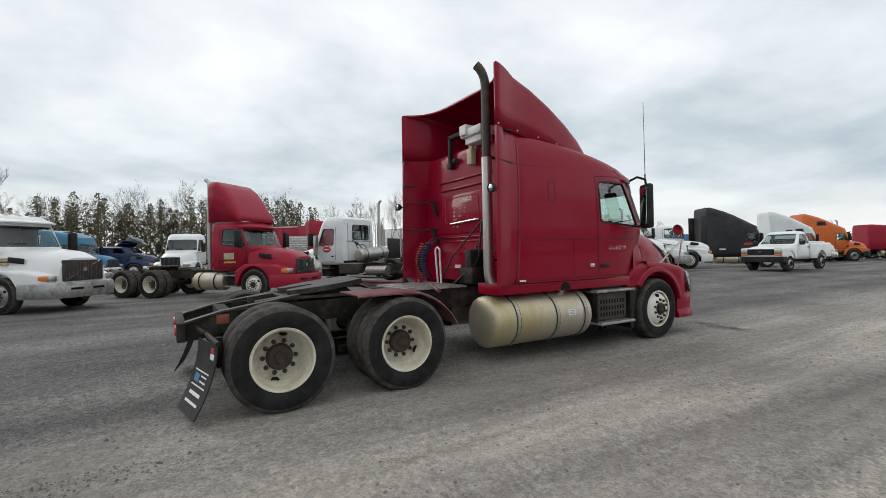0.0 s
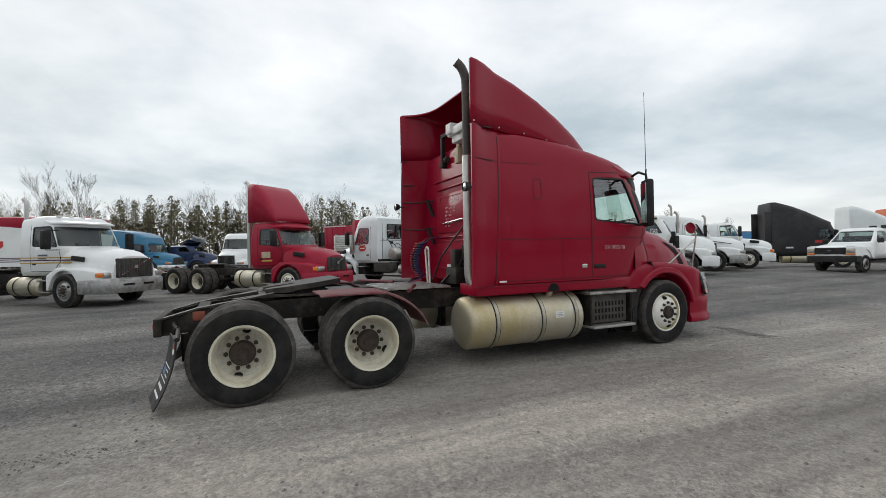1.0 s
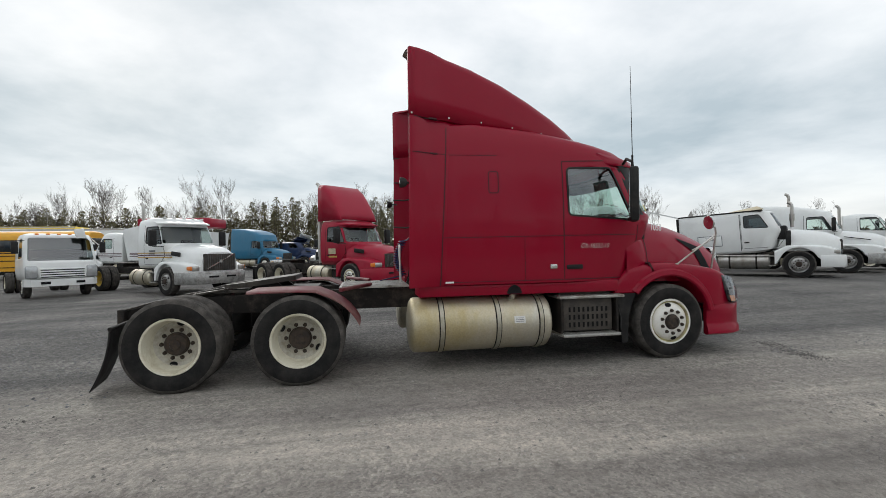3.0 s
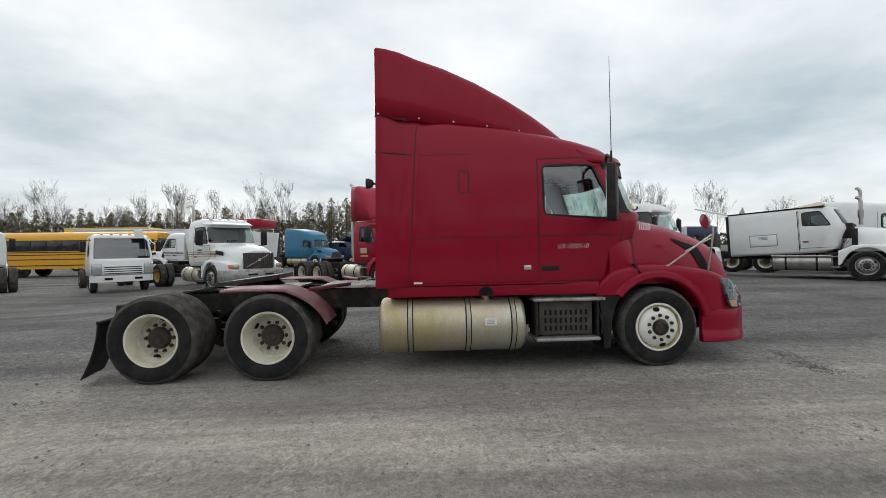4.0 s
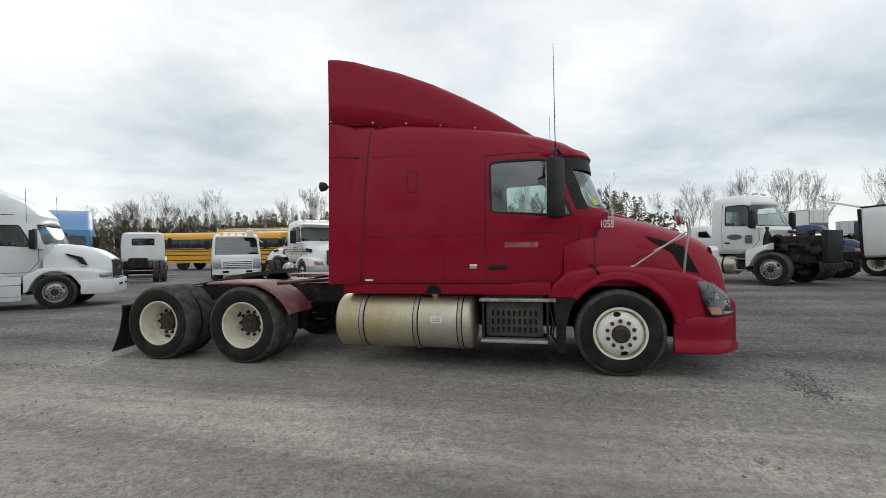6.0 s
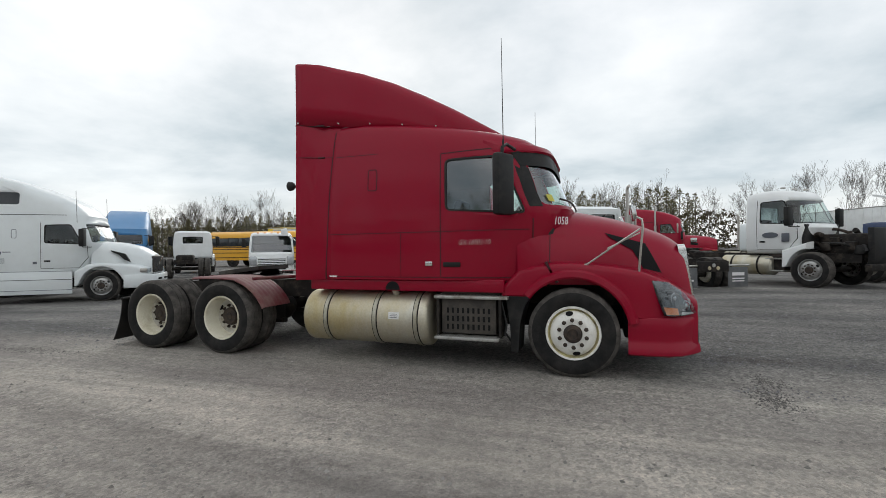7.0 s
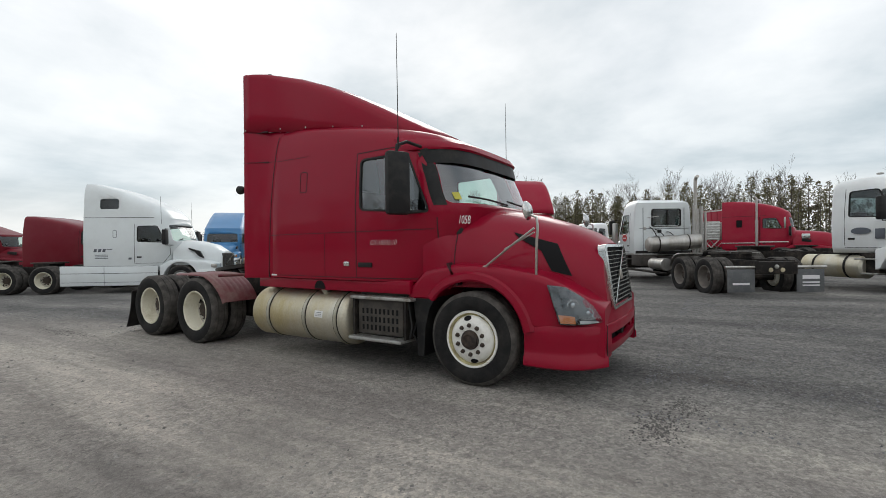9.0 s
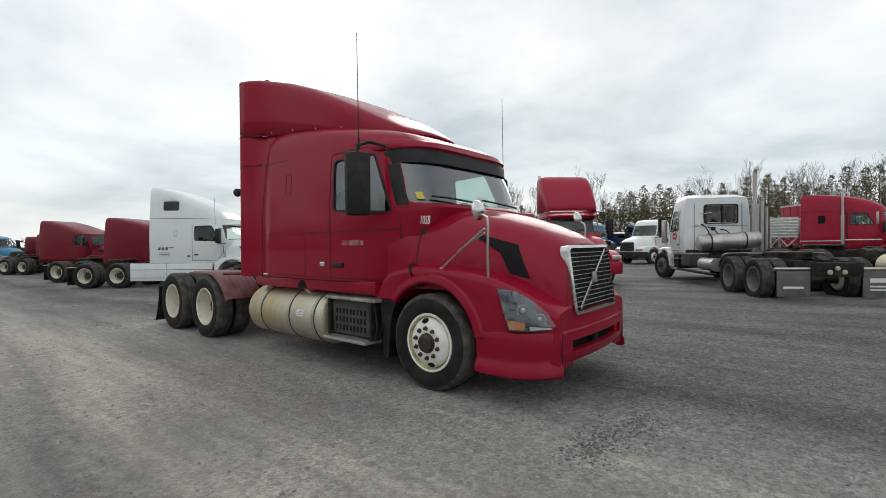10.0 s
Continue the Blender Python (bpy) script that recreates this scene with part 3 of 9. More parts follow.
def wheel_meshes(R, w, dished):
    """Meshes that all wheels of one size share. The outer face looks along -y, from y = 0."""
    key = (R, w, dished)
    if key in WHEEL_MESHES:
        return WHEEL_MESHES[key]
    rim = 0.295 * R / 0.505
    out = {}

    def keep(name, bm, flip=True):
        if flip:
            bmesh.ops.scale(bm, vec=(1, -1, 1), verts=bm.verts)
        bmesh.ops.recalc_face_normals(bm, faces=bm.faces)
        me = bpy.data.meshes.new(name)
        bm.to_mesh(me)
        bm.free()
        out[name] = me
    bm = turned(bmesh.new(), tyre_profile(R, w, rim), 56)
    for f in bm.faces:
        c = f.calc_center_median()
        r = math.hypot(c.x, c.z)
        f.material_index = 1 if r > R - 0.03 else 0
    # the tyre stands flat on the ground under its load
    for v in bm.verts:
        if v.co.z < -R + 0.008:
            v.co.z = -R + 0.008
    keep("tyre", bm)
    s = rim / 0.295
    if dished:
        prof = [(rim + 0.012, -0.012), (rim + 0.006, 0.0), (rim - 0.012, -0.006), (rim - 0.022, -0.03), (rim - 0.03, -0.17), (0.245 * s, -0.205), (0.2 * s, -0.218), (0.185 * s, -0.208), (0.15 * s, -0.205), (0.12 * s, -0.205), (0.12 * s, -0.23)]
        face, hubr, hub = -0.205, 0.157 * s, [(0.13 * s, -0.207), (0.128 * s, -0.185), (0.12 * s, -0.18), (0.12 * s, -0.16), (0.108 * s, -0.148), (0.06 * s, -0.144), (0.052 * s, -0.13), (0.001, -0.13)]
    else:
        prof = [(rim + 0.012, -0.012), (rim + 0.006, 0.0), (rim - 0.014, -0.004), (rim - 0.022, -0.03), (rim - 0.03, -0.045), (rim - 0.038, -0.03), (0.235 * s, -0.008), (0.19 * s, 0.022), (0.165 * s, 0.026), (0.12 * s, 0.022), (0.085 * s, 0.02), (0.085 * s, -0.03)]
        face, hubr, hub = 0.022, 0.153 * s, [(0.104 * s, 0.0), (0.104 * s, 0.03), (0.09 * s, 0.034), (0.088 * s, 0.062), (0.06 * s, 0.072), (0.055 * s, 0.062), (0.001, 0.064)]
    bm = turned(bmesh.new(), prof, 40)
    for f in bm.faces:
        c = f.calc_center_median()
        r = math.hypot(c.x, c.z)
        f.material_index = 1 if (r < 0.25 * s if dished else 0.245 * s < r < rim - 0.014) else 0
    keep("rim", bm)
    keep("hub", turned(bmesh.new(), hub, 24))
    out["studs"] = (hubr, 10)
    bm = bmesh.new()
    skin(bm, [[(q * math.cos(2 * math.pi * j / 6), face + d, q * math.sin(2 * math.pi * j / 6)) for j in range(6)] for q, d in ((0.024, -0.002), (0.024, 0.012), (0.017, 0.014), (0.015, 0.034))])
    keep("nut", bm)
    bm = bmesh.new()
    for i in range(10):
        a = 2 * math.pi * i / 10 + 0.15
        c = (hubr * math.cos(a), hubr * math.sin(a))
        skin(bm, [[(c[0] + q * math.cos(2 * math.pi * j / 6), face + d, c[1] + q * math.sin(2 * math.pi * j / 6)) for j in range(6)] for q, d in ((0.024, -0.002), (0.024, 0.012), (0.017, 0.014), (0.017, 0.034))])
    keep("nuts", bm)
    bm = bmesh.new()
    a = 0.9
    rr = 0.225 * s if dished else 0.226 * s
    c = (rr * math.cos(a), rr * math.sin(a))
    d0 = -0.212 if dished else -0.002
    t = (-math.sin(a), math.cos(a))
    n = (math.cos(a), math.sin(a))
    e = 0.022
    skin(bm, [[(c[0] + q * (t[0] * 0.036 * math.cos(h) + n[0] * e * math.sin(h)), d0 + d - (0.0 if dished else 0.55 * e * math.sin(h)), c[1] + q * (t[1] * 0.036 * math.cos(h) + n[1] * e * math.sin(h))) for h in (2 * math.pi * j / 14 for j in range(14))] for q, d in ((1.15, -0.02), (1.12, 0.008), (1.0, 0.008), (0.97, 0.004))])
    keep("hand_holes", bm)
    WHEEL_MESHES[key] = out
    return out


def wheel(parent, x, y, side, R=0.505, w=0.27, dished=False, rim_mat=None, spin=0.0, name="wheel", detail=True, fine=False):
    """A wheel whose outer face lies at y, on side -1 or 1."""
    ms = wheel_meshes(R, w, dished)
    h = new(name)
    h.empty_display_size = 0.1
    h.parent = parent
    h.matrix_basis = pose(x, y, R - 0.008) @ (pose(0, 0, 0) if side < 0 else pose(0, 0, 0, 0, 0, 180)) 
    turn = pose(0, 0, 0, 0, spin, 0)
    mesh_part("tyre", ms["tyre"], [M_RUBBER, M_TREAD], h, "", 35)
    me = ms["rim"]
    if rim_mat:
        me = me.copy()
        me.materials.clear()
    mesh_part("rim", me, [rim_mat, rim_mat] if rim_mat else ([M_CREAM, M_FACE] if dished else [M_RIM, M_BARREL]), h, "", 35).matrix_basis = turn
    mesh_part("hub", ms["hub"], M_HUB, h, "", 35).matrix_basis = turn
    if not detail:
        return h
    if fine:
        r, n = ms["studs"]
        for i in range(n):
            a = 2 * math.pi * i / n + 0.15
            mesh_part("wheel_nut", ms["nut"], M_HUB, h, "", 35).matrix_basis = turn @ pose(r * math.cos(a), 0, r * math.sin(a))
    else:
        o = tagged(mesh_part("wheel_nuts", ms["nuts"], M_HUB, h, "", 35), kind="stuff")
        o.matrix_basis = turn
    for i in (0, 1):
        mesh_part("hand_hole", ms["hand_holes"], M_DARK, h, "", 35).matrix_basis = turn @ pose(0, 0, 0, 0, 180 * i, 0)
    return h


def dual(parent, x, y, side, **k):
    """A pair of driven wheels: the outer one dished, the inner one behind it."""
    wheel(parent, x, y, side, dished=True, w=0.25, **k)
    k.pop("rim_mat", None)
    k.pop("fine", None)
    wheel(parent, x, y - side * 0.31, side, R=k.get("R", 0.505), dished=True, w=0.25, detail=False, name="inner_wheel")


# ---- body pieces that all trucks share ----
def fender(bm, side, x0, x1, xc, zc, ra, y_in, y_out, top, r=0.08, steps=26, foot=0.0):
    """A wing over a wheel: solid from y_in to y_out, the wheel arch cut out below as an arc of radius ra, top(x) its upper line."""
    rings = []
    for i in range(steps + 1):
        x = x0 + (x1 - x0) * i / steps
        dx = abs(x - xc)
        zb = zc + math.sqrt(max(0.0, ra * ra - dx * dx)) if dx < ra else None
        lo = max(top(x) - 0.5, foot if x < xc else 0.0)
        zb = max(zb, lo) if zb is not None else lo
        zt = max(top(x), zb + 0.05)
        yo = y_out(x) if callable(y_out) else y_out
        yi = y_in(x) if callable(y_in) else y_in
        rr = min(r, (zt - zb) * 0.6)
        ring = [(x, side * yi, zb), (x, side * (yo - 0.015), zb), (x, side * yo, zb + 0.015)]
        for j in range(5):
            a = math.pi / 2 * j / 4
            ring.append((x, side * (yo - rr + rr * math.cos(a)), zt - rr + rr * math.sin(a)))
        ring.append((x, side * (yi + 0.5 * (yo - rr - yi)), zt + 0.025))
        ring.append((x, side * yi, zt + 0.03))
        rings.append(ring)
    return skin(bm, rings)


def hood_rings(x0, x1, rows, n=3.2, steps=16):
    """Cross sections of a bonnet along x, from rows (t, half width, top, bottom)."""
    rings = []
    for i in range(steps + 1):
        t = i / steps
        for (ta, *a), (tb, *b) in zip(rows, rows[1:]):
            if ta <= t <= tb + 1e-6:
                f = (t - ta) / (tb - ta)
                w, zt, zb = [p + (q - p) * f for p, q in zip(a, b)]
                break
        x = x0 + (x1 - x0) * t
        ring = []
        for k in range(25):
            th = math.pi * k / 24
            c, s = math.cos(th), math.sin(th)
            ring.append((x, -w * math.copysign(abs(c) ** (2 / n), c), zb + (zt - zb) * s ** (2 / n)))
        rings.append(ring)
    return rings


def band(bm, line, profile):
    """Sweeps a profile of (outward, height) along a plan line of points; outward lies to the right of the line."""
    rings = []
    for i, p in enumerate(line):
        a, b = Vector(line[max(i - 1, 0)]), Vector(line[min(i + 1, len(line) - 1)])
        d = (b - a).normalized()
        n = Vector((d.y, -d.x))
        rings.append([(p[0] + n.x * o, p[1] + n.y * o, z) for o, z in profile])
    return skin(bm, rings)


def mirrored(line):
    """A plan line from one side to the middle, with its mirror image added."""
    return list(line) + [(x, -y) for x, y in reversed(line[:-1] if abs(line[-1][1]) < 1e-6 else line)]


# ---- the red tractor ----
hero = thing("semi_truck", "dusty dark red sleeper tractor with tall roof fairing, no trailer", "truck")
HW = 1.2
CAB = [(1.03, -3.02, -0.36, 1.17), (1.045, -3.02, -0.355, 1.195), (1.1, -3.02, -0.32, HW), (1.45, -3.02, -0.18, HW), (1.7, -3.02, -0.06, HW), (1.86, -3.02, -0.02, HW), (2.0, -3.02, -0.09, 1.195),
       (2.2, -3.02, -0.17, 1.185), (2.4, -3.02, -0.26, 1.17), (2.52, -3.02, -0.33, 1.155), (2.62, -3.02, -0.36, 1.144), (2.71, -3.02, -0.5, 1.133), (2.79, -3.02, -0.74, 1.12), (2.86, -3.02, -1.05, 1.103), (2.93, -3.02, -1.5, 1.085), (2.98, -3.02, -2.1, 1.066), (3.01, -3.0, -2.5, 1.04)]


def hero_w(x, z):
    """Half width of the red cab at a place on its side."""
    for (za, _, fa, wa), (zb, _, fb, wb) in zip(CAB, CAB[1:]):
        if za <= z <= zb:
            t = (z - za) / (zb - za)
            w, xf = wa + (wb - wa) * t, fa + (fb - fa) * t
            a = min(2.0, (xf + 3.02) * 0.9)
            d = x - (xf - a)
            return w if d <= 0 else w * max(0.0, 1 - min(1, d / a) ** 5) ** 0.2
    return HW


def hero_front(y, z):
    """The foremost place of the red cab's skin at a height, y to the side."""
    for (za, _, fa, wa), (zb, _, fb, wb) in zip(CAB, CAB[1:]):
        if za <= z <= zb:
            t = (z - za) / (zb - za)
            return fa + (fb - fa) * t - bow(wa + (wb - wa) * t, 2.0, 5, y)
    return -0.3


def ribbon(bm, pts, width, side=-1, lift=0.002, thick=0.004, w_of=None):
    """A thin strip laid on the cab's side along points of (x, z)."""
    fine = []
    for (x0, z0), (x1, z1) in zip(pts, pts[1:]):
        k = max(1, int(math.hypot(x1 - x0, z1 - z0) / 0.08))
        fine += [(x0 + (x1 - x0) * j / k, z0 + (z1 - z0) * j / k) for j in range(k)]
    fine.append(pts[-1])
    f = w_of or hero_w
    rings = []
    for i, (x, z) in enumerate(fine):
        a, b = Vector(fine[max(i - 1, 0)]), Vector(fine[min(i + 1, len(fine) - 1)])
        d = (b - a).normalized() if (b - a).length > 1e-6 else Vector((1, 0))
        n = Vector((-d.y, d.x)) * width / 2
        p, q = (x + n.x, z + n.y), (x - n.x, z - n.y)
        rings.append([(p[0], side * (f(*p) + lift), p[1]), (q[0], side * (f(*q) + lift), q[1]), (q[0], side * (f(*q) - thick), q[1]), (p[0], side * (f(*p) - thick), p[1])])
    return skin(bm, rings)


def build_hero_cab():
    bm = shell_of(CAB, 2.0, 5)
    side_win = rounded([(-1.43, 2.46), (-0.8, 2.48), (-0.5, 1.81), (-1.42, 1.87)], 0.06)
    panes = []
    for s in (-1, 1):
        panes.append(("side_window", cut_window(bm, side_win, "y", s)))
    panes.append(("windshield", cut_window(bm, rounded([(-1.06, 1.9), (1.06, 1.9), (1.0, 2.49), (-1.0, 2.49)], 0.07), "x", 1)))
    cab = thicken(part("cab", bm, M_RED, hero), 0.035, M_LINING)
    for nm, pane in panes:
        part(nm, pane, M_SCREEN, cab)
    # rubber surrounds of the door windows
    for s in (-1, 1):
        bm = bmesh.new()
        ribbon(bm, side_win + side_win[:1], 0.022, s, 0.004, 0.02)
        part("window_seal", bm, M_BLACK, cab)
        # door outline and panel gaps
        door = [(-1.49, 2.54), (-1.49, 1.075), (-0.62, 1.075), (-0.44, 1.3), (-0.42, 1.75)]
        bm = bmesh.new()
        ribbon(bm, door, 0.011, s)
        ribbon(bm, [(-1.49, 2.54), (-0.86, 2.57), (-0.66, 2.5)], 0.011, s)
        part("door_gap", bm, M_RED_SEAM, cab)
        bm = bmesh.new()
        ribbon(bm, [(-3.0, 1.605), (-0.46, 1.625)], 0.008, s)
        ribbon(bm, [(-3.0, 1.075), (-1.5, 1.075)], 0.007, s)
        ribbon(bm, [(-2.0, 1.6), (-2.0, 1.08)], 0.004, s)
        ribbon(bm, [(-2.95, 2.595), (-2.32, 2.6)], 0.006, s)
        ribbon(bm, [(-0.77, 2.72), (-0.72, 2.62), (-0.71, 2.58)], 0.01, s)
        part("panel_gap", bm, M_RED_SEAM, cab)
        bm = bmesh.new()
        ribbon(bm, rounded([(-2.44, 2.4), (-2.32, 2.4), (-2.32, 2.14), (-2.44, 2.14)], 0.03, 3) + [(-2.44, 2.37)], 0.011, s)
        part("vent_door", bm, M_RED_SEAM, cab)
        bm = boxed(-1.46, -1.25, s * 1.196 - 0.012, s * 1.196 + 0.012, 1.2, 1.255, 0.008)
        part("door_handle", bm, M_BLACK, cab, "recessed black door handle")
        part("marker_lamp", boxed(-1.68, -1.59, s * 1.2 - 0.012, s * 1.2 + 0.012, 1.21, 1.265, 0.006), M_CHROME, cab, "small clear side marker lamp")
        part("reflector", boxed(-2.99, -2.89, s * 1.2 - 0.006, s * 1.2 + 0.006, 1.066, 1.086), M_INK, cab, "white reflector strip")
    # floor, dashboard and seats seen through the glass
    part("cab_floor", boxed(-2.95, -0.55, -1.1, 1.1, 0.97, 1.0), M_DARK, cab)
    part("dashboard", boxed(-0.62, -0.2, -0.95, 0.95, 1.45, 1.84, 0.06), M_BLACK, cab, "black dashboard")
    for s in (-1, 1):
        bm = boxed(-1.75, -1.25, s * 0.62 - 0.26, s * 0.62 + 0.26, 1.3, 1.48, 0.05)
        box(bm, -1.82, -1.66, s * 0.62 - 0.25, s * 0.62 + 0.25, 1.45, 2.15, 0.06)
        part("seat", bm, M_DARK, cab, "dark cloth high-backed seat")
    bm = turned(bmesh.new(), [(0.22 + 0.014 * math.cos(a), 0.014 * math.sin(a)) for a in (2 * math.pi * k / 8 for k in range(9))], 28)
    bmesh.ops.transform(bm, matrix=pose(-0.92, 0.62, 1.83, 0, 0, 0) @ pose(0, 0, 0, 0, -65, 0) @ pose(0, 0, 0, 90, 0, 0), verts=bm.verts)
    tube(bm, [(-0.92, 0.62, 1.83), (-0.6, 0.62, 1.62)], 0.03)
    part("steering_wheel", bm, M_BLACK, cab, "black steering wheel")
    # sun visor of the roof, wipers
    rings = []
    for k in range(25):
        y = -1.1 + 2.2 * k / 24
        b = bow(1.16, 2.0, 5, y)
        rings.append([(-0.48 - b, y, 2.67), (-0.27 - b, y, 2.58 + 0.02 * (1 - (y / 1.1) ** 2)), (-0.23 - b, y, 2.53), (-0.25 - b, y, 2.51), (-0.5 - b, y, 2.55)])
    bm = skin(bmesh.new(), rings)
    part("sun_visor", bm, M_RED, cab, "red visor over the windshield")
    bm = skin(bmesh.new(), [[(-0.255 - bow(1.16, 2.0, 5, y), y, 2.52), (-0.255 - bow(1.16, 2.0, 5, y), y, 2.505), (-0.4 - bow(1.16, 2.0, 5, y), y, 2.5), (-0.4 - bow(1.16, 2.0, 5, y), y, 2.53)] for y in [-1.05 + 2.1 * k / 20 for k in range(21)]])
    part("visor_underside", bm, M_BLACK, cab)
    for y0, y1 in ((-0.9, -0.15), (-0.1, 0.68)):
        bm = bmesh.new()
        pts = []
        for k in range(7):
            y = y0 + (y1 - y0) * k / 6
            z = 1.97 - 0.05 * k / 6
            pts.append((0.012 - 0.42 * (z - 1.86) - bow(1.2, 2.0, 5, y), y, z))
        tube(bm, pts, 0.011, 6)
        part("wiper", bm, M_BLACK, cab)
    # black band along the top of the windshield (glass tint and the brow's shade painted as one), black pillars beside
    # it, a small yellow sticker
    rings = []
    for k in range(25):
        y = -1.06 + 2.12 * k / 24
        rings.append([(hero_front(y, z) + d, y, z) for z, d in ((2.55, 0.07), (2.45, 0.05), (2.355, 0.014), (2.36, 0.004), (2.54, 0.03))])
    part("windshield_visor", skin(bmesh.new(), rings), M_BLACK, cab, "black band under the roof's brow, glass tint and brow shade in one")
    for s in (-1, 1):
        rings = [[(hero_front(y, z) + d, s * y, z) for y, d in ((yi, 0.006), ((yi + yo) / 2, 0.01), (yo, 0.006), (yo, -0.01), (yi, -0.01))] for z, yi, yo in ((1.88, 1.06, 1.115), (2.05, 1.05, 1.105), (2.25, 1.03, 1.09), (2.48, 1.0, 1.065))]
        part("windshield_seal", skin(bmesh.new(), rings), M_BLACK, cab, "black rubber strip beside the windshield")
    bm = skin(bmesh.new(), [[(hero_front(y, z) + 0.008, y, z) for z in (1.94, 1.98, 2.02)] for y in (-1.0, -0.97, -0.945)], False)
    part("windshield_sticker", bm, M_STICKER, cab, "small yellow sticker")
    # mirrors on arms, whip aerials
    for s in (-1, 1):
        bm = rbox_mirror(s)
        mir = part("wing_mirror", bm, M_BLACK, cab, "tall black wing mirror housing")
        part("mirror_glass", boxed(-0.059, -0.05, -0.105, 0.105, 1.82, 2.38, m=mirror_pose(s)), M_MIRROR, mir)
        bm = bmesh.new()
        tube(bm, [(-0.62, s * 1.1, 2.53), (-0.68, s * 1.28, 2.56), (-0.7, s * 1.43, 2.5), (-0.7, s * 1.44, 2.4)], 0.018)
        part("mirror_arm", bm, M_BLACK, cab)
        bm = bmesh.new()
        tube(bm, [(-0.6, s * 1.12, 1.82), (-0.68, s * 1.3, 1.8), (-0.7, s * 1.42, 1.85)], 0.018)
        part("mirror_arm", bm, M_BLACK, cab)
        bm = bmesh.new()
        tube(bm, [(-0.69, s * 1.42, 2.46), (-0.69, s * 1.42, 2.58)], 0.012, 6)
        tube(bm, [(-0.69, s * 1.42, 2.58), (-0.7, s * 1.42, 3.67)], [0.0055, 0.003], 5)
        part("aerial", bm, M_BLACK, cab, "thin whip aerial")
    # lettering on door and cowl
    m = Matrix(((1, 0, 0, -1.1), (0, 0, -1, -HW - 0.002), (0, 1, 0, 1.47), (0, 0, 0, 1)))
    lettering("stock_number", "GX-18502-10", 0.085, M_INK, cab, m @ pose(0.015, 0.014, 0, 0, 0, 0), "hand-written white stock number", 0.8, -0.0022, 0.3)
    return cab


def mirror_pose(s):
    """The wing mirrors are turned in towards the driver."""
    return pose(-0.69, s * 1.44, 0, 0, 0, 30 * s)


def rbox_mirror(s):
    return boxed(-0.055, 0.055, -0.13, 0.13, 1.77, 2.43, 0.035, m=mirror_pose(s))


hero_cab = build_hero_cab()


# roof fairing and side extenders: an open shell behind the cab
def seam_x(z):
    """The leaning joint between sleeper and side extender."""
    return -3.05 + 0.06 * (z - 1.03)


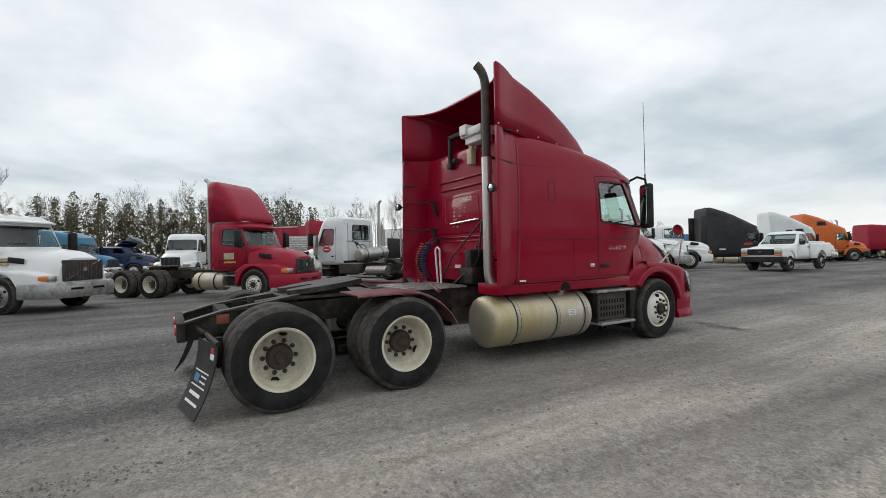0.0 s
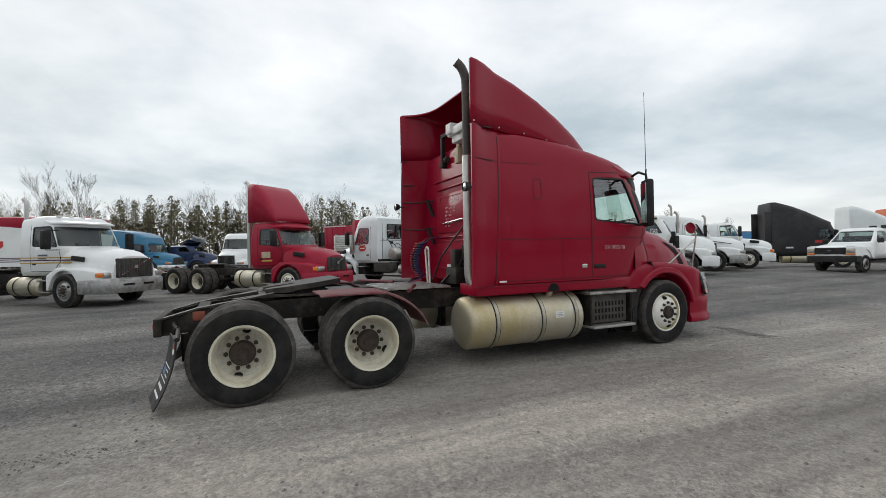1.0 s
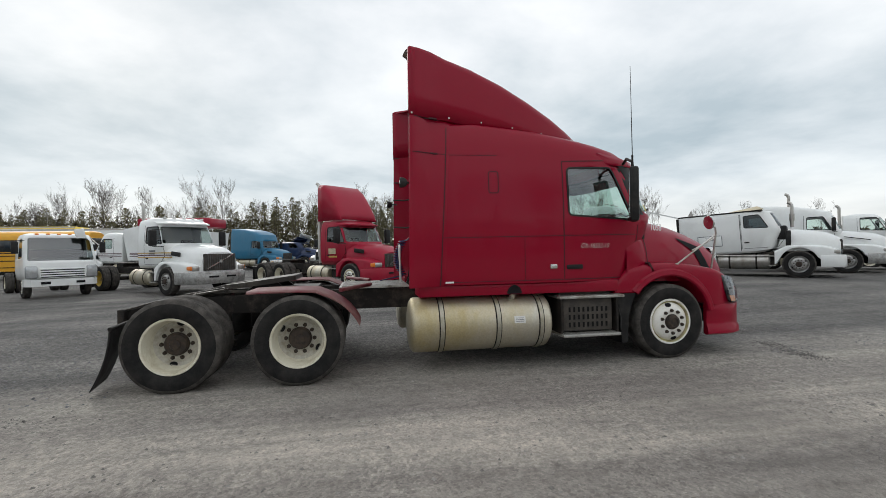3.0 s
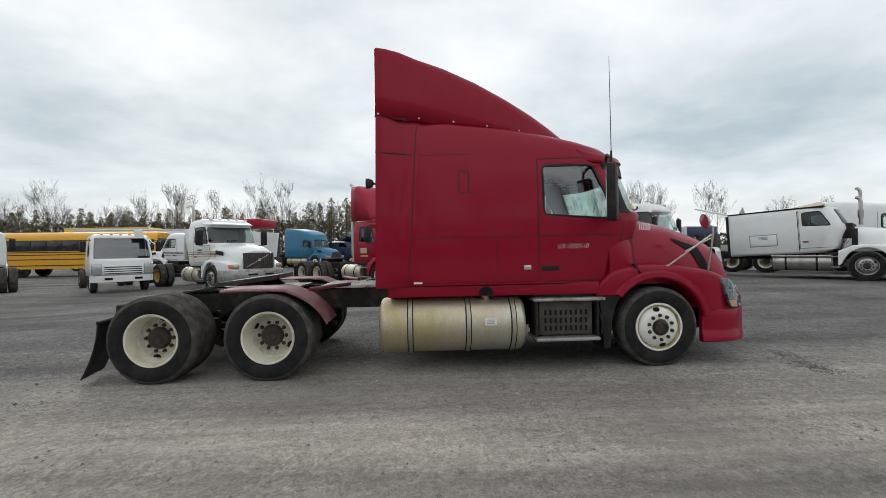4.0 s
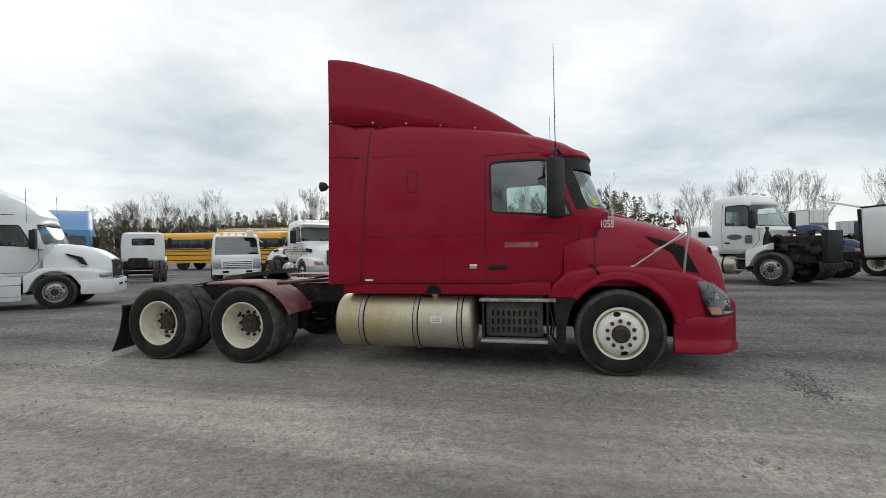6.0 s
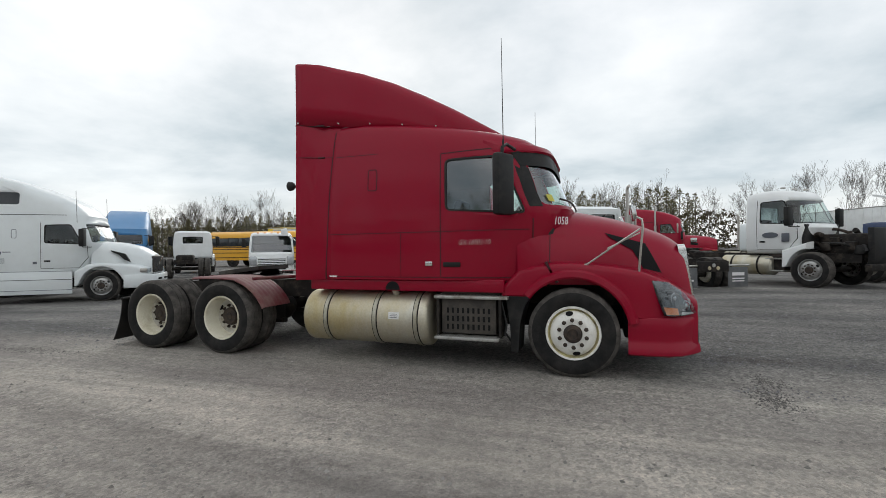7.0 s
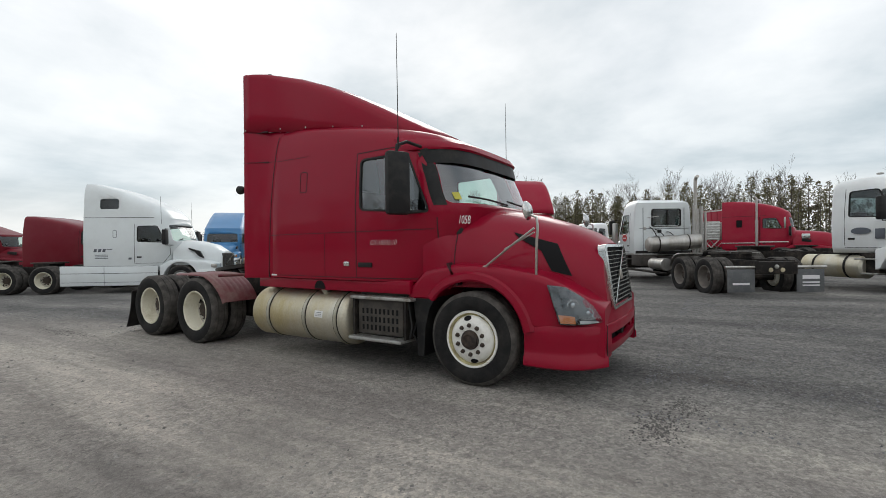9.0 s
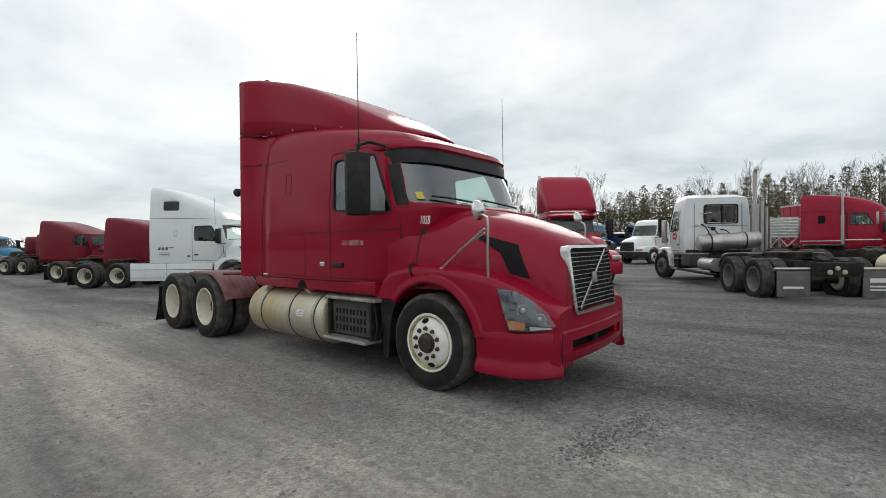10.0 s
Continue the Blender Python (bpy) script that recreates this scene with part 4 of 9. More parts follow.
def build_fairing():
    # stations along x: half width at the foot, shoulder height, crest height, shoulder radius
    st = [(-3.4, 1.305, 3.82, 3.82, 0.04), (-3.3, 1.272, 3.822, 3.83, 0.05), (-3.15, 1.2, 3.82, 3.845, 0.07), (-2.93, 1.1, 3.785, 3.83, 0.1), (-2.6, 1.052, 3.7, 3.735, 0.12), (-2.2, 0.99, 3.555, 3.585, 0.14), (-1.8, 0.92, 3.37, 3.395, 0.15), (-1.45, 0.83, 3.19, 3.21, 0.15), (-1.2, 0.73, 3.05, 3.075, 0.14), (-0.98, 0.58, 2.93, 2.955, 0.1), (-0.8, 0.4, 2.83, 2.86, 0.06)]
    rings = []
    for x, w, zs, zc, r in st:
        zb = 3.015 if x < -2.9 else 3.015 - 0.13 * (x + 2.9)
        zb = min(zb, zs - r - 0.02)
        half = [(w, zb), (w, zb + (zs - r - zb) * 0.35), (w, zb + (zs - r - zb) * 0.7)]
        half += [(w - r + r * math.cos(a), zs - r + r * math.sin(a)) for a in (math.pi / 2 * k / 6 for k in range(7))]
        half += [((w - r) * (1 - k / 6), zs + (zc - zs) * (1 - (1 - k / 6) ** 2)) for k in range(1, 7)]
        prof = [(-y, z) for y, z in half] + [(y, z) for y, z in reversed(half[:-1])]
        ring = []
        for y, z in prof:
            f = 1 - (abs(y) / w) ** 4
            back = max(0.0, min(1.0, (-2.9 - x) / 0.5))
            ring.append((x + 0.36 * f * back, y, z - 0.07 * f * back))
        rings.append(ring)
    bm = skin(bmesh.new(), rings, False)
    thicken(part("roof_fairing", bm, M_RED, hero, "tall red roof air fairing, open behind"), 0.03)
    for s in (-1, 1):
        bm = bmesh.new()
        rr = []
        for z in [1.03 + (3.015 - 1.03) * k / 20 for k in range(21)]:
            f = (z - 1.03) / 1.985
            w, xs, xe = hero_w(-2.97, min(z, 2.99)), seam_x(z) + 0.004, -3.43 + 0.03 * f
            rr.append([(xs + (xe - xs) * u, s * (w + (1.305 - w) * v), z) for u, v in ((-0.3, -0.35), (-0.12, -0.02), (0, 0.03), (0.3, 0.2), (0.55, 0.5), (0.8, 0.86), (0.95, 1.0), (1.0, 1.0), (1.0, 0.82), (0.9, 0.7), (0.5, 0.2), (0, -0.5))])
        skin(bm, rr)
        ext = part("side_extender", bm, M_RED, hero, "red side extender panel flaring out behind the sleeper")

        def wing(x, z):
            w, xs = hero_w(-2.97, min(z, 2.99)), seam_x(z)
            u = max(0.0, min(1.0, (xs - x) / (xs + 3.42)))
            return w + 0.003 + (1.305 - w) * (0.03 + u * u * (3 - 2 * u) * 0.97)
        part("extender_gap", ribbon(bmesh.new(), [(seam_x(1.04), 1.04), (seam_x(2.99), 2.99)], 0.012, s, 0.001, 0.02, wing), M_RED_SEAM, ext)
        for z, h in ((2.6, 0.007), (3.012, 0.009)):
            part("extender_joint", ribbon(bmesh.new(), [(-3.41, z), (seam_x(z) - 0.01, z)], h, s, 0.0015, 0.012, wing), M_RED_SEAM, ext)
            part("inner_joint", boxed(-3.4, -3.06, s * 1.2 - 0.012, s * 1.2 + 0.004, z - 0.01, z + 0.01, 0.003, m=pose(-3.2, s * 1.2, 0) @ pose(0, 0, 0, 0, 0, -s * 10) @ pose(3.2, -s * 1.2, 0)), M_RED_SEAM, ext)
        for x, y, z in ((-3.37, 1.3, 3.04), (-2.9, 1.102, 3.045), (-2.48, 1.04, 3.02), (-2.06, 0.972, 2.985), (-1.64, 0.885, 2.95)):
            part("fairing_bolt", turned(bmesh.new(), [(0.011, 0.0), (0.011, s * 0.008), (0.001, s * 0.01)], 8, (x, s * y, z)), M_STEEL, hero)
        # round work lamp on the extender
        bm = tube(bmesh.new(), [(-3.36, s * 1.26, 2.24), (-3.46, s * 1.29, 2.24)], 0.012)
        skin(bm, [[(x, s * 1.3 + q * math.cos(a), 2.24 + q * math.sin(a)) for a in (2 * math.pi * k / 16 for k in range(16))] for x, q in ((-3.43, 0.012), (-3.445, 0.04), (-3.475, 0.056), (-3.515, 0.06), (-3.52, 0.054))], True, True, False)
        lamp = part("work_lamp", bm, M_BLACK, hero, "small round black work lamp")
        bm = skin(bmesh.new(), [[(x, s * 1.3 + q * math.cos(a), 2.24 + q * math.sin(a)) for a in (2 * math.pi * k / 16 for k in range(16))] for x, q in ((-3.505, 0.055), (-3.516, 0.04), (-3.522, 0.004))], True, False, True)
        part("lamp_lens", bm, M_CHROME, lamp, "clear round lens")


build_fairing()


# bonnet, wings, grille, bumper, headlamps
def hero_fender_top(x):
    if x < -0.55:
        return 0.98 + (x + 0.78) * 1.0
    if x < -0.2:
        return 1.19 + 0.06 * (x + 0.55) / 0.35
    if x < 0.6:
        return 1.25 - 0.08 * ((x + 0.2) / 0.8) ** 2
    return 1.17 - 0.33 * ((x - 0.6) / 0.66) ** 1.5


def build_front():
    rows = [(0.0, 1.05, 1.9, 1.0), (0.25, 0.99, 1.85, 1.0), (0.5, 0.9, 1.77, 0.98), (0.72, 0.79, 1.67, 0.9), (0.88, 0.72, 1.575, 0.83), (0.96, 0.675, 1.505, 0.79), (1.0, 0.63, 1.455, 0.77)]
    rings = hood_rings(-0.3, 1.165, rows, 3.0, 30)
    # the nose leans: its foot stands further forward than its top
    lean = []
    for r in rings:
        lean.append([(x + 0.09 * max(0.0, (1.42 - z) / 0.6) * max(0.0, (x - 0.2)), y, z) for x, y, z in r])
    bm = skin(bmesh.new(), lean, False)
    bm.faces.new([v for v in bm.verts][-25:])
    hood = part("hood", bm, M_RED, hero, "red sloping bonnet")
    # cowl that closes the step between door and bonnet
    rings = []
    for i in range(9):
        f = i / 8
        x, w, zt, n = -0.6 + 0.32 * f, 1.116 - 0.062 * f, 1.74 + 0.14 * f, 8 - 5 * f
        rings.append([(x, -w * math.copysign(abs(math.cos(a)) ** (2 / n), math.cos(a)), 0.98 + (zt - 0.98) * math.sin(a) ** (2 / n)) for a in (math.pi * k / 32 for k in range(33))])
    part("cowl", skin(bmesh.new(), rings, False), M_RED, hero_cab, "red cowl between door and bonnet")
    part("hood_gap", ribbon_hood(-0.25), M_RED_SEAM, hood)
    for s in (-1, 1):
        bm = fender(bmesh.new(), s, -0.78, 1.26, 0.0, 0.5, 0.585, lambda x: 0.55, lambda x: 1.125 - (0.28 * max(0, (x - 0.62) / 0.64) ** 2.0), hero_fender_top, 0.07, 40, 0.865)
        fen = part("front_fender", bm, M_RED, hood, "red front wing flared round the wheel")
        # flare lip round the arch
        rr = []
        for k in range(25):
            a = radians(10 + 133 * k / 24)
            rr.append([(math.cos(a) * q, s * y, 0.5 + math.sin(a) * q) for q, y in ((0.575, 1.09), (0.575, 1.145), (0.595, 1.16), (0.65, 1.15), (0.69, 1.105))])
        part("arch_flare", skin(bmesh.new(), rr), M_RED, fen)
        part("fender_gap", boxed(-0.27, -0.245, min(s * 0.95, s * 1.125), max(s * 0.95, s * 1.125), 1.0, 1.262, m=pose(-0.26, 0, 1.2) @ pose(0, 0, 0, 0, -28, 0) @ pose(0.26, 0, -1.2)), M_RED_SEAM, fen)
        # black air outlet in the bonnet's side
        poly = [(0.34, 1.575), (0.77, 1.45), (0.93, 1.125), (0.74, 1.175), (0.63, 1.38), (0.4, 1.515)]
        part("side_vent", vent_patch(poly, s, lean), M_DARK, hood, "black triangular air outlet in the bonnet")
        # headlamp with an amber corner
        head_lamp(s, hood)
        # bonnet mirror on two stays
        bm = bmesh.new()
        tube(bm, [(0.14, s * 1.09, 1.22), (0.42, s * 1.12, 1.42), (0.68, s * 1.13, 1.6)], 0.011, 6)
        tube(bm, [(0.67, s * 1.06, 1.11), (0.69, s * 1.1, 1.4), (0.71, s * 1.12, 1.62), (0.7, s * 1.12, 1.7), (0.62, s * 1.12, 1.74)], 0.013, 6)
        tube(bm, [(0.68, s * 1.13, 1.56), (0.36, s * 1.1, 1.4)], 0.008, 6)
        turned(bm, [(0.001, 0), (0.028, 0.004), (0.03, 0.02)], 10, (0.14, s * 1.1, 1.21))
        turned(bm, [(0.001, 0), (0.028, 0.004), (0.03, 0.02)], 10, (0.67, s * 1.07, 1.1))
        st = part("mirror_stay", bm, M_STEEL, hood, "thin steel mirror stays")
        bm = turned(bmesh.new(), [(0.001, -0.05), (0.06, -0.042), (0.09, -0.015), (0.095, 0.0), (0.088, 0.006), (0.001, 0.012)], 20)
        bmesh.ops.transform(bm, matrix=pose(0.6, s * 1.12, 1.77) @ pose(0, 0, 0, -8, 0, 90), verts=bm.verts)
        part("hood_mirror", bm, M_CHROME, hood, "round chrome bonnet mirror")
    m = Matrix(((1, 0, 0, -0.12), (0, 0, -1, -1.035), (0, 1, 0, 1.71), (0, 0, 0, 1)))
    lettering("unit_number", "1058", 0.125, M_INK, hood, m @ pose(0, 0, 0, -6, -5, -3), "white fleet number", 0.62)
    # grille: chrome surround, dark slats, diagonal bar with a plain badge
    G = Matrix(((0, 0, 1, 1.222), (1, 0, 0, 0), (0, 1, 0, 1.08), (0, 0, 0, 1))) @ pose(0, 0, 0, -8, 0, 0)
    out = rounded([(-0.525, 0.36), (0.525, 0.36), (0.535, -0.3), (-0.535, -0.3)], 0.06)
    inn = rounded([(-0.495, 0.33), (0.495, 0.33), (0.505, -0.27), (-0.505, -0.27)], 0.05)
    bm = bmesh.new()
    skin(bm, [[(x, y, -0.05) for x, y in out], [(x, y, 0.025) for x, y in out], [(x, y, 0.035) for x, y in inn], [(x, y, -0.05) for x, y in inn]], True, False, False)
    bmesh.ops.transform(bm, matrix=G, verts=bm.verts)
    gr = part("grille", bm, M_CHROME, hood, "chrome-framed black radiator grille")
    bm = plate(bmesh.new(), inn, "z", -0.002, 0.006)
    bmesh.ops.transform(bm, matrix=G, verts=bm.verts)
    part("grille_backing", bm, M_DARK, gr)
    for k in range(13):
        y = -0.225 + 0.51 * k / 12
        part("grille_slat", slat(G, y), M_ALU, gr)
    for k in range(9):
        x = -0.42 + 0.84 * k / 8
        bm = boxed(x - 0.004, x + 0.004, -0.25, 0.31, 0.002, 0.014)
        bmesh.ops.transform(bm, matrix=G, verts=bm.verts)
        part("grille_upright", bm, M_BLACK, gr)
    bm = boxed(-0.5, 0.5, -0.016, 0.016, 0.02, 0.034, 0.004, m=pose(0, 0.03, 0) @ pose(0, 0, 0, 0, 0, 33.5) @ pose(0, 0, 0))
    bmesh.ops.transform(bm, matrix=G, verts=bm.verts)
    part("diagonal_bar", bm, M_CHROME, gr)
    bm = boxed(-0.045, 0.045, -0.025, 0.085, 0.025, 0.05, 0.01)
    bmesh.ops.transform(bm, matrix=G, verts=bm.verts)
    part("badge", bm, M_STEEL, gr, "plain square metal badge")
    # bumper
    side = [(0.56, -1.1), (0.75, -1.11), (0.95, -1.09), (1.08, -1.02), (1.18, -0.92), (1.262, -0.8)]
    prof = [(-0.06, 0.67), (0.0, 0.675), (0.012, 0.655), (0.006, 0.53), (0.0, 0.44), (0.004, 0.4), (0.03, 0.36), (0.034, 0.29), (0.0, 0.27), (-0.06, 0.28)]
    bmp = part("bumper", band(bmesh.new(), side, prof), M_RED, hero, "red moulded front bumper")
    part("bumper_corner", band(bmesh.new(), [(x, -y) for x, y in reversed(side)], prof), M_RED, bmp)
    face = [(1.262 + 0.05 * (1 - (y / 0.8) ** 2), y) for y in [-0.79 + 1.58 * k / 12 for k in range(13)]]
    part("upper_rail", band(bmesh.new(), face, [(-0.06, 0.67), (0.0, 0.675), (0.012, 0.655), (0.008, 0.575), (-0.06, 0.57)]), M_RED, bmp)
    part("hood_lip", band(bmesh.new(), face, [(-0.1, 0.83), (-0.035, 0.82), (-0.012, 0.7), (-0.012, 0.66), (-0.1, 0.66)]), M_RED, hood, "red lip of the bonnet under the grille")
    part("lower_rail", band(bmesh.new(), face, [(-0.06, 0.475), (0.006, 0.47), (0.0, 0.4), (-0.02, 0.375), (-0.06, 0.38)]), M_RED, bmp)
    for s in (-1, 1):
        part("bumper_post", band(bmesh.new(), [p for p in face if p[1] * s > 0.6], [(-0.06, 0.575), (0.007, 0.577), (0.007, 0.468), (-0.06, 0.47)]), M_RED, bmp)
        part("corner_seam", boxed(-0.004, 0.004, -0.006, 0.006, 0.29, 0.67, m=pose(1.27, s * 0.795, 0)), M_RED_SEAM, bmp)
    part("bumper_opening", boxed(1.12, 1.2, -0.64, 0.64, 0.46, 0.585), M_DARK, bmp, "dark slot in the bumper")
    part("tow_bracket", boxed(1.2, 1.27, -0.05, 0.05, 0.465, 0.58, 0.01), M_FRAME, bmp)
    # black liner behind the front wheel and under the bonnet
    for s in (-1, 1):
        part("mud_flap", plate(bmesh.new(), [(-0.74, 0.88), (-0.45, 0.88), (-0.53, 0.75), (-0.58, 0.55), (-0.6, 0.23), (-0.68, 0.23), (-0.69, 0.5)], "y", s * 0.7, s * 1.11), M_BLACK, hero, "black splash guard behind the front wheel")
    part("radiator", boxed(0.55, 1.2, -0.55, 0.55, 0.35, 1.0, 0.02), M_DARK, hero)
    return hood


def slat(G, y):
    bm = boxed(-0.495, 0.495, y - 0.0032, y + 0.0032, 0.002, 0.022)
    bmesh.ops.transform(bm, matrix=G, verts=bm.verts)
    return bm


def ribbon_hood(x):
    bm = bmesh.new()
    r = []
    for k in range(25):
        th = math.pi * k / 24
        c, s = math.cos(th), math.sin(th)
        p = (-1.045 * math.copysign(abs(c) ** (2 / 3), c), 1.0 + 0.895 * s ** (2 / 3))
        r.append([(x - 0.005, p[0], p[1] + 0.001), (x + 0.005, p[0], p[1] + 0.001), (x + 0.005, p[0] * 0.98, p[1] - 0.02), (x - 0.005, p[0] * 0.98, p[1] - 0.02)])
    return skin(bm, r)


def hood_side(lean, x, z):
    """Half width of the bonnet at a place on its side."""
    k = max(0, max([i for i, r in enumerate(lean[:-1]) if r[8][0] <= x], default=0))
    f = min(1.0, max(0.0, (x - lean[k][8][0]) / (lean[k + 1][8][0] - lean[k][8][0])))
    r = [tuple(a + (b - a) * f for a, b in zip(u, v)) for u, v in zip(lean[k], lean[k + 1])]
    for (x0, y0, z0), (x1, y1, z1) in zip(r[:13], r[1:13]):
        if z0 <= z <= z1:
            t = (z - z0) / (z1 - z0)
            return abs(y0 + (y1 - y0) * t)
    return 0.6


def vent_patch(poly, s, lean):
    bm = bmesh.new()
    tri = [[0, 1, 4, 5], [1, 2, 3, 4]]
    for q in tri:
        p = [poly[i] for i in q]
        rows = []
        for i in range(13):
            u = i / 12
            a = (p[0][0] + (p[1][0] - p[0][0]) * u, p[0][1] + (p[1][1] - p[0][1]) * u)
            b = (p[3][0] + (p[2][0] - p[3][0]) * u, p[3][1] + (p[2][1] - p[3][1]) * u)
            row = []
            for j in range(5):
                v = j / 4
                x, z = a[0] + (b[0] - a[0]) * v, a[1] + (b[1] - a[1]) * v
                row.append((x, s * (hood_side(lean, x, z) + 0.014), z))
            rows.append(row)
        skin(bm, rows, False)
    bmesh.ops.remove_doubles(bm, verts=bm.verts, dist=0.001)
    return bm


worn_lamp = worn("dark_headlamp_housing", (0.02, 0.022, 0.025), (0.085, 0.088, 0.092), 0.25, 0.4, 9, 0.4, 0.62, metal=0.3)


def head_lamp(s, parent):
    """A swept-back lamp on the corner of the wing: housing, reflector, clear lens, amber corner."""
    def surf(u, v):
        # u along the lamp from its tip behind to its foot in front, v across from the upper to the lower edge
        top = [(0.775, 1.085, 1.055), (0.93, 1.035, 1.035), (1.05, 0.96, 0.955), (1.14, 0.885, 0.855), (1.225, 0.8, 0.73)]
        bot = [(0.9, 1.105, 0.695), (0.99, 1.075, 0.69), (1.08, 1.01, 0.69), (1.16, 0.92, 0.695), (1.23, 0.8, 0.7)]
        i = min(3, int(u * 4))
        f = u * 4 - i
        a = [p + (q - p) * f for p, q in zip(top[i], top[i + 1])]
        b = [p + (q - p) * f for p, q in zip(bot[i], bot[i + 1])]
        return Vector([p + (q - p) * v for p, q in zip(a, b)])

    def patch(u0, u1, v0, v1, lift, bulge=0.0):
        bm = bmesh.new()
        rows = []
        for i in range(9):
            row = []
            for j in range(7):
                u, v = u0 + (u1 - u0) * i / 8, v0 + (v1 - v0) * j / 6
                p = surf(u, v)
                n = Vector((0.55 + 0.3 * u, 0.75, 0.25)).normalized()
                p = p + n * (lift + bulge * math.sin(math.pi * i / 8) * math.sin(math.pi * j / 6))
                row.append((p.x, s * p.y, p.z))
            rows.append(row)
        skin(bm, rows, False)
        return bm
    h = thicken(part("headlamp", patch(0, 1, 0, 1, 0.026), worn_lamp, parent, "swept-back headlamp with clear lens"), 0.03)
    # two round reflectors behind the lens, and a bright sill below them
    for u, v, r in ((0.36, 0.42, 0.062), (0.66, 0.5, 0.055)):
        c = surf(u, v) + Vector((0.5, 0.8, 0.2)) * 0.026
        bm = turned(bmesh.new(), [(r, 0.0), (r * 0.96, 0.008), (r * 0.8, 0.0), (r * 0.45, -0.012), (r * 0.4, 0.004), (0.001, 0.012)], 20)
        bmesh.ops.transform(bm, matrix=pose(c.x, s * c.y, c.z) @ pose(0, 0, 0, 0, 0, (-45 if s > 0 else -135)), verts=bm.verts)
        part("reflector_bowl", bm, M_CHROME, h)
    part("lamp_sill", patch(0.45, 0.97, 0.86, 0.97, 0.031), M_WHITEPL, h)
    part("indicator", patch(0.03, 0.36, 0.76, 0.97, 0.031), M_AMBER, h, "amber indicator lens")
    part("lens", patch(0, 1, 0, 1, 0.044, 0.012), M_LENS, h, "clear plastic lens")


build_front()


# chassis, tanks, steps and the rear of the red tractor
worn_strap = worn("dirty_metal_strap", (0.42, 0.4, 0.33), (0.3, 0.27, 0.18), 0.45, 0.65, 5, metal=0.6)


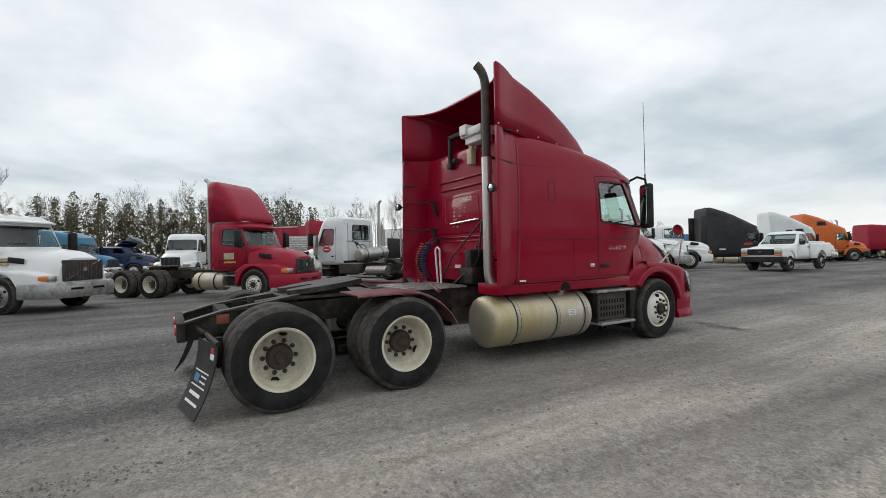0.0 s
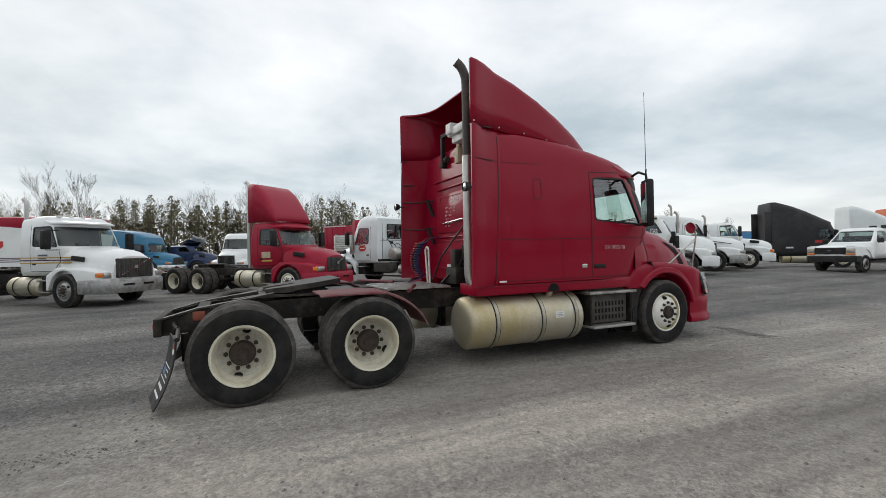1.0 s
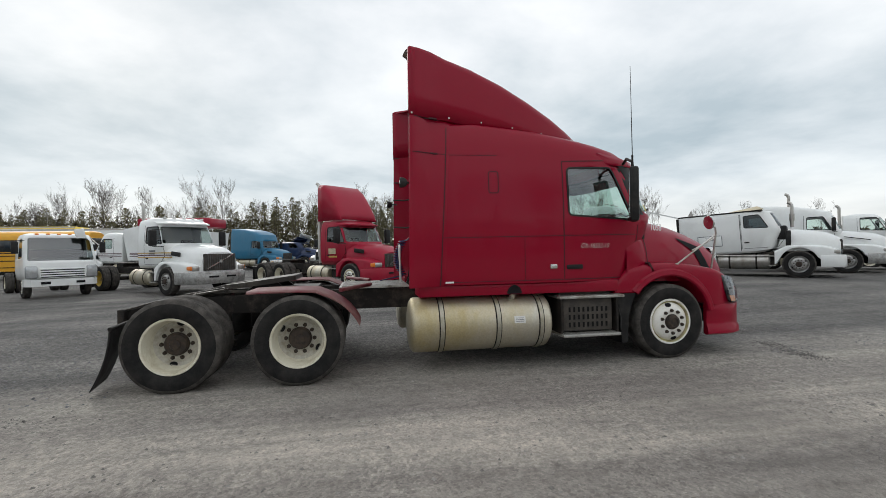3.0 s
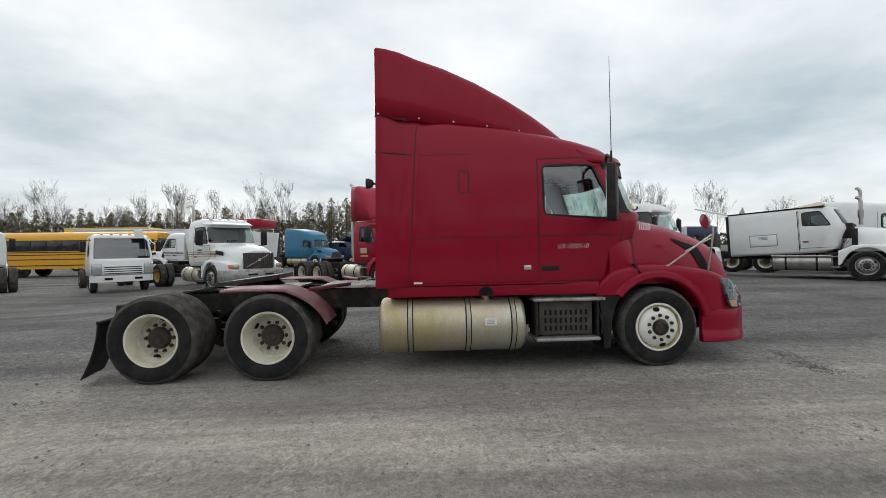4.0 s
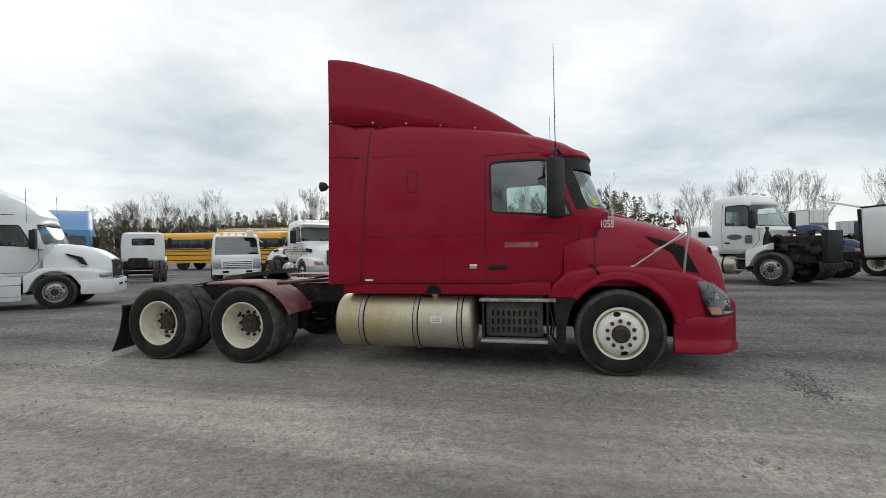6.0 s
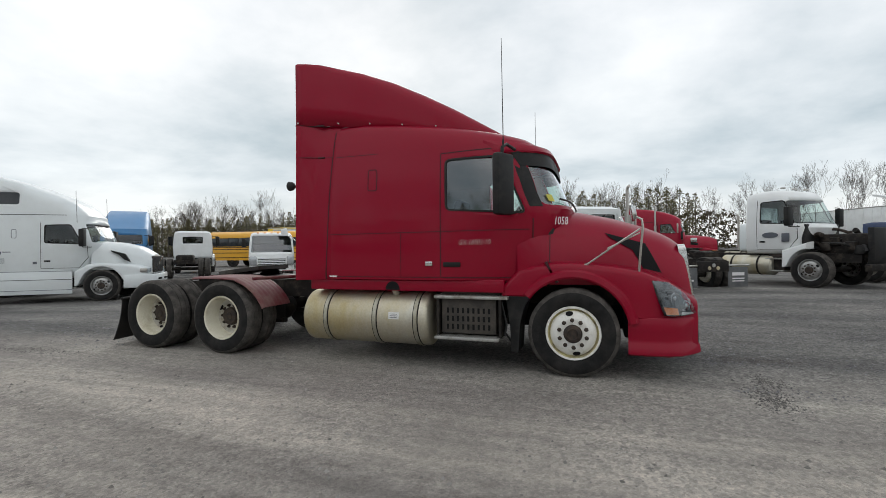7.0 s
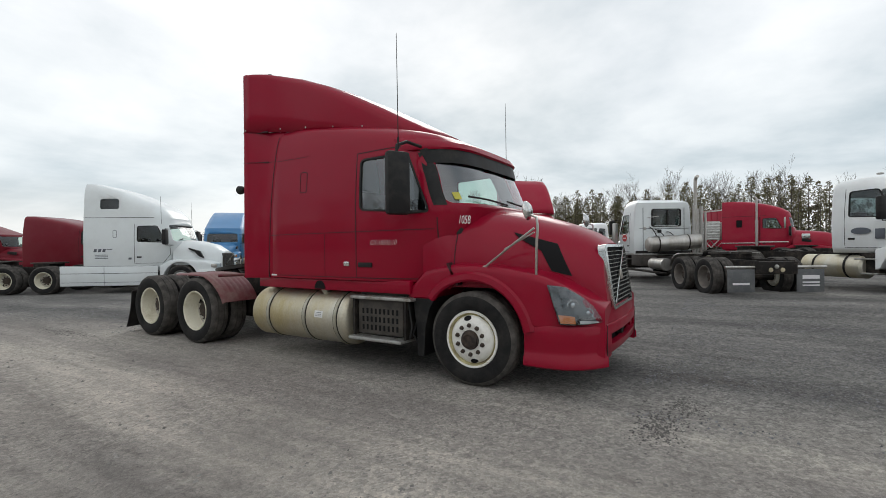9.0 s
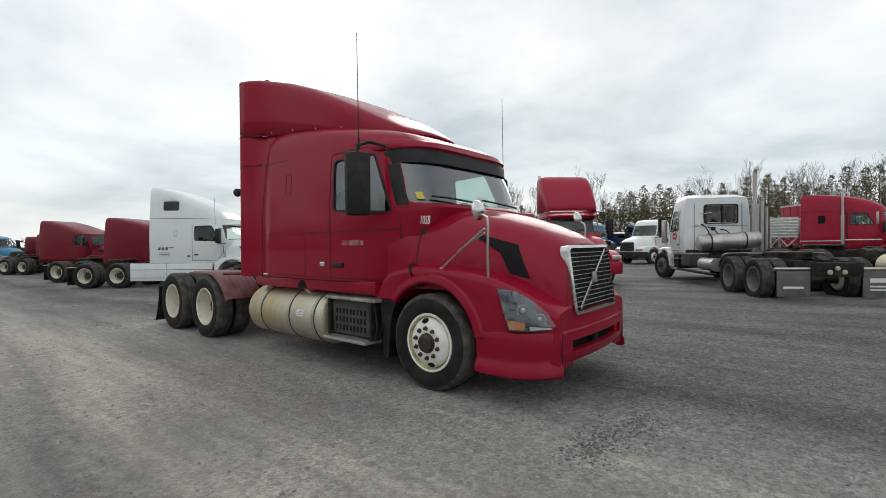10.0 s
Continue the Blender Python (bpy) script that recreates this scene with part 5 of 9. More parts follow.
def build_chassis():
    for s in (-1, 1):
        bm = plate(bmesh.new(), [(1.1, 0.72), (1.1, 0.98), (-4.6, 0.97), (-5.9, 0.93), (-6.4, 0.875), (-6.75, 0.785), (-6.75, 0.63), (-6.6, 0.63), (-6.2, 0.72)], "y", s * 0.43 - 0.04, s * 0.43 + 0.04)
        part("frame_rail", bm, M_FRAME, hero, "black steel frame rail")
    for x in (-6.35, -5.3, -4.1, -3.3):
        part("crossmember", boxed(x - 0.06, x + 0.06, -0.42, 0.42, 0.73, 0.9), M_FRAME, hero)
    for x in (-4.66, -5.95):
        bm = bmesh.new()
        tube(bm, [(x, -0.9, 0.5), (x, 0.9, 0.5)], 0.09, 12)
        turned(bm, [(0.001, -0.22), (0.14, -0.2), (0.22, -0.05), (0.22, 0.05), (0.14, 0.2), (0.001, 0.22)], 20, (x, 0, 0.5))
        part("drive_axle", bm, M_FRAME, hero)
        for s in (-1, 1):
            bm = tube(bmesh.new(), [(x + 0.28, s * 0.5, 0.38), (x + 0.28, s * 0.5, 0.62)], 0.13, 14)
            part("air_spring", bm, M_RUBBER, hero)
            bm = boxed(x - 0.5, x + 0.45, s * 0.5 - 0.045, s * 0.5 + 0.045, 0.33, 0.4)
            part("suspension_arm", bm, M_FRAME, hero)
            for i, xx in enumerate((x,)):
                dual(hero, xx, s * 1.3, s, fine=True, R=0.5, spin=-28 if x < -5 else -98)
    part("front_axle", tube(bmesh.new(), [(0, -0.95, 0.46), (0, 0.95, 0.46)], 0.07), M_FRAME, hero)
    for s in (-1, 1):
        wheel(hero, 0.0, s * 1.14, s, R=0.487, w=0.28, spin=-48, fine=True)
    # engine and gearbox underneath
    part("gearbox", boxed(-2.4, 0.6, -0.33, 0.33, 0.4, 0.95, 0.08), M_DARK, hero)
    # fuel tanks with straps
    for s in (-1, 1):
        cy, cz, r = s * 0.9, 0.55, 0.335
        prof = [(0.02, 0.0), (0.2, 0.004), (0.29, 0.022), (0.325, 0.05), (r, 0.075), (r, 1.705), (0.325, 1.73), (0.29, 1.758), (0.2, 1.776), (0.02, 1.78)]
        bm = bmesh.new()
        skin(bm, [[(-3.42 + d, cy + q * math.cos(a), cz + q * math.sin(a)) for a in (2 * math.pi * k / 36 for k in range(36))] for q, d in prof])
        tank = part("fuel_tank", bm, M_TANK, hero, "tarnished aluminium cylindrical fuel tank")
        for x in (-3.04, -2.35, -1.81):
            bm = bmesh.new()
            skin(bm, [[(x + d, cy + q * math.cos(a), cz + q * math.sin(a)) for a in (2 * math.pi * k / 36 for k in range(36))] for q, d in ((r + 0.002, -0.036), (r + 0.006, -0.034), (r + 0.006, 0.034), (r + 0.002, 0.036))], True, False, False)
            pad = part("strap_pad", bm, M_RUBBER, tank, "black rubber strip under the strap")
            bm = bmesh.new()
            skin(bm, [[(x + d, cy + q * math.cos(a), cz + q * math.sin(a)) for a in (2 * math.pi * k / 36 for k in range(36))] for q, d in ((r + 0.006, -0.024), (r + 0.013, -0.022), (r + 0.013, 0.022), (r + 0.006, 0.024))], True, False, False)
            part("tank_strap", bm, worn_strap, pad, "dirty metal strap")
            part("strap_bracket", boxed(x - 0.04, x + 0.04, min(s * 0.45, s * 0.62), max(s * 0.45, s * 0.62), 0.3, 0.95), M_FRAME, tank)
        bm = bmesh.new()
        tube(bm, [(-2.13, s * 1.0, 0.84), (-2.13, s * 1.07, 0.9)], 0.05, 14)
        tube(bm, [(-2.13, s * 1.07, 0.9), (-2.13, s * 1.1, 0.93)], 0.045, 14)
        part("filler_cap", bm, M_STEEL, tank, "dull metal filler cap")
        part("filler_recess", plate(bmesh.new(), [(-2.13 + 0.095 * math.cos(a), 0.915 + 0.105 * math.sin(a)) for a in (math.pi * k / 14 for k in range(15))], "y", s * 1.12, s * 1.163), M_DARK, hero, "dark round filler cut-out in the sill")
        if s < 0:
            bm = bmesh.new()
            skin(bm, [[(x, cy - (r + 0.002) * math.cos(a), cz + (r + 0.002) * math.sin(a)) for a in (0.05, 0.13, 0.21, 0.3)] for x in (-2.16, -2.02)], False)
            lab = part("tank_label", bm, M_WHITEPL, tank, "small white label")
            for k in range(3):
                a = 0.11 + 0.06 * k
                bm = skin(bmesh.new(), [[(x, cy - (r + 0.004) * math.cos(b), cz + (r + 0.004) * math.sin(b)) for b in (a - 0.008, a + 0.008)] for x in (-2.14, -2.04)], False)
                part("label_line", bm, M_LOGOGREY, lab)
        # step box beside the tank
        y0, y1 = (-1.16, -0.62) if s < 0 else (0.62, 1.16)
        st = part("step_box", boxed(-1.5, -0.84, y0, y1, 0.42, 0.83, 0.015), worn_box, hero, "dark battery box with slotted cover")
        for i in range(9):
            for z0 in (0.47, 0.565, 0.66):
                xx = -1.43 + 0.062 * i
                part("slot", boxed(xx, xx + 0.024, s * 1.163 - 0.003, s * 1.163 + 0.003, z0, z0 + 0.06), M_DARK, st)
        for z, ya, xa, xb in ((0.83, 1.22, -1.57, -0.7), (0.365, 1.28, -1.55, -0.79)):
            bm = boxed(xa, xb, min(s * 0.8, s * ya), max(s * 0.8, s * ya), z, z + 0.035, 0.006)
            tr = part("step_tread", bm, M_ALU, st, "aluminium step tread")
            bm = bmesh.new()
            for k in range(22):
                xx = xa + 0.02 + (xb - xa - 0.06) * k / 21
                box(bm, xx, xx + 0.012, min(s * (ya - 0.16), s * (ya - 0.01)), max(s * (ya - 0.16), s * (ya - 0.01)), z + 0.035, z + 0.041)
            part("tread_ribs", bm, M_ALU, tr)
        for xx in (-1.53, -0.79):
            part("step_bracket", boxed(xx - 0.015, xx + 0.015, min(s * 0.9, s * 1.2), max(s * 0.9, s * 1.2), 0.4, 0.86), M_FRAME, st)
        bm = bmesh.new()
        tube(bm, [(-0.78, s * 1.14, 0.8), (-0.72, s * 1.16, 0.55), (-0.74, s * 1.18, 0.42)], 0.012, 6)
        tube(bm, [(-0.7, s * 1.02, 0.75), (-0.76, s * 1.08, 0.45), (-0.62, s * 1.05, 0.25)], 0.014, 6)
        part("air_line", bm, M_BLACK, st)
        part("sill", boxed(-3.3, -0.75, min(s * 0.7, s * 1.16), max(s * 0.7, s * 1.16), 0.905, 1.05, 0.01), M_RED, hero, "red sill set back under the doors")
        part("step_housing", boxed(-1.52, -0.8, min(s * 0.6, s * 1.08), max(s * 0.6, s * 1.08), 0.83, 0.91, 0.01), worn_box, st)
    # quarter wings over the leading driven wheels
    for s in (-1, 1):
        pts = [(-5.2, 1.04), (-4.95, 1.047), (-4.66, 1.047), (-4.47, 1.037)]
        for k in range(1, 10):
            a = radians(75 - 52 * k / 9)
            pts.append((-4.66 + 0.85 * math.cos(a) * 0.86, 0.39 + 0.66 * math.sin(a)))
        rings = []
        for i, (x, z) in enumerate(pts):
            d = (Vector(pts[min(i + 1, len(pts) - 1)]) - Vector(pts[max(i - 1, 0)])).normalized()
            nx, nz = -d.y, d.x
            if nz < 0 or nx < -0.2:
                nx, nz = abs(nx), abs(nz)
            rr = []
            for j in range(22):
                h = 0.008 if j % 3 == 1 else 0.0
                y = 0.68 + (1.27 - 0.68) * j / 21
                rr.append((x + nx * h, s * y, z + nz * h - (0.014 if j == 21 else 0.0)))
            rr += [(p[0] - nx * 0.012, p[1], p[2] - nz * 0.012) for p in reversed(rr)]
            rings.append(rr)
        q = part("quarter_fender", skin(bmesh.new(), rings), M_MAROON, hero, "faded maroon ribbed quarter wing over the drive wheel")
        bm = tube(bmesh.new(), [(-3.85, s * 0.45, 1.03), (-4.0, s * 0.75, 1.03), (-4.2, s * 1.2, 1.03)], 0.024, 8)
        part("fender_bracket", bm, M_MAROON, q)
    # deck plate behind the sleeper
    bm = boxed(-4.25, -3.35, -0.52, 0.52, 0.985, 1.005)
    deck = part("deck_plate", bm, M_ALU, hero, "ribbed aluminium deck plate on the frame")
    for k in range(14):
        y = -0.47 + 0.94 * k / 13
        part("deck_rib", boxed(-4.22, -3.38, y - 0.014, y + 0.014, 1.005, 1.016), M_ALU, deck)
    # fifth wheel, tipped back
    m = pose(-5.2, 0, 1.09) @ pose(0, 0, 0, 0, -7, 0)
    poly = rounded([(0.4, -0.38), (0.4, 0.38), (0.1, 0.46), (-0.2, 0.44), (-0.5, 0.3), (-0.46, 0.12), (-0.12, 0.05), (-0.12, -0.05), (-0.46, -0.12), (-0.5, -0.3), (-0.2, -0.44), (0.1, -0.46)], 0.05, 3)
    bm = plate(bmesh.new(), poly, "z", -0.03, 0.03)
    bmesh.ops.transform(bm, matrix=m, verts=bm.verts)
    fw = part("fifth_wheel", bm, M_GREASE, hero, "greasy steel fifth-wheel coupling plate")
    for s in (-1, 1):
        bm = boxed(-0.85, -0.4, s * 0.3 - 0.06, s * 0.3 + 0.06, -0.16, -0.02, m=m)
        part("ramp", bm, M_GREASE, fw)
        bm = plate(bmesh.new(), [(-5.4, 0.98), (-4.9, 0.98), (-5.05, 1.1), (-5.25, 1.1)], "y", s * 0.34 - 0.03, s * 0.34 + 0.03)
        part("pedestal", bm, M_FRAME, fw)
        # sloping guide rails behind the coupling
        bm = skin(bmesh.new(), [[(x, s * 0.43 + d, z + h) for d, h in ((-0.06, 0), (0.06, 0), (0.06, 0.02), (-0.06, 0.02))] for x, z in ((-6.74, 0.795), (-6.4, 0.885), (-6.0, 0.945), (-5.6, 1.01))])
        part("guide_rail", bm, M_GREASE, fw)
    part("slide_base", boxed(-5.75, -4.55, -0.48, 0.48, 0.975, 1.0), M_GREASE, fw)
    # tail: lamp bar, marker lamps, hangers and mud flaps
    tail = part("tail_beam", boxed(-6.8, -6.72, -0.55, 0.55, 0.63, 0.82, 0.01), M_FRAME, hero, "black tail beam with lamps")
    for s in (-1, 1):
        for k in range(2):
            bm = turned(bmesh.new(), [(0.001, 0.02), (0.045, 0.015), (0.05, 0.0)], 16)
            bmesh.ops.transform(bm, matrix=pose(-6.8, s * (0.3 + 0.13 * k), 0.73) @ pose(0, 0, 0, 0, 0, 90), verts=bm.verts)
            part("tail_lamp", bm, M_REDLENS, tail)
        part("side_reflector", boxed(-6.44, -6.32, s * 0.475 - 0.006, s * 0.475 + 0.006, 0.77, 0.87, 0.004), M_OLDREFL, tail, "orange-red side reflector")
        bm = bmesh.new()
        tube(bm, [(-6.62, s * 0.47, 0.76), (-6.6, s * 0.6, 0.74), (-6.56, s * 0.7, 0.72)], 0.025, 8)
        tube(bm, [(-6.56, s * 0.62, 0.72), (-6.5, s * 1.32, 0.71)], 0.022, 8)
        tube(bm, [(-6.47, s * 1.0, 0.72), (-6.46, s * 1.01, 0.45)], 0.035, 10)
        hg = part("flap_hanger", bm, M_FRAME, tail)
        rings = []
        for i in range(9):
            t = i / 8
            x, z = -6.5 - 0.17 * t * t - 0.02 * t, 0.7 - 0.62 * t
            rings.append([(x - 0.11, s * 0.78, z), (x, s * 1.32, z), (x - 0.012, s * 1.32, z), (x - 0.122, s * 0.78, z)])
        fl = part("mud_flap", skin(bmesh.new(), rings), M_BLACK, hero, "black rubber mud flap with white writing")

        def onflap(y, t, lift=0.016):
            return (-6.5 - 0.17 * t * t - 0.02 * t - 0.11 * (1.32 - y - 0.18) / 0.54 - lift, s * (y + 0.18), 0.7 - 0.62 * t)
        for t0, t1, ya, yb, mt in ((0.42, 0.44, 0.68, 1.06, M_INK), (0.62, 0.64, 0.68, 1.06, M_INK), (0.47, 0.585, 0.71, 0.84, M_SKYBLUE), (0.48, 0.5, 0.87, 1.03, M_INK), (0.55, 0.575, 0.87, 1.03, M_INK), (0.71, 0.755, 0.72, 1.02, M_INK), (0.83, 0.865, 0.7, 1.05, M_INK), (0.05, 0.13, 1.0, 1.1, M_REDLENS), (0.14, 0.22, 1.0, 1.1, M_INK)):
            bm = bmesh.new()
            vs = [bm.verts.new(onflap(*p)) for p in ((ya, t0), (yb, t0), (yb, t1), (ya, t1))]
            bm.faces.new(vs)
            part("flap_mark", bm, mt, fl)


worn_flap = worn("grey_rubber_flap", (0.1, 0.105, 0.11), (0.17, 0.17, 0.17), 0.7, 0.85, 4)
worn_box = worn("grimy_dark_plastic", (0.035, 0.03, 0.026), (0.09, 0.078, 0.065), 0.7, 0.9, 4)
build_chassis()


# back of the sleeper: exhaust stack, cooling unit, hoses, writing
def build_back():
    x, y = -3.26, -0.9
    bm = tube(bmesh.new(), [(x + 0.12, y - 0.12, 0.95), *arc((x + 0.08, y - 0.1, 0.98), (x, y, 1.0), (x, y, 1.25)), (x, y, 2.7)], 0.068, 18)
    st = part("exhaust_pipe", bm, M_STEEL, hero, "dull steel exhaust stack with sooty curved tip")
    bm = tube(bmesh.new(), [(x, y, 2.7), (x, y, 3.6), *arc((x, y, 3.62), (x, y, 3.82), (x - 0.13, y + 0.02, 3.9), 6)], 0.058, 14, False)
    part("stack_tip", bm, M_STACKTOP, st)
    bm = bmesh.new()
    for z in (1.35, 2.72):
        tube(bm, [(x, y, z), (x + 0.28, y + 0.1, z)], 0.02, 6)
        turned(bm, [(0.072, -0.02), (0.076, -0.02), (0.076, 0.02), (0.072, 0.02)], 16)
    part("stack_bracket", bm, M_FRAME, st)
    # raised panels of the back wall
    wall = part("back_panel", boxed(-3.045, -3.018, -0.62, 0.62, 1.75, 2.35, 0.012), M_RED, hero_cab, "raised panel of the sleeper's back wall")
    for z in (1.2, 1.45, 1.62):
        part("back_rib", boxed(-3.035, -3.018, -0.75, 0.75, z, z + 0.02, 0.006), M_RED, hero_cab)
    part("grab_bar", tube(bmesh.new(), [(-3.04, -0.4, 1.93), (-3.08, -0.38, 1.93), (-3.08, 0.3, 1.9), (-3.04, 0.32, 1.9)], 0.014, 8), M_CHROME, hero_cab)
    for y0 in (-0.2, 0.12):
        part("reflector", boxed(-3.03, -3.02, y0, y0 + 0.16, 1.22, 1.27), M_INK, hero_cab, "pale reflector strip")
    # cooling unit and boxes under the fairing
    bm = boxed(-3.25, -2.95, -0.75, -0.26, 3.08, 3.2, 0.025)
    box(bm, -3.29, -3.1, -0.46, -0.3, 3.1, 3.25, 0.02)
    box(bm, -3.2, -3.0, -0.7, -0.32, 2.99, 3.09, 0.01)
    part("cooling_unit", bm, M_WHITEPL, hero, "white cooling unit under the roof fairing")
    bm = boxed(-3.13, -3.03, -0.36, -0.24, 2.72, 2.95, 0.02)
    box(bm, -3.1, -3.05, -0.34, -0.26, 2.93, 3.02)
    part("outlet_box", bm, M_TAN, hero, "tan plastic outlet box")
    bm = bmesh.new()
    box(bm, -3.09, -3.03, 0.27, 0.33, 2.8, 3.26, 0.008)
    box(bm, -3.09, -3.03, -0.02, 0.33, 3.21, 3.27, 0.008)
    box(bm, -3.1, -3.02, 0.24, 0.36, 2.76, 2.84, 0.008)
    tube(bm, [(-3.06, 0.2, 2.86), (-3.06, 0.12, 2.86)], 0.045, 10)
    part("fairing_bracket", bm, M_FRAME, hero)
    # extender stays
    for z in (2.3, 1.85):
        bm = bmesh.new()
        tube(bm, [(-3.04, 0.75, z), (-3.25, 1.0, z - 0.02), (-3.42, 1.14, z)], 0.013, 6)
        tube(bm, [(-3.04, 0.78, z - 0.25), (-3.12, 0.82, z + 0.02)], 0.03, 6)
        part("extender_stay", bm, M_BLACK, hero)
    # coiled air and power lines
    for k, (mt, yy, nm) in enumerate(((M_REDHOSE, 0.72, "red_air_hose"), (M_BLUEHOSE, 0.54, "blue_air_hose"), (M_BLACK, 0.62, "power_cable"))):
        pts = []
        for i in range(150):
            a = i * 0.62
            z = 1.62 - 0.55 * i / 149
            pts.append((-3.32 + 0.05 * math.cos(a) - 0.1 * math.sin(math.pi * i / 149), yy + 0.05 * math.sin(a) + 0.06 * k * i / 149, z))
        pts = [(-3.05, yy, 1.7), (-3.2, yy, 1.68)] + pts + [(-3.5, yy - 0.1, 1.05), (-3.7, 0.2, 1.03)]
        part(nm, tube(bmesh.new(), pts, 0.009, 5), mt, hero, "coiled " + nm.replace("_", " "))
    part("hose_holder", tube(bmesh.new(), [(-3.4, 0.18, 1.0), (-3.42, 0.2, 1.45), *arc((-3.42, 0.2, 1.5), (-3.42, 0.15, 1.58), (-3.42, 0.08, 1.5), 5), (-3.42, 0.05, 1.0)], 0.014, 6), M_WHITEPL, hero, "white hose bracket")
    for pts, r in (([(-3.05, -0.5, 1.92), (-3.25, 0.0, 1.4), (-3.3, 0.25, 1.02)], 0.012), ([(-3.1, -0.55, 1.9), (-3.2, -0.6, 1.4), (-3.25, -0.35, 1.0)], 0.014), ([(-3.12, -0.45, 1.55), (-3.25, -0.5, 1.25), (-3.35, -0.2, 1.02)], 0.016)):
        part("rubber_hose", tube(bmesh.new(), pts, r, 6), M_BLACK, hero, "black rubber hose")
    bm = boxed(-3.28, -3.06, -0.52, -0.36, 1.25, 1.5, 0.02)
    box(bm, -3.3, -3.06, -0.58, -0.25, 1.02, 1.25, 0.02)
    part("valve_box", bm, M_FRAME, hero, "grimy valve box")
    bm = bmesh.new()
    for u0, u1, v0, v1 in ((-0.62, 0.62, 2.43, 2.46), (-0.7, 0.7, 2.56, 2.585), (-0.62, 0.62, 1.68, 1.7)):
        box(bm, -3.05, -3.018, u0, u1, v0, v1, 0.008)
    part("back_moulding", bm, M_RED, hero_cab, "raised mouldings across the back wall")
    ring = rounded([(-0.42, 1.92), (0.5, 1.92), (0.46, 2.3), (-0.38, 2.3)], 0.06, 3)
    bm = skin(bmesh.new(), [[(x, y * f, 2.11 + (z - 2.11) * f) for y, z in ring] for x, f in ((-3.045, 1.05), (-3.053, 1.04), (-3.053, 1.015), (-3.045, 1.0))], True, False, False)
    part("panel_frame", bm, M_RED, wall)
    # scribbled notes on the back wall
    m = Matrix(((0, 0, -1, -3.047), (-1, 0, 0, 0.0), (0, 1, 0, 2.24), (0, 0, 0, 1)))
    lettering("stock_number", "GX-18502-10", 0.1, M_INK, hero_cab, m @ pose(0.05, 0, 0, 0, 0, 3), "hand-written white stock number", 0.65)
    random.seed(5)
    bm = bmesh.new()
    for r in range(6):
        n = (3, 3, 2, 1, 2, 2)[r]
        u = -0.3
        for k in range(n):
            w = random.uniform(0.06, 0.14)
            yy, z = -u - w, 2.13 - 0.055 * r
            for q in range(4):
                a = yy + w * 0.8 * q / 4
                tube(bm, [(-3.048, a, z + random.uniform(-0.016, 0.016)), (-3.048, a + w * 0.16, z + random.uniform(-0.016, 0.016))], 0.0035, 4)
            u += w + 0.04
    part("scribbled_notes", bm, M_INK, hero_cab, "illegible white hand-written notes")


build_back()


# ---- other trucks of the yard: one kit of parts, each vehicle with its own measures ----
DAY = [(0.95, -1.72, -0.5, 1.0), (1.1, -1.72, -0.3, 1.05), (1.7, -1.72, -0.12, 1.07), (1.9, -1.72, -0.2, 1.06), (2.15, -1.72, -0.33, 1.04), (2.4, -1.71, -0.48, 1.01), (2.5, -1.7, -0.54, 0.99), (2.58, -1.67, -0.62, 0.95), (2.64, -1.6, -0.74, 0.88), (2.67, -1.5, -0.95, 0.76)]
HIGH = [(0.75, -3.75, -0.6, 1.15), (1.0, -3.75, -0.4, 1.2), (1.7, -3.75, -0.1, 1.2), (1.9, -3.75, -0.1, 1.2), (2.2, -3.75, -0.22, 1.19), (2.5, -3.75, -0.38, 1.17), (2.62, -3.75, -0.4, 1.16), (2.75, -3.75, -0.72, 1.15), (2.95, -3.75, -1.15, 1.13), (3.2, -3.75, -1.7, 1.11), (3.45, -3.75, -2.35, 1.08), (3.62, -3.75, -2.95, 1.03), (3.7, -3.72, -3.3, 0.95)]
MID = [(0.9, -3.35, -0.6, 1.12), (1.0, -3.35, -0.4, 1.17), (1.7, -3.35, -0.1, 1.17), (1.9, -3.35, -0.14, 1.16), (2.2, -3.35, -0.28, 1.15), (2.45, -3.35, -0.42, 1.13), (2.55, -3.35, -0.46, 1.12), (2.68, -3.35, -0.8, 1.1), (2.8, -3.35, -1.4, 1.07), (2.9, -3.35, -2.2, 1.02), (2.94, -3.3, -2.9, 0.95)]


def stretched(rows, back=None, tall=1.0, above=1.9):
    """Cab rows with another back line, and drawn out in height above a level."""
    return [(z if z < above else above + (z - above) * tall, back if back is not None and xr < -1.7 + 0.05 else xr, xf, w) for z, xr, xf, w in rows]


def side_of(rows, a, n):
    """The half width of a cab with these rows, as a function of (x, z)."""
    def f(x, z):
        for (za, ra, fa, wa), (zb, rb, fb, wb) in zip(rows, rows[1:]):
            if za <= z <= zb:
                t = (z - za) / (zb - za)
                w, xf, xr = wa + (wb - wa) * t, fa + (fb - fa) * t, ra + (rb - ra) * t
                aa = min(a, (xf - xr) * 0.9)
                d = x - (xf - aa)
                return w if d <= 0 else w * max(0.0, 1 - min(1, d / aa) ** n) ** (1 / n)
        return rows[2][3]
    return f


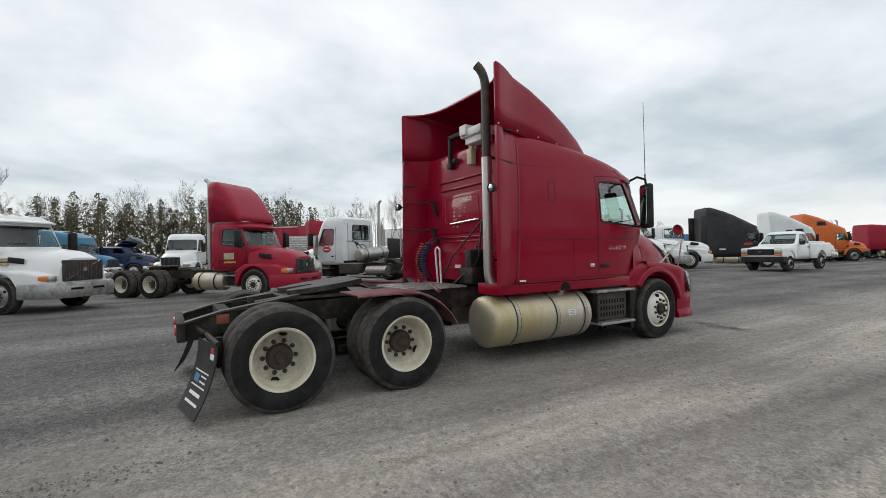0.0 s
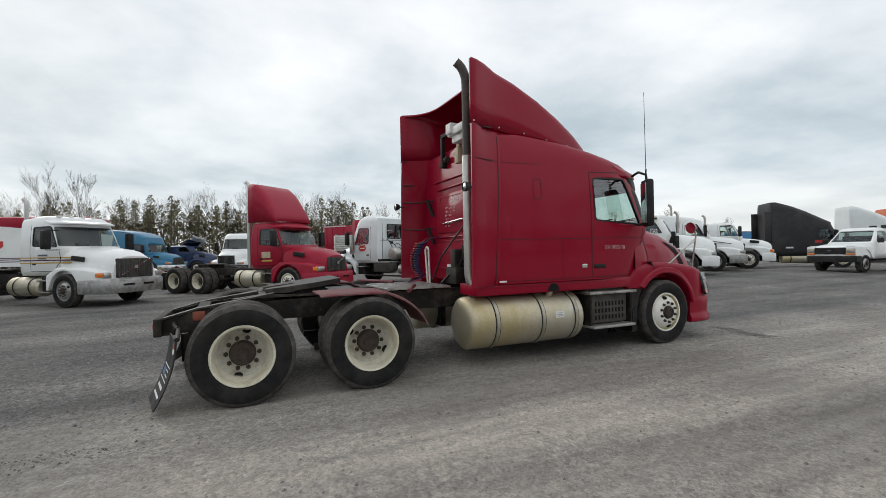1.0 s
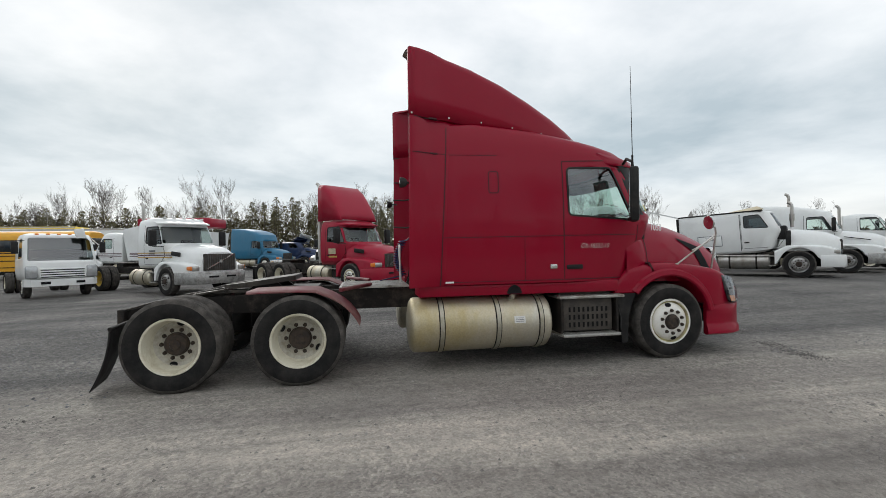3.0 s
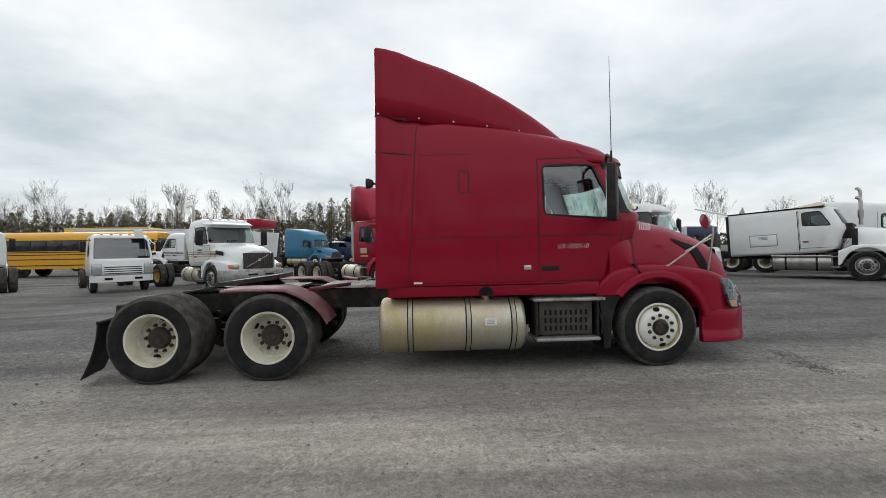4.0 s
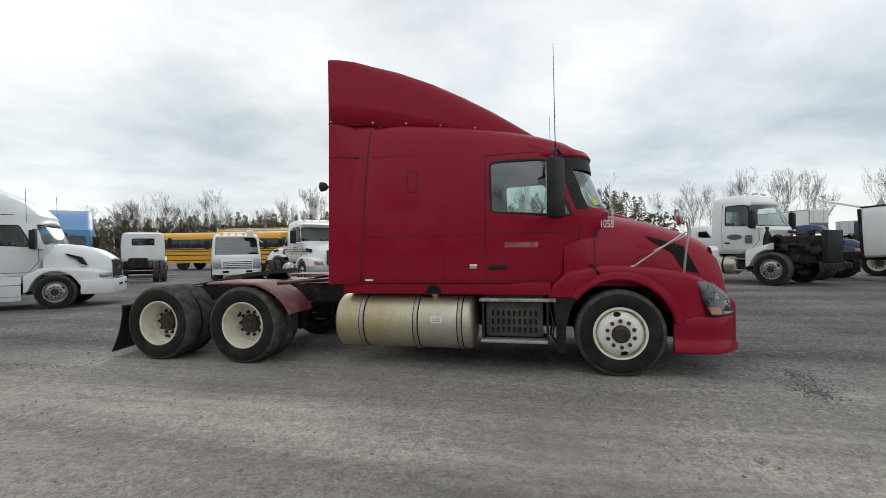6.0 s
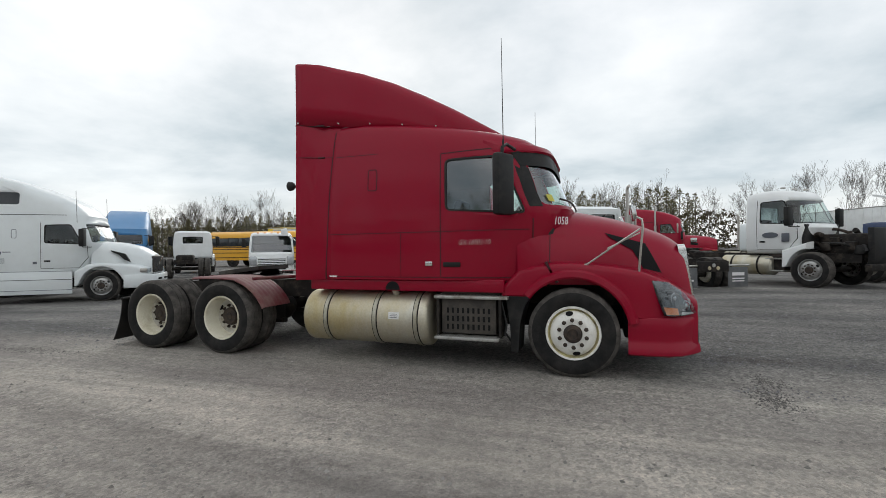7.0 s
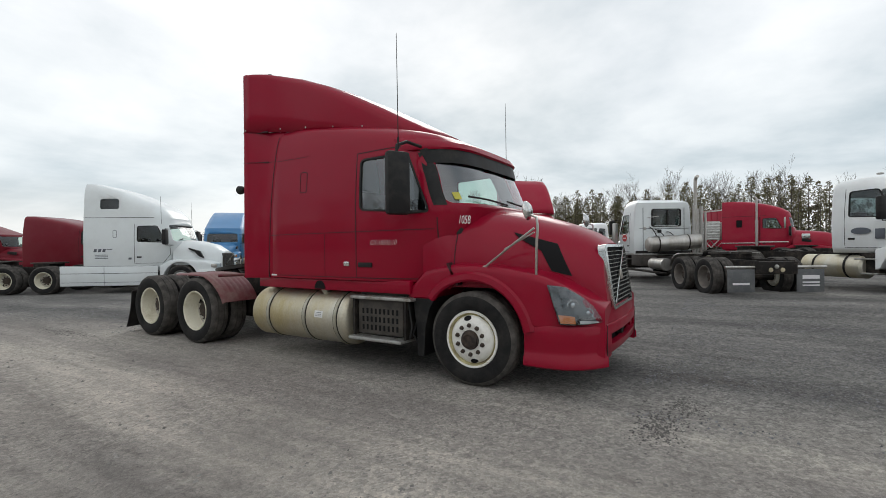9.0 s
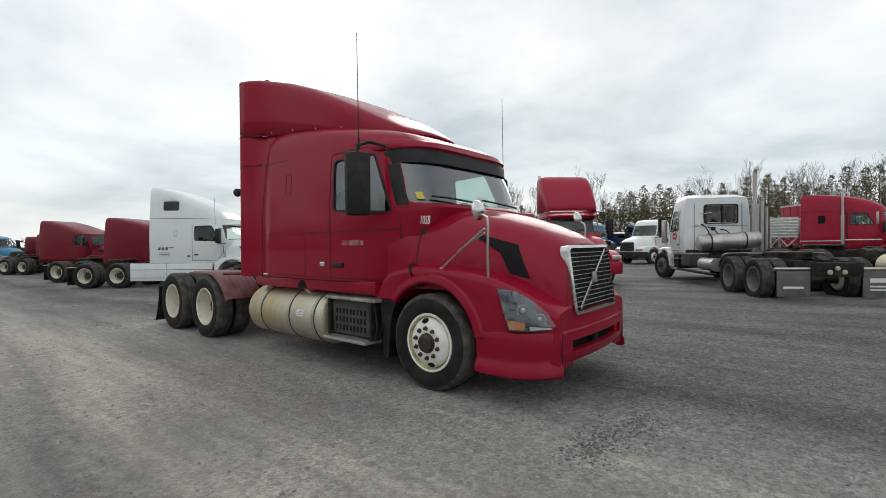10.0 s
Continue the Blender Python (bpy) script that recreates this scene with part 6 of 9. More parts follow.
def lower_body(t, rear, base=-6.6, rail=0.95, dish=True, rim=None, rims_front=None, tank=None, R=0.505, single=False):
    """Frame rails, axles and wheels."""
    for s in (-1, 1):
        part("frame_rail", boxed(base, 0.9, s * 0.43 - 0.04, s * 0.43 + 0.04, rail - 0.25, rail), M_FRAME, t)
        wheel(t, 0, s * 1.12, s, R=R, w=0.27, rim_mat=rims_front or rim, spin=20)
        for x in rear:
            dual(t, x, s * 1.15, s, R=R, rim_mat=rim, spin=60 + 40 * x)
    for x in list(rear) + [0.0]:
        part("axle", tube(bmesh.new(), [(x, -0.9, R - 0.03), (x, 0.9, R - 0.03)], 0.08, 8), M_FRAME, t)
    for x in (base + 0.1, base * 0.6):
        part("crossmember", boxed(x - 0.05, x + 0.05, -0.42, 0.42, rail - 0.22, rail - 0.03), M_FRAME, t)


def tank_on(t, s, x0, x1, r=0.3, y=0.86, z=0.6, mat=None, straps=True):
    prof = [(0.02, 0.0), (r * 0.8, 0.01), (r, 0.06), (r, x1 - x0 - 0.06), (r * 0.8, x1 - x0 - 0.01), (0.02, x1 - x0)]
    bm = skin(bmesh.new(), [[(x0 + d, s * y + q * math.cos(a), z + q * math.sin(a)) for a in (2 * math.pi * k / 24 for k in range(24))] for q, d in prof])
    tk = part("fuel_tank", bm, mat or M_TANK, t, "dull metal fuel tank")
    if straps:
        for f in (0.25, 0.75):
            x = x0 + (x1 - x0) * f
            bm = skin(bmesh.new(), [[(x + d, s * y + (r + 0.008) * math.cos(a), z + (r + 0.008) * math.sin(a)) for a in (2 * math.pi * k / 24 for k in range(24))] for d in (-0.03, 0.03)], True, False, False)
            part("tank_strap", bm, M_FRAME, tk)
    part("tank_bracket", boxed(x0 + 0.2, x1 - 0.2, min(s * 0.42, s * 0.7), max(s * 0.42, s * 0.7), z - 0.1, z + 0.2), M_FRAME, tk)
    return tk


def stack_on(t, x, y, z0, z1, r=0.06, mat=None, bend=-0.14):
    bm = tube(bmesh.new(), [(x, y, z0), (x, y, z1 - 0.16), *arc((x, y, z1 - 0.15), (x, y, z1), (x + bend, y, z1 + 0.03), 4)], r, 12)
    st = part("exhaust_pipe", bm, mat or M_STEEL, t, "upright exhaust stack")
    part("stack_guard", tube(bmesh.new(), [(x, y, z0 + 0.25), (x, y, z0 + (z1 - z0) * 0.55)], r * 1.45, 12), mat or M_STEEL, st)
    return st


def mirrors_on(t, x, z0, z1, reach=1.32, mat=None):
    for s in (-1, 1):
        mi = part("wing_mirror", boxed(x - 0.07, x + 0.07, min(s * (reach - 0.12), s * (reach + 0.12)), max(s * (reach - 0.12), s * (reach + 0.12)), z0, z1, 0.03), mat or M_BLACK, t, "wing mirror on arms")
        bm = bmesh.new()
        tube(bm, [(x + 0.05, s * 0.98, z1 + 0.02), (x, s * reach, z1 + 0.02), (x, s * reach, z1 - 0.05)], 0.014, 6)
        part("mirror_arm", bm, M_BLACK, mi)
        bm = bmesh.new()
        tube(bm, [(x + 0.12, s * 1.0, z0 - 0.02), (x, s * reach, z0 - 0.02), (x, s * reach, z0 + 0.05)], 0.014, 6)
        part("mirror_arm", bm, M_BLACK, mi)


def fifth_on(t, x):
    poly = rounded([(x + 0.45, -0.38), (x + 0.45, 0.38), (x - 0.2, 0.44), (x - 0.5, 0.3), (x - 0.1, 0.05), (x - 0.1, -0.05), (x - 0.5, -0.3), (x - 0.2, -0.44)], 0.05, 2)
    fw = part("fifth_wheel", plate(bmesh.new(), poly, "z", 1.08, 1.13), M_GREASE, t, "greasy fifth-wheel coupling plate")
    part("pedestal", boxed(x - 0.3, x + 0.25, -0.4, 0.4, 0.95, 1.08), M_FRAME, fw)


def flaps_on(t, x, z0=0.12, z1=0.8, mat=None, marks=False):
    for s in (-1, 1):
        fl = part("mud_flap", boxed(x - 0.012, x, min(s * 0.55, s * 1.12), max(s * 0.55, s * 1.12), z0, z1, 0.004), mat or M_BLACK, t, "rubber mud flap")
        part("flap_hanger", tube(bmesh.new(), [(x, s * 0.45, z1 + 0.02), (x, s * 1.14, z1 + 0.02)], 0.022, 6), M_STEEL, fl)
        if marks:
            for z, h, c in ((0.62, 0.07, M_INK), (0.5, 0.03, M_INK), (0.42, 0.03, M_INK)):
                part("flap_mark", boxed(x - 0.016, x - 0.0125, s * 0.83 - 0.2, s * 0.83 + 0.2, z, z + h), c, fl)


worn_bar = worn("dull_grille_bar", (0.12, 0.12, 0.12), (0.06, 0.058, 0.055), 0.4, 0.6, 6, metal=0.6)


def truck_front(t, mat, x1=1.2, z_cowl=1.72, z_nose=1.4, w_nose=0.6, bumper="chrome", lamp="amber", grille="slats", wing=None, y_out=1.13, badge=True, vent=True):
    """Bonnet, wings, grille, lamps and bumper ahead of the cab."""
    rows = [(0.0, 0.98, z_cowl + 0.04, 1.0), (0.4, 0.92, z_cowl - 0.02, 0.98), (0.75, w_nose + 0.14, (z_cowl + z_nose) / 2 + 0.05, 0.9), (0.94, w_nose + 0.04, z_nose + 0.06, 0.85), (1.0, w_nose, z_nose, 0.82)]
    rings = hood_rings(-0.32, x1, rows, 3.4, 14)
    bm = skin(bmesh.new(), rings, False)
    bm.verts.ensure_lookup_table()
    bm.faces.new(list(bm.verts)[-25:])
    hood = part("hood", bm, mat, t)

    def top(x):
        if x < -0.4:
            return 1.0 + (x + 0.7) * 0.55
        if x < 0.45:
            return 1.165 + 0.03 * math.cos(x * 2)
        return 1.18 - 0.2 * ((x - 0.45) / (x1 - 0.45)) ** 2
    for s in (-1, 1):
        bm = fender(bmesh.new(), s, -0.72, x1 - 0.02, 0.0, 0.5, 0.6, 0.5, lambda x: y_out - 0.2 * max(0, (x - 0.5) / (x1 - 0.5)) ** 2, top, 0.09, 24)
        fen = part("front_fender", bm, wing or mat, hood)
        xl = x1 - 0.12
        part("headlamp", boxed(xl - 0.1, xl + 0.13, min(s * (w_nose + 0.06), s * 0.98), max(s * (w_nose + 0.06), s * 0.98), 0.86, 1.03, 0.03), M_LENS if lamp == "clear" else M_STEEL, fen, "headlamp")
        part("indicator", boxed(xl - 0.28, xl + 0.09, min(s * 0.9, s * (y_out - 0.1)), max(s * 0.9, s * (y_out - 0.1)), 0.88, 1.02, 0.03), M_AMBER if lamp == "amber" else M_STEEL, fen, "corner lamp")
        if vent:
            part("side_vent", boxed(0.1, 0.55, s * 0.93 - 0.03, s * 0.93 + 0.03, 1.38, 1.53, 0.02, m=pose(0.3, s * 0.93, 1.45) @ pose(0, 0, 0, 0, 7, -s * 6) @ pose(-0.3, -s * 0.93, -1.45)), M_BLACK, hood, "black bonnet air intake")
    if grille:
        g = part("grille", boxed(x1 - 0.03, x1 + 0.045, -w_nose + 0.08, w_nose - 0.08, 0.86, z_nose - 0.06, 0.02), worn_box if grille == "slats" else M_BLACK, hood, "radiator grille")
        n = 14
        for k in range(n):
            y = -w_nose + 0.14 + (2 * w_nose - 0.28) * k / (n - 1)
            part("grille_bar", boxed(x1 + 0.04, x1 + 0.06, y - 0.008, y + 0.008, 0.89, z_nose - 0.09), worn_bar, g)
        if badge:
            d = math.hypot(1.0, 0.5)
            bm = boxed(x1 + 0.062, x1 + 0.075, -0.55, 0.55, -0.014, 0.014, m=pose(0, 0, (0.86 + z_nose) / 2) @ pose(0, 0, 0, 27, 0, 0))
            part("diagonal_bar", bm, M_CHROME, g)
            part("badge", boxed(x1 + 0.07, x1 + 0.09, -0.05, 0.05, (0.86 + z_nose) / 2 - 0.05, (0.86 + z_nose) / 2 + 0.05), M_STEEL, g, "plain metal badge")
    if bumper:
        b = {"paint": mat, "chrome": M_CHROME, "steel": M_RIMGREY}.get(bumper, M_BLACK)
        line = mirrored([(0.62, -1.14), (0.9, -1.14), (x1 - 0.1, -1.06), (x1 + 0.08, -0.9), (x1 + 0.15, -0.5), (x1 + 0.17, 0.0)])
        bp = part("bumper", band(bmesh.new(), line, [(-0.05, 0.82), (0.0, 0.82), (0.02, 0.78), (0.02, 0.45), (0.0, 0.4), (-0.05, 0.4)]), b, t, "front bumper")
        for s in (-1, 1):
            part("bumper_slot", boxed(x1 + 0.1, x1 + 0.2, min(s * 0.15, s * 0.5), max(s * 0.15, s * 0.5), 0.62, 0.68, 0.01), M_DARK, bp)
        part("radiator_core", boxed(0.5, x1 - 0.05, -0.5, 0.5, 0.4, 1.0), M_DARK, t)
    return hood


def cab_of(t, rows, mat, glass_mat=None, a=1.3, n=4.5, win=(-1.3, -0.72, -0.42, 1.8, 2.36), ws=(0.93, 1.8, 2.36), rear_win=None, sleeper_wins=(), seal=True, windows=True):
    bm = shell_of(rows, a, n)
    x0, x1, x2, z0, z1 = win
    poly = rounded([(x0, z1), (x1, z1 + 0.02), (x2, z0 - 0.02), (x0, z0 + 0.02)], 0.06, 3)
    panes = []
    for s in (-1, 1):
        panes.append(("side_window", cut_window(bm, poly, "y", s)))
    w, wa, wb = ws
    panes.append(("windshield", cut_window(bm, rounded([(-w, wa), (w, wa), (w * 0.94, wb), (-w * 0.94, wb)], 0.07, 3), "x", 1)))
    if rear_win:
        y0, y1, za, zb = rear_win
        panes.append(("rear_window", cut_window(bm, rounded([(y0, za), (y1, za), (y1, zb), (y0, zb)], 0.06, 3), "x", -1)))
    for xa, xb, za, zb in sleeper_wins:
        for s in (-1, 1):
            panes.append(("sleeper_window", cut_window(bm, rounded([(xa, za), (xb, za), (xb, zb), (xa, zb)], 0.08, 3), "y", s)))
    cab = thicken(part("cab", bm, mat, t), 0.03, M_LINING)
    if windows:
        for nm, p in panes:
            part(nm, p, M_GLASSDARK if nm in ("sleeper_window", "rear_window") else (glass_mat or M_GLASS), cab)
    f = side_of(rows, a, n)
    for s in (-1, 1):
        bm = bmesh.new()
        ribbon(bm, poly + poly[:1], 0.025, s, 0.004, 0.02, f)
        part("window_seal", bm, M_BLACK, cab)
        bm = bmesh.new()
        ribbon(bm, [(x0 - 0.1, z1 + 0.08), (x0 - 0.1, 1.08), (-0.62, 1.08), (-0.4, 1.4), (-0.38, z0 - 0.08)], 0.012, s, 0.002, 0.004, f)
        part("door_gap", bm, M_DARK, cab)
        part("door_handle", boxed(x0 - 0.02, x0 + 0.14, s * f(x0, 1.3) - 0.012, s * f(x0, 1.3) + 0.012, 1.28, 1.33, 0.006), M_BLACK, cab)
    part("cab_floor", boxed(rows[0][1] + 0.06, -0.6, -0.95, 0.95, 0.97, 1.0), M_DARK, cab)
    part("dashboard", boxed(-0.72, -0.3, -0.85, 0.85, 1.35, z0 + 0.02, 0.05), M_BLACK, cab)
    for s in (-1, 1):
        bm = boxed(-1.5, -1.05, s * 0.52 - 0.24, s * 0.52 + 0.24, 1.25, 1.42, 0.04)
        box(bm, -1.58, -1.44, s * 0.52 - 0.23, s * 0.52 + 0.23, 1.4, 2.0, 0.05)
        part("seat", bm, M_DARK, cab)
    zt = max(r[0] for r in rows if r[2] > -0.85)
    return cab


def roof_lamps(t, x, z, n=5, w=0.7, mat=None):
    for k in range(n):
        y = -w + 2 * w * k / (n - 1)
        part("roof_lamp", boxed(x - 0.06, x + 0.06, y - 0.05, y + 0.05, z, z + 0.05, 0.015), mat or M_AMBER, t)


def visor_on(t, mat, rows, z=2.44, w=0.97, a=1.3, n=4.5, reach=0.2, x=-0.5):
    rings = []
    for k in range(17):
        y = -w + 2 * w * k / 16
        b = bow(w + 0.03, a, n, y)
        rings.append([(x - 0.05 - b, y, z + 0.1), (x + reach - b, y, z + 0.02), (x + reach - b, y, z - 0.02), (x - 0.03 - b, y, z + 0.04)])
    part("sun_visor", skin(bmesh.new(), rings), mat, t)


def tractor(label, x, y, head, mat, rows=DAY, rear=(-4.5, -5.82), base=-6.6, front=True, name="semi_truck", group="parked trucks", category="truck", rim=None, rims_front=None, frontkw=None, cabkw=None, stack=(), tanks=(-1, 1), tank_x=(-2.6, -1.3), tank_mat=None, visor=None, mirrors=True, fifth=True, flaps=True, steps=True, m=None):
    t = thing(name, label, category, m if m is not None else pose(x, y, yard_level(x, y), 0, 0, head), group)
    lower_body(t, rear, base, rim=rim, rims_front=rims_front)
    cab = cab_of(t, rows, mat, **(cabkw or {}))
    if front:
        truck_front(t, mat, **(frontkw or {}))
    if visor:
        visor_on(t, visor, rows, z=2.44 + 0.9 * (rows[-1][0] - 2.67) if len(rows) == 10 else 2.44)
    for xx, yy, z0, z1 in stack:
        stack_on(t, xx, yy, z0, z1)
    for s in tanks:
        tank_on(t, s, *tank_x, mat=tank_mat)
    if mirrors:
        mirrors_on(t, -0.42, 1.75, 2.3)
    if fifth:
        fifth_on(t, sum(rear) / len(rear) + 0.1)
    if flaps:
        flaps_on(t, base + 0.02)
    if steps:
        for s in (-1, 1):
            for z in (0.42, 0.78):
                part("step", boxed(-1.2, -0.68, min(s * 0.75, s * 1.1), max(s * 0.75, s * 1.1), z, z + 0.04, 0.008), M_ALU, t)
            part("step_support", boxed(-1.15, -0.72, min(s * 0.5, s * 0.98), max(s * 0.5, s * 0.98), 0.45, 0.95), M_FRAME, t)
    return t, cab


def strip(t, x0, x1, z, h, s, rows, mat, name="stripe", lift=0.003):
    f = side_of(rows, 1.3, 4.5)
    bm = ribbon(bmesh.new(), [(x0, z), (x1, z)], h, s, lift, 0.002, f)
    return part(name, bm, mat, t)


# white day cab with gold stripes and a chrome bumper
TAROWS = stretched(DAY, -2.0, 1.17)
tA, cA = tractor("white day-cab truck with gold stripes and wide chrome bumper", -10.0, 11.8, -41, M_WHITE, TAROWS, (-4.9,), -6.0, rim=M_RIMYEL, rims_front=M_RIMGREY, stack=((-2.15, -0.75, 1.0, 3.35),), tank_x=(-2.5, -1.1), visor=M_WHITE, frontkw={"x1": 1.42, "w_nose": 0.68, "z_nose": 1.5, "z_cowl": 1.8, "bumper": "steel"}, cabkw={"win": (-1.4, -0.76, -0.46, 1.84, 2.44), "ws": (0.97, 1.84, 2.46)})
for z, mt in ((1.5, M_STRIPEGOLD), (1.42, M_STRIPEDARK), (1.34, M_STRIPEGOLD)):
    for s in (-1, 1):
        strip(cA, -1.98, -0.35, z, 0.035, s, TAROWS, mt)
        part("stripe", boxed(-0.3, 0.1, s * 0.95 - 0.012, s * 0.95 + 0.03 if s > 0 else s * 0.95 + 0.012, z - 0.017, z + 0.017, m=None) if s > 0 else boxed(-0.3, 0.1, -0.985, -0.94, z - 0.017, z + 0.017), mt, tA)
roof_lamps(cA, -0.78, 2.76, 5, 0.7, M_WHITEPL)
for s in (-1, 1):
    part("door_lettering", boxed(-1.15, -0.75, s * 1.073 - 0.004, s * 1.073 + 0.004, 1.55, 1.6), M_LOGOGREY, cA)
    part("door_lettering", boxed(-1.15, -0.8, s * 1.073 - 0.004, s * 1.073 + 0.004, 1.46, 1.49), M_LOGOGREY, cA)

# red day cab with a roof fairing
tB, cB = tractor("bright red day-cab tractor with tall roof air fairing", -3.6, 11.25, -47, M_RED2, DAY, (-4.35, -5.67), -6.4, stack=((-1.98, -0.85, 1.0, 4.1),), tank_x=(-2.5, -1.25), visor=M_RED2, frontkw={"bumper": "paint", "x1": 1.22})
rings = []
for xx, w, zt, n in ((-1.86, 1.02, 4.08, 11), (-1.6, 1.0, 4.04, 11), (-1.35, 0.99, 3.84, 11), (-1.1, 0.97, 3.54, 10), (-0.88, 0.95, 3.2, 9), (-0.72, 0.93, 2.92, 8), (-0.62, 0.9, 2.66, 6)):
    rings.append([(xx, -w * math.copysign(abs(math.cos(th)) ** (2 / n), math.cos(th)), 2.62 + (zt - 2.62) * math.sin(th) ** (2 / n)) for th in (math.pi * k / 24 for k in range(25))])
thicken(part("roof_fairing", skin(bmesh.new(), rings, False), M_RED2, tB, "red roof air fairing"), 0.025)
for s in (-1, 1):
    part("door_logo", boxed(-1.2, -0.8, s * 1.073 - 0.004, s * 1.073 + 0.004, 1.35, 1.56, 0.0), M_TAN, cB, "pale oval door emblem")
    part("door_lettering", boxed(-1.2, -0.72, s * 1.073 - 0.004, s * 1.073 + 0.004, 1.22, 1.28), M_STRIPEGOLD, cB)

# white day cab whose bonnet is gone, engine bare
tC, cC = tractor("white day-cab truck stripped of its bonnet, engine exposed", 6.7, 9.85, -47, M_WHITE, stretched(DAY, -1.8, 1.24), (-4.6, -5.9), -6.6, False, rims_front=M_RIMGREY, tank_x=(-2.6, -1.0), cabkw={"win": (-1.35, -0.75, -0.45, 1.85, 2.5), "ws": (0.98, 1.82, 2.52), "rear_win": (-0.6, 0.6, 1.9, 2.4)}, mirrors=True)
for s in (-1, 1):
    part("half_fender", fender(bmesh.new(), s, -0.72, -0.1, 0.0, 0.5, 0.6, 0.7, 1.1, lambda x: 1.05 + (x + 0.72) * 0.35, 0.06, 12), M_WHITE, tC)
    part("door_logo", plate(bmesh.new(), [(-1.06 + 0.23 * math.cos(2 * math.pi * k / 20), 1.5 + 0.085 * math.sin(2 * math.pi * k / 20)) for k in range(20)], "y", s * 1.075 - 0.005, s * 1.075 + 0.005), M_LOGOGREY, cC, "dark oval door emblem")
    part("door_panel", boxed(-0.75, -0.55, s * 1.05 - 0.02, s * 1.05 + 0.012, 1.3, 1.55, 0.01) if s > 0 else boxed(-0.75, -0.55, -1.07, -1.03, 1.3, 1.55, 0.01), M_LOGOGREY, cC)
roof_lamps(cC, -0.95, 2.9, 3, 0.6, M_STEEL)
random.seed(11)
part("engine_block", boxed(-0.15, 1.0, -0.38, 0.38, 0.75, 1.5, 0.06), M_FRAME, tC, "grimy exposed engine block")
part("radiator", boxed(1.05, 1.2, -0.55, 0.55, 0.65, 1.65, 0.02), M_BLACK, tC, "black bare radiator")
part("firewall", boxed(-0.34, -0.2, -0.85, 0.85, 1.05, 1.8, 0.03), M_BLACK, tC)
for k in range(16):
    p = Vector((random.uniform(-0.1, 1.1), random.uniform(-0.6, 0.6), random.uniform(0.9, 1.5)))
    q = p + Vector((random.uniform(-0.6, 0.6), random.uniform(-0.4, 0.4), random.uniform(-0.25, 0.3)))
    part("engine_pipe", tube(bmesh.new(), arc(p, (p + q) / 2 + Vector((0, 0, 0.15)), q, 5), random.uniform(0.02, 0.07), 7), random.choice((M_FRAME, M_BLACK, M_GREASE, M_HUB)), tC)
for k in range(6):
    c = Vector((random.uniform(0.0, 0.9), random.uniform(-0.55, 0.55), random.uniform(1.0, 1.4)))
    part("engine_unit", boxed(c.x - 0.12, c.x + 0.12, c.y - 0.1, c.y + 0.1, c.z - 0.12, c.z + 0.12, 0.03), random.choice((M_FRAME, M_BLACK, M_GREASE)), tC)
part("bumper_beam", boxed(1.15, 1.3, -0.95, 0.95, 0.5, 0.68, 0.02), M_FRAME, tC)

# white day cab seen from behind, with a long tank across its frame
TMROWS = [(z, xr, xf - 0.1, w) for z, xr, xf, w in stretched(DAY, -1.95, 1.46)]
tM, cM = tractor("white day-cab truck with silver tank and upright exhausts", -0.6, 15.1, 120, M_WHITE2, TMROWS, (-5.5, -6.82), -7.85, rim=M_RIMDARK, stack=((-2.3, -1.02, 1.1, 3.75),), tanks=(), cabkw={"rear_win": (-0.6, 0.36, 2.05, 2.62), "win": (-1.45, -0.85, -0.6, 1.78, 2.46), "ws": (0.93, 1.82, 2.55), "a": 0.6, "n": 6}, flaps=False, frontkw={"x1": 1.15})
part("window_seal", skin(bmesh.new(), [[(-1.97 + d, -0.12 + y * f, 2.335 + (z - 2.335) * f) for y, z in rounded([(-0.5, 2.03), (0.5, 2.03), (0.5, 2.64), (-0.5, 2.64)], 0.08, 3)] for d, f in ((0.02, 1.08), (-0.012, 1.08), (-0.012, 0.97), (0.02, 0.97))], True, False, False), M_BLACK, cM, "thick black seal round the rear window")
part("window_post", boxed(-1.985, -1.96, -0.2, -0.14, 2.05, 2.62), M_BLACK, cM)
# a dented silver tank across the frame behind the cab, hoses, a rack of upright pipes
prof = ((0.02, -1.12), (0.2, -1.1), (0.27, -1.02), (0.28, -0.2), (0.26, 0.1), (0.28, 0.4), (0.27, 1.0), (0.17, 1.06), (0.12, 1.0), (0.02, 0.99))
tank = part("air_tank", skin(bmesh.new(), [[(-2.6 + q * math.cos(a), -d * 0.86 - 0.1, 1.4 + 0.05 * d + q * math.sin(a)) for a in (2 * math.pi * k / 22 for k in range(22))] for q, d in prof]), M_STEEL, tM, "dented silver cylinder tank lying across the frame")
for d in (-0.7, 0.5):
    part("tank_strap", skin(bmesh.new(), [[(-2.6 + 0.285 * math.cos(a), -d * 0.86 - 0.1 + e, 1.4 + 0.05 * d + 0.285 * math.sin(a)) for a in (2 * math.pi * k / 22 for k in range(22))] for e in (-0.025, 0.025)], True, False, False), M_GREASE, tank)
for k, (y0, y1) in enumerate(((0.5, 0.2), (0.3, -0.3), (-0.1, -0.6))):
    part("rubber_hose", tube(bmesh.new(), arc((-1.98, y0, 2.0 - 0.1 * k), (-2.15, y0 - 0.2, 1.9), (-2.2, y1, 1.05), 7), 0.018, 6), M_BLACK, tM)
